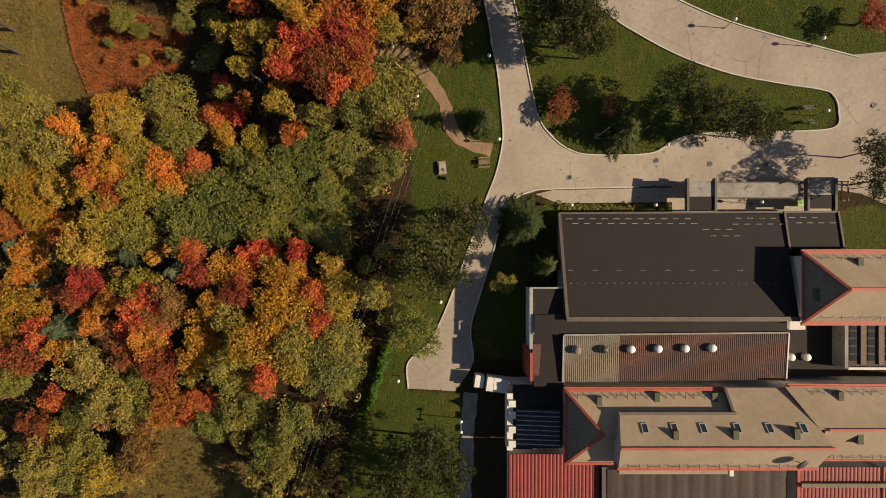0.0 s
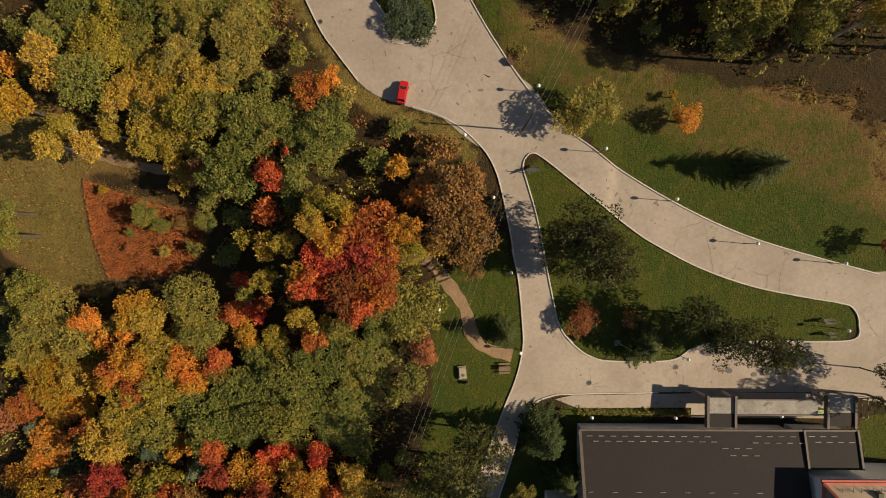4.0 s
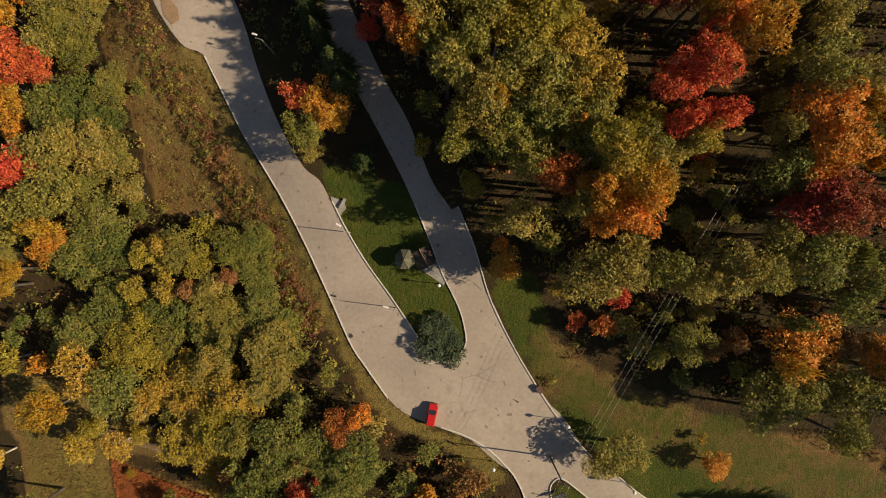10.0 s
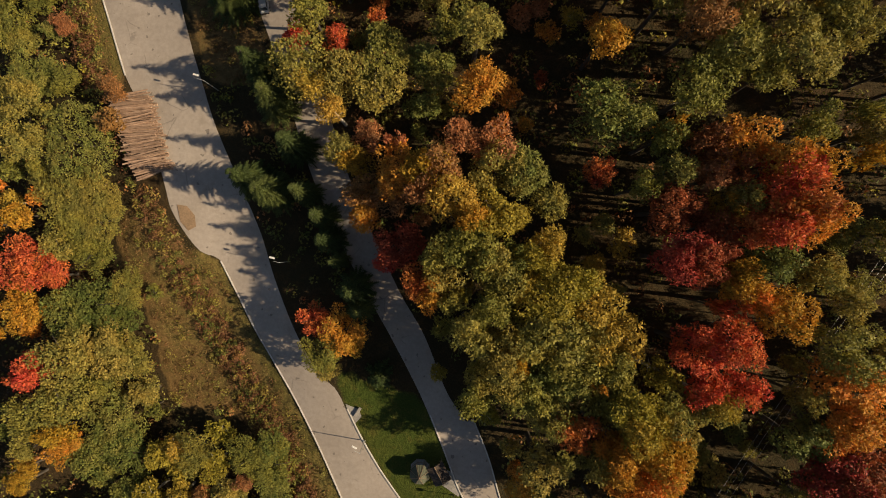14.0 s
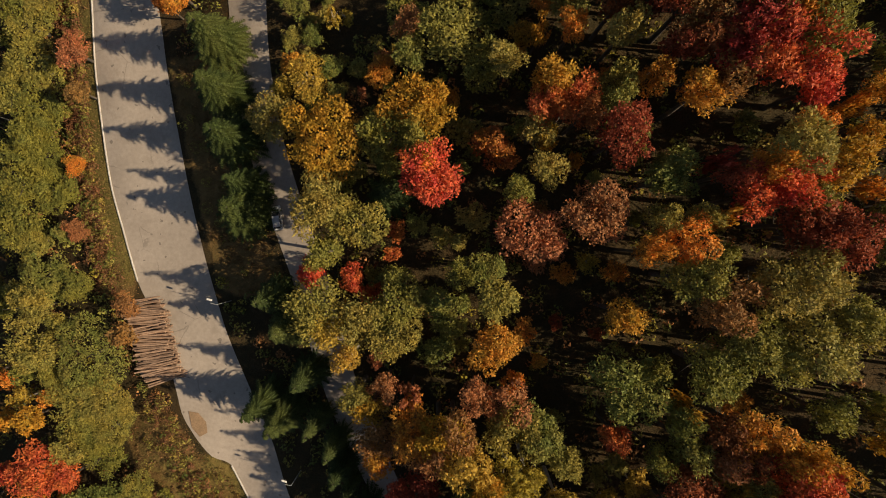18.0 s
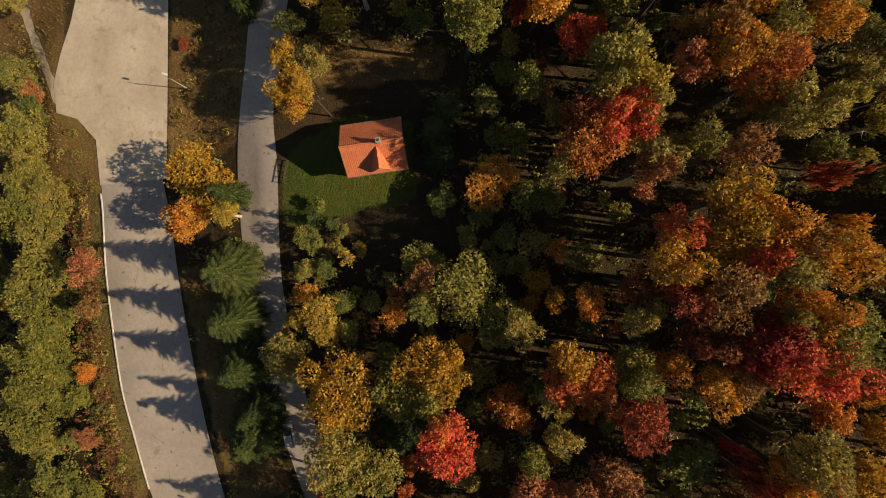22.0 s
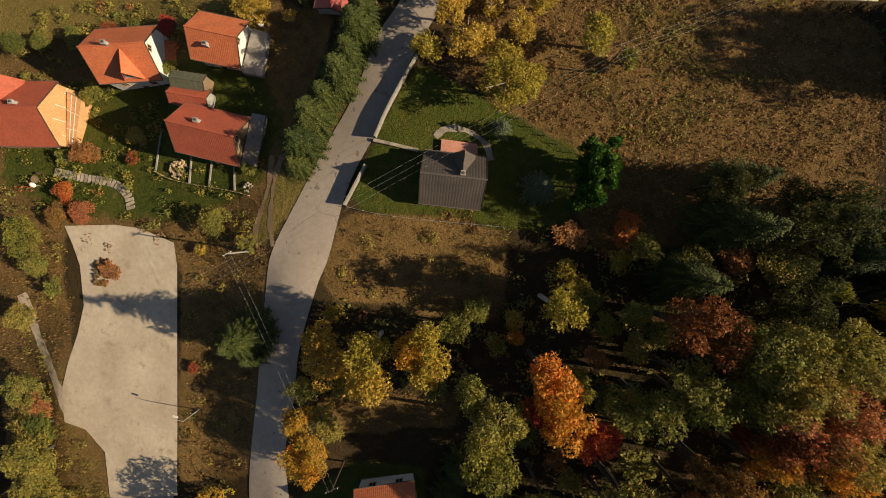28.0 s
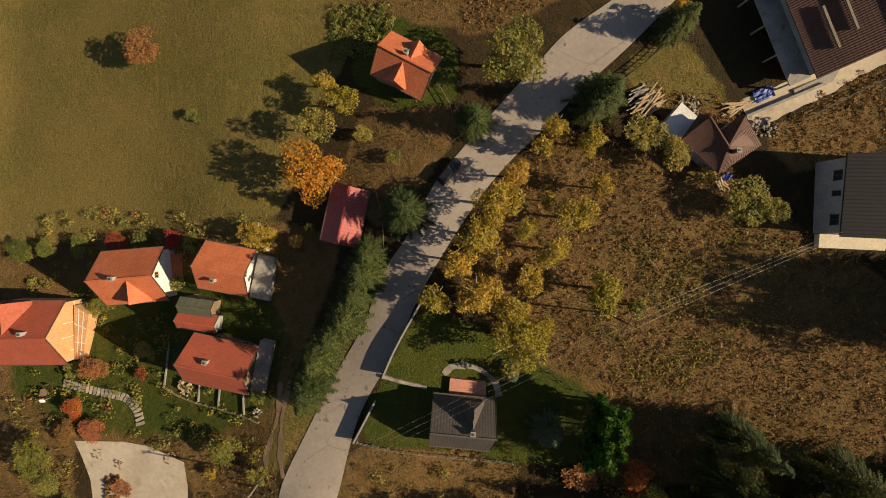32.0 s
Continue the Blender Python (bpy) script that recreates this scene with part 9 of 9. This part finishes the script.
car("small bright red hatchback parked at the road edge", -10.9, 63.5, 80, paint("red_car_paint", (0.50, 0.016, 0.016)), 3.9)
car("pale grey car parked under the trees on the upper road", -45.4, 170.2, 100, paint("grey_car_paint", (0.46, 0.46, 0.45)), 4.2)
car("black estate car parked beside the road", -27.3, 307.5, 52, paint("black_car_paint", (0.012, 0.012, 0.014)), 4.5, True)
truck = tagged(new("truck"), "white delivery truck with long box body", "truck")
box("cab", truck, (2.15, 3.85, -1.1, 1.1, 0.55, 2.45), WHITE, bevel=0.12)
box("windscreen", truck, (3.80, 3.88, -0.95, 0.95, 1.5, 2.25), GLASS)
box("chassis", truck, (-3.9, 3.6, -0.5, 0.5, 0.55, 0.8), METAL)
cargo = box("cargo_box", truck, (-3.95, 1.75, -1.22, 1.22, 0.85, 3.1), WHITE, bevel=0.04)
for x0 in (-2.5, -1.0, 0.5):
    box("roof_rib", cargo, (x0 - 0.03, x0 + 0.03, -1.2, 1.2, 3.1, 3.13), STEEL)
for s in (-1, 1):
    for u in (-2.6, 2.9):
        wheel(truck, u, s * 0.98, 0.46, 0.3)
    box("mirror", truck, (3.5, 3.6, s * 1.28 - 0.1, s * 1.28 + 0.1, 1.6, 2.0), METAL)
stand_at(truck, 9.3, -23.6, 172, -0.06)

# ---- stacked timber beside the wide road ----
LOG = surface("stripped_log", (0.38, 0.245, 0.165), (0.27, 0.165, 0.11), 1.2, 8.0, 0.85, 0.4, per_piece=0.7)
pile = tagged(new("log_pile"), "long stack of rough reddish logs beside the road", "log pile")
pile.location = (-67.0, 148.2, ground(-67.0, 148.2))
log_meshes = []
for i in range(4):
    verts, faces = [], []
    tube(verts, faces, [Vector((-3.5, 0, 0)), Vector((-1.2, pick.uniform(-0.12, 0.12), 0.04)), Vector((1.2, pick.uniform(-0.12, 0.12), 0.0)), Vector((3.5, 0, 0))], [0.17, 0.155, 0.14, 0.12], 7)
    faces += [tuple(range(6, -1, -1)), tuple(range(len(verts) - 7, len(verts)))]
    log_meshes.append(mesh_of("log", verts, faces, LOG, False))
for layer in range(6):
    for i in range(46 - 2 * layer):
        t = (i + 0.5 * (layer % 2) + layer) / 46
        if 0.34 < t < 0.37:
            continue
        q = Vector((-69.6 + 4.6 * t, 155.0 - 14.6 * t))
        log = new("log", pick.choice(log_meshes))
        log.parent = pile
        log.matrix_local = pose(q.x + 67.0 + pick.uniform(-0.6, 0.6), q.y - 148.2 + pick.uniform(-0.06, 0.06), ground(q.x, q.y) - pile.location.z + 0.15 + 0.24 * layer + pick.uniform(-0.03, 0.05),
                                pick.uniform(0, 360), pick.uniform(-3, 3), 4 + 10 * t + pick.uniform(-9, 9)) @ Matrix.Diagonal((pick.uniform(0.7, 1.1), 1, pick.uniform(0.8, 1.1), 1))

# ---- fences and walls ----


def fence(label, points, height=1.1, gap=2.2, material=None, rails=2, wire=False):
    f = tagged(new("fence"), label, "fence")
    f.location = (*points[0], 0)
    material = material or WOOD
    line = smooth_line(points, gap) if len(points) > 2 else [Vector(points[0]).lerp(Vector(points[1]), i / max(1, round((Vector(points[1]) - Vector(points[0])).length / gap))) for i in range(max(1, round((Vector(points[1]) - Vector(points[0])).length / gap)) + 1)]
    tops = []
    for q in line:
        p = Vector((q.x - points[0][0], q.y - points[0][1], ground(q.x, q.y)))
        rod("post", f, p - Vector((0, 0, 0.3)), p + Vector((0, 0, height)), 0.07, 0.06, material, sides=6)
        tops.append(p)
    for a, b in zip(tops, tops[1:]):
        for r in range(rails):
            up = Vector((0, 0, height * (0.92 - 0.45 * r)))
            bar("rail", f, a + up, b + up, 0.05 if not wire else 0.03, material, 0.10 if not wire else 0.03)
    return f


def low_wall(label, points, height=0.9, width=0.3, material=None):
    w = tagged(new("garden_wall"), label, "wall")
    w.location = (*points[0], 0)
    line = smooth_line(points, 1.2) if len(points) > 2 else [Vector(points[0]).lerp(Vector(points[1]), i / 8) for i in range(9)]
    for i, (a, b) in enumerate(zip(line, line[1:])):
        za, zb = ground(a.x, a.y), ground(b.x, b.y)
        bm = bmesh.new()
        d = (b - a)
        n = Vector((-d.y, d.x)).normalized() * width / 2
        o = Vector(points[0])
        ring0 = [(a - o + n, za), (a - o - n, za), (b - o - n, zb), (b - o + n, zb)]
        low = [bm.verts.new((p.x, p.y, z - 0.4)) for p, z in ring0]
        top = [bm.verts.new((p.x, p.y, z + height)) for p, z in ring0]
        bm.faces.new(low[::-1])
        bm.faces.new(top)
        for k2 in range(4):
            bm.faces.new((low[k2], low[(k2 + 1) % 4], top[(k2 + 1) % 4], top[k2]))
        bmesh.ops.recalc_face_normals(bm, faces=bm.faces[:])
        part("wall_section", bm, material or STONE, w)
    return w


low_wall("concrete garden wall along the upper road", [(-41.0, 264.6), (-37.9, 271.0)], 1.6, 0.28, CONCRETE)
low_wall("concrete garden wall beside the cabin lawn", [(-36.6, 275.4), (-34.6, 280.2), (-30.6, 288.0)], 1.5, 0.28, CONCRETE)
low_wall("stone wall beside the cabin gate", [(-36.9, 275.0), (-29.8, 273.6)], 0.5, 0.5, STONE)
fence("low wire fence along the cabin lawn", [(-40.6, 264.3), (-32.9, 263.1), (-16.0, 262.2)], 0.9, 2.4, STEEL, 2, True)
fence("wire fence behind the cabin garden", [(-26.0, 287.4), (-19.6, 283.0), (-15.4, 279.8), (-6.2, 274.1)], 1.0, 2.4, METAL, 2, True)
lane("garden_path_1", [(-27.2, 275.8), (-25.5, 277.2), (-22.0, 276.9), (-19.2, 274.9), (-18.4, 272.5)], 0.9, STONE, "curved stone garden path behind the cabin", 0.07)
fence("dark iron fence beside the building plot", [(-0.9, 322.5), (3.1, 325.9), (5.8, 329.2)], 1.2, 0.8, METAL, 3)
low_wall("pale concrete retaining wall of the drive", [(16.5, 316.6), (22.9, 319.5), (27.6, 321.6)], 0.6, 0.4, CONCRETE)
fence("metal rail fence along the drive", [(24.4, 316.0), (30.6, 319.6), (37.9, 323.4)], 0.9, 2.0, METAL, 2)
fence("wooden garden fence below the brick-red roof", [(-76.1, 269.4), (-73.2, 268.2), (-69.2, 267.4), (-65.4, 266.9), (-60.3, 266.2), (-57.5, 265.6)], 0.7, 1.8, PALE_WOOD, 2)
for a, b in (((-69.2, 273.0), (-69.2, 267.5)), ((-65.2, 271.6), (-65.4, 267.0)), ((-60.9, 270.4), (-60.4, 266.4)), ((-75.9, 277.0), (-76.1, 269.6))):
    low_wall("low concrete edging of garden beds", [a, b], 0.3, 0.22, CONCRETE)
fence("wooden fence by the red shed", [(-38.9, 304.5), (-37.6, 299.0), (-37.2, 294.0)], 1.0, 1.6, WOOD)
fence("short gate fence at the lone house", [(-46.9, 212.6), (-46.3, 216.2)], 1.1, 0.9, DARK_WOOD)
fence("old pasture fence beside the cottage", [(-29.6, 321.5), (-27.4, 318.0), (-26.9, 314.5)], 1.0, 1.8, WOOD)
steps = tagged(new("garden_steps"), "curved flight of pale stone garden steps", "steps")
steps.location = (*garden_steps_line[0], 0)
line = smooth_line(garden_steps_line, 0.75)
for i, q in enumerate(line[:-1]):
    d = line[i + 1] - q
    m = Matrix.Translation((q.x - garden_steps_line[0][0], q.y - garden_steps_line[0][1], ground(q.x, q.y) + 0.06)) @ pose(0, 0, 0, 0, 0, math.degrees(math.atan2(d.y, d.x)) + pick.uniform(-8, 8))
    bm = bmesh.new()
    box_into(bm, -0.29, 0.29, -0.75, 0.75, -0.2, 0.07, m, 0.03)
    part("step", bm, STONE, steps)
footbridge = tagged(new("footbridge"), "small slatted wooden footbridge over the ditch", "footbridge")
for i in range(9):
    box("slat", footbridge, (-1.5 + 0.34 * i, -1.22 + 0.34 * i, -0.75, 0.75, 0.15, 0.21), WOOD)
for y in (-0.6, 0.6):
    box("beam", footbridge, (-1.6, 1.6, y - 0.08, y + 0.08, -0.1, 0.15), DARK_WOOD)
stand_at(footbridge, -50.2, 271.4, -8)


def heap(name, label, category, x, y, rx, ry, height, count, size, material, long=1.0):
    """A heap of separate pieces."""
    ob = tagged(new(name), label, category)
    stand_at(ob, x, y)
    meshes = []
    for i in range(3):
        bm = bmesh.new()
        bmesh.ops.create_icosphere(bm, subdivisions=1, radius=1.0)
        for v in bm.verts:
            v.co *= pick.uniform(0.72, 1.15)
        me = bpy.data.meshes.new("piece")
        bm.to_mesh(me)
        bm.free()
        me.materials.append(material)
        meshes.append(me)
    for i in range(count):
        a, r = pick.uniform(0, 6.283), math.sqrt(pick.random())
        s = size * pick.uniform(0.5, 1.3)
        q = new("stone" if long == 1.0 else "plank", pick.choice(meshes))
        q.parent = ob
        q.matrix_local = pose(math.cos(a) * r * rx, math.sin(a) * r * ry, s * 0.3 + height * (1 - r) * pick.random(), pick.uniform(-20, 20), pick.uniform(-20, 20), pick.uniform(0, 360)) @ Matrix.Diagonal((s * long, s, s * 0.7, 1))
    return ob


path_steps = tagged(new("path_steps"), "worn wooden treads across the dirt footpath", "steps")
path_steps.location = (-12.4, 35.6, 0)
for i, q in enumerate(smooth_line([(-12.4, 35.6), (-6.4, 34.5), (-3.4, 31.1)], 1.3)):
    m = Matrix.Translation((q.x + 12.4, q.y - 35.6, ground(q.x, q.y) + 0.06)) @ pose(0, 0, 0, 0, 0, 80 - 7 * i)
    bm = bmesh.new()
    box_into(bm, -1.2, 1.2, -0.11, 0.11, -0.1, 0.12, m, 0.02)
    part("tread", bm, DARK_WOOD, path_steps)
heap("firewood_heap", "heap of pale split logs in the garden bed", "firewood", -71.4, 269.8, 1.8, 1.6, 0.7, 90, 0.20, PALE_WOOD, 1.9)
heap("stone_heap", "small heap of stones by the track", "stones", -57.8, 267.0, 0.9, 0.8, 0.3, 24, 0.2, STONE)
heap("firewood_heap", "small heap of split firewood by the wall", "firewood", -94.0, 271.4, 1.4, 0.6, 0.4, 22, 0.14, PALE_WOOD, 2.4)
heap("rubble_heap", "grey heap of building rubble", "rubble", 8.4, 318.2, 2.0, 1.6, 0.6, 60, 0.24, STONE)
heap("rubble_heap", "pale broken blocks and rubble", "rubble", 19.6, 315.2, 2.2, 1.5, 0.5, 55, 0.26, CONCRETE)
for x, y in ((-87.0, 257.2), (-82.9, 255.8), (-73.8, 257.6)):
    heap("earth_heap", "low ring of loose earth and stones on the gravel", "earth", x, y, 1.3, 1.2, 0.25, 34, 0.14, DIRT)
heap("leaf_heap", "heap of red-brown cut brushwood", "brushwood", -84.3, 251.5, 1.8, 2.6, 0.7, 70, 0.24, SCRUB_B, 2.2)


def planks(label, x, y, turn, count, length, spread, material):
    ob = tagged(new("plank_stack"), label, "planks")
    for i in range(count):
        bm = bmesh.new()
        l = length * pick.uniform(0.5, 1.0)
        box_into(bm, -l / 2, l / 2, -0.09, 0.09, -0.025, 0.025, pose(pick.uniform(-spread, spread), pick.uniform(-spread, spread), 0.06 + 0.05 * i * 0.5, pick.uniform(-4, 4), pick.uniform(-4, 4), pick.uniform(-22, 22)))
        part("plank", bm, material, ob)
    return stand_at(ob, x, y, turn)


planks("untidy pile of pale sawn planks", 2.3, 318.2, 38, 34, 4.6, 1.3, PALE_WOOD)
planks("grey weathered boards on the plank pile", 1.2, 319.8, 30, 18, 3.0, 1.0, CONCRETE)
planks("loose boards beside the drive", 15.4, 318.0, 20, 16, 4.2, 0.8, PALE_WOOD)
planks("pallet boards under a blue sheet", 13.4, 306.4, -50, 12, 2.6, 0.5, PALE_WOOD)
BLUE = surface("blue_tarpaulin", (0.030, 0.065, 0.30), (0.025, 0.050, 0.22), 0.8, 3.0, 0.5, 0.3)
for x, y, s in ((19.0, 320.0, 1.5), (14.2, 307.6, 0.8)):
    sheet_ob = tagged(new("tarpaulin"), "crumpled blue plastic tarpaulin on building materials", "tarpaulin")
    bm = bmesh.new()
    bmesh.ops.create_grid(bm, x_segments=9, y_segments=7, size=1.0)
    for v in bm.verts:
        v.co = Vector((v.co.x * s, v.co.y * s * 0.6, 0.25 + 0.3 * noise.noise(v.co * 2.1 + Vector((x, y, 0)))))
    part("sheet", bm, BLUE, sheet_ob)
    stand_at(sheet_ob, x, y, 25)
hut = tagged(new("shed"), "small white flat-roofed shed beside the summer house", "shed")
box("wall", hut, (-1.5, 1.5, -2.0, 2.0, -0.4, 2.0), WALL_GREY)
slab("roof", hut, [(-1.7, -2.2, 2.05), (1.7, -2.2, 2.05), (1.7, 2.2, 2.35), (-1.7, 2.2, 2.35)], WHITE, 0.12)
stand_at(hut, 6.2, 315.2, -38)
pale_pole = tagged(new("utility_pole"), "slim pale concrete utility pole beside the upper road", "utility pole", "utility poles")
rod("pole", pale_pole, (0, 0, -0.5), (0, 0, 8.7), 0.16, 0.10, CONCRETE, sides=10)
box("crossarm", pale_pole, (-0.7, 0.7, -0.05, 0.05, 8.2, 8.32), STEEL)
for x0 in (-0.6, 0.6):
    rod("insulator", pale_pole, (x0, 0, 8.32), (x0, 0, 8.5), 0.05, 0.04, WHITE)
stand_at(pale_pole, -56.6, 256.5, 30)
for x, y in ((-57.1, 294.3), (-97.6, 266.1)):
    dish = tagged(new("satellite_dish"), "white satellite dish on a short post", "satellite dish")
    rod("post", dish, (0, 0, -0.2), (0, 0, 1.5), 0.05, 0.04, STEEL)
    bm = bmesh.new()
    bmesh.ops.create_uvsphere(bm, u_segments=14, v_segments=8, radius=0.5, matrix=pose(0, 0, 1.7, 40, 0, 20) @ Matrix.Diagonal((1, 1, 0.2, 1)))
    part("bowl", bm, GLOBE, dish)
    stand_at(dish, x, y)
shrine = tagged(new("sun_shade"), "round stack of outdoor wooden garden seats", "garden seat")
rod("post", shrine, (0, 0, -0.2), (0, 0, 0.9), 0.08, 0.08, WOOD)
rod("table_top", shrine, (0, 0, 0.72), (0, 0, 0.78), 0.7, 0.7, WOOD, sides=14)
for i in range(4):
    a = i * 1.57
    rod("stool", shrine, (1.15 * math.cos(a), 1.15 * math.sin(a), -0.2), (1.15 * math.cos(a), 1.15 * math.sin(a), 0.42), 0.2, 0.2, DARK_WOOD, sides=10)
stand_at(shrine, -98.4, 267.2)

# ---- overhead wires ----


def wire_pole(x, y, height, turn):
    p = tagged(new("utility_pole"), "wooden utility pole with a crossarm", "utility pole", "utility poles")
    rod("pole", p, (0, 0, -0.5), (0, 0, height), 0.15, 0.10, DARK_WOOD)
    box("crossarm", p, (-1.0, 1.0, -0.06, 0.06, height - 0.5, height - 0.36), DARK_WOOD)
    for u in (-0.9, 0.0, 0.9):
        rod("insulator", p, (u, 0, height - 0.36), (u, 0, height - 0.12), 0.05, 0.04, WHITE)
    return stand_at(p, x, y, turn)


def wires(poles, turn, height, count=3, sag=1.4, last=None):
    group = tagged(new("power_line"), "thin pale overhead wires between poles", "cable")
    for a, b in zip(poles, poles[1:]):
        n = Vector((math.cos(radians(turn)), math.sin(radians(turn)), 0))
        for c in range(count):
            off = n * (0.9 * (c - (count - 1) / 2))
            p = Vector((*a, ground(*a) + height)) + off
            q = Vector((*b, ground(*b) + (last if last and b == poles[-1] else height))) + off * (0.4 if last and b == poles[-1] else 1.0)
            verts, faces = [], []
            pts = [p.lerp(q, t / 12) - Vector((0, 0, sag * 4 * (t / 12) * (1 - t / 12))) for t in range(13)]
            tube(verts, faces, pts, [0.010] * 13, 4)
            ob = new("wire", mesh_of("wire", verts, faces, STEEL))
            ob.parent = group


for x, y, hgt, turn in ((-44.0, -98.0, 11, -20), (9.6, 57.0, 9.5, -30), (52.0, 141.0, 10, -28), (-2.5, 286.4, 8.5, 60), (-39.6, 223.6, 8.5, 25)):
    wire_pole(x, y, hgt, turn)
wires([(-44.0, -98.0), (9.6, 57.0), (52.0, 141.0)], -22, 9.3)
wires([(-64.0, 250.5), (-2.5, 286.4), (26.4, 299.4)], 120, 8.3, 3, 0.8, 5.2)
wires([(-39.6, 223.6), (-56.6, 256.5)], 30, 8.4, 2, 0.8)
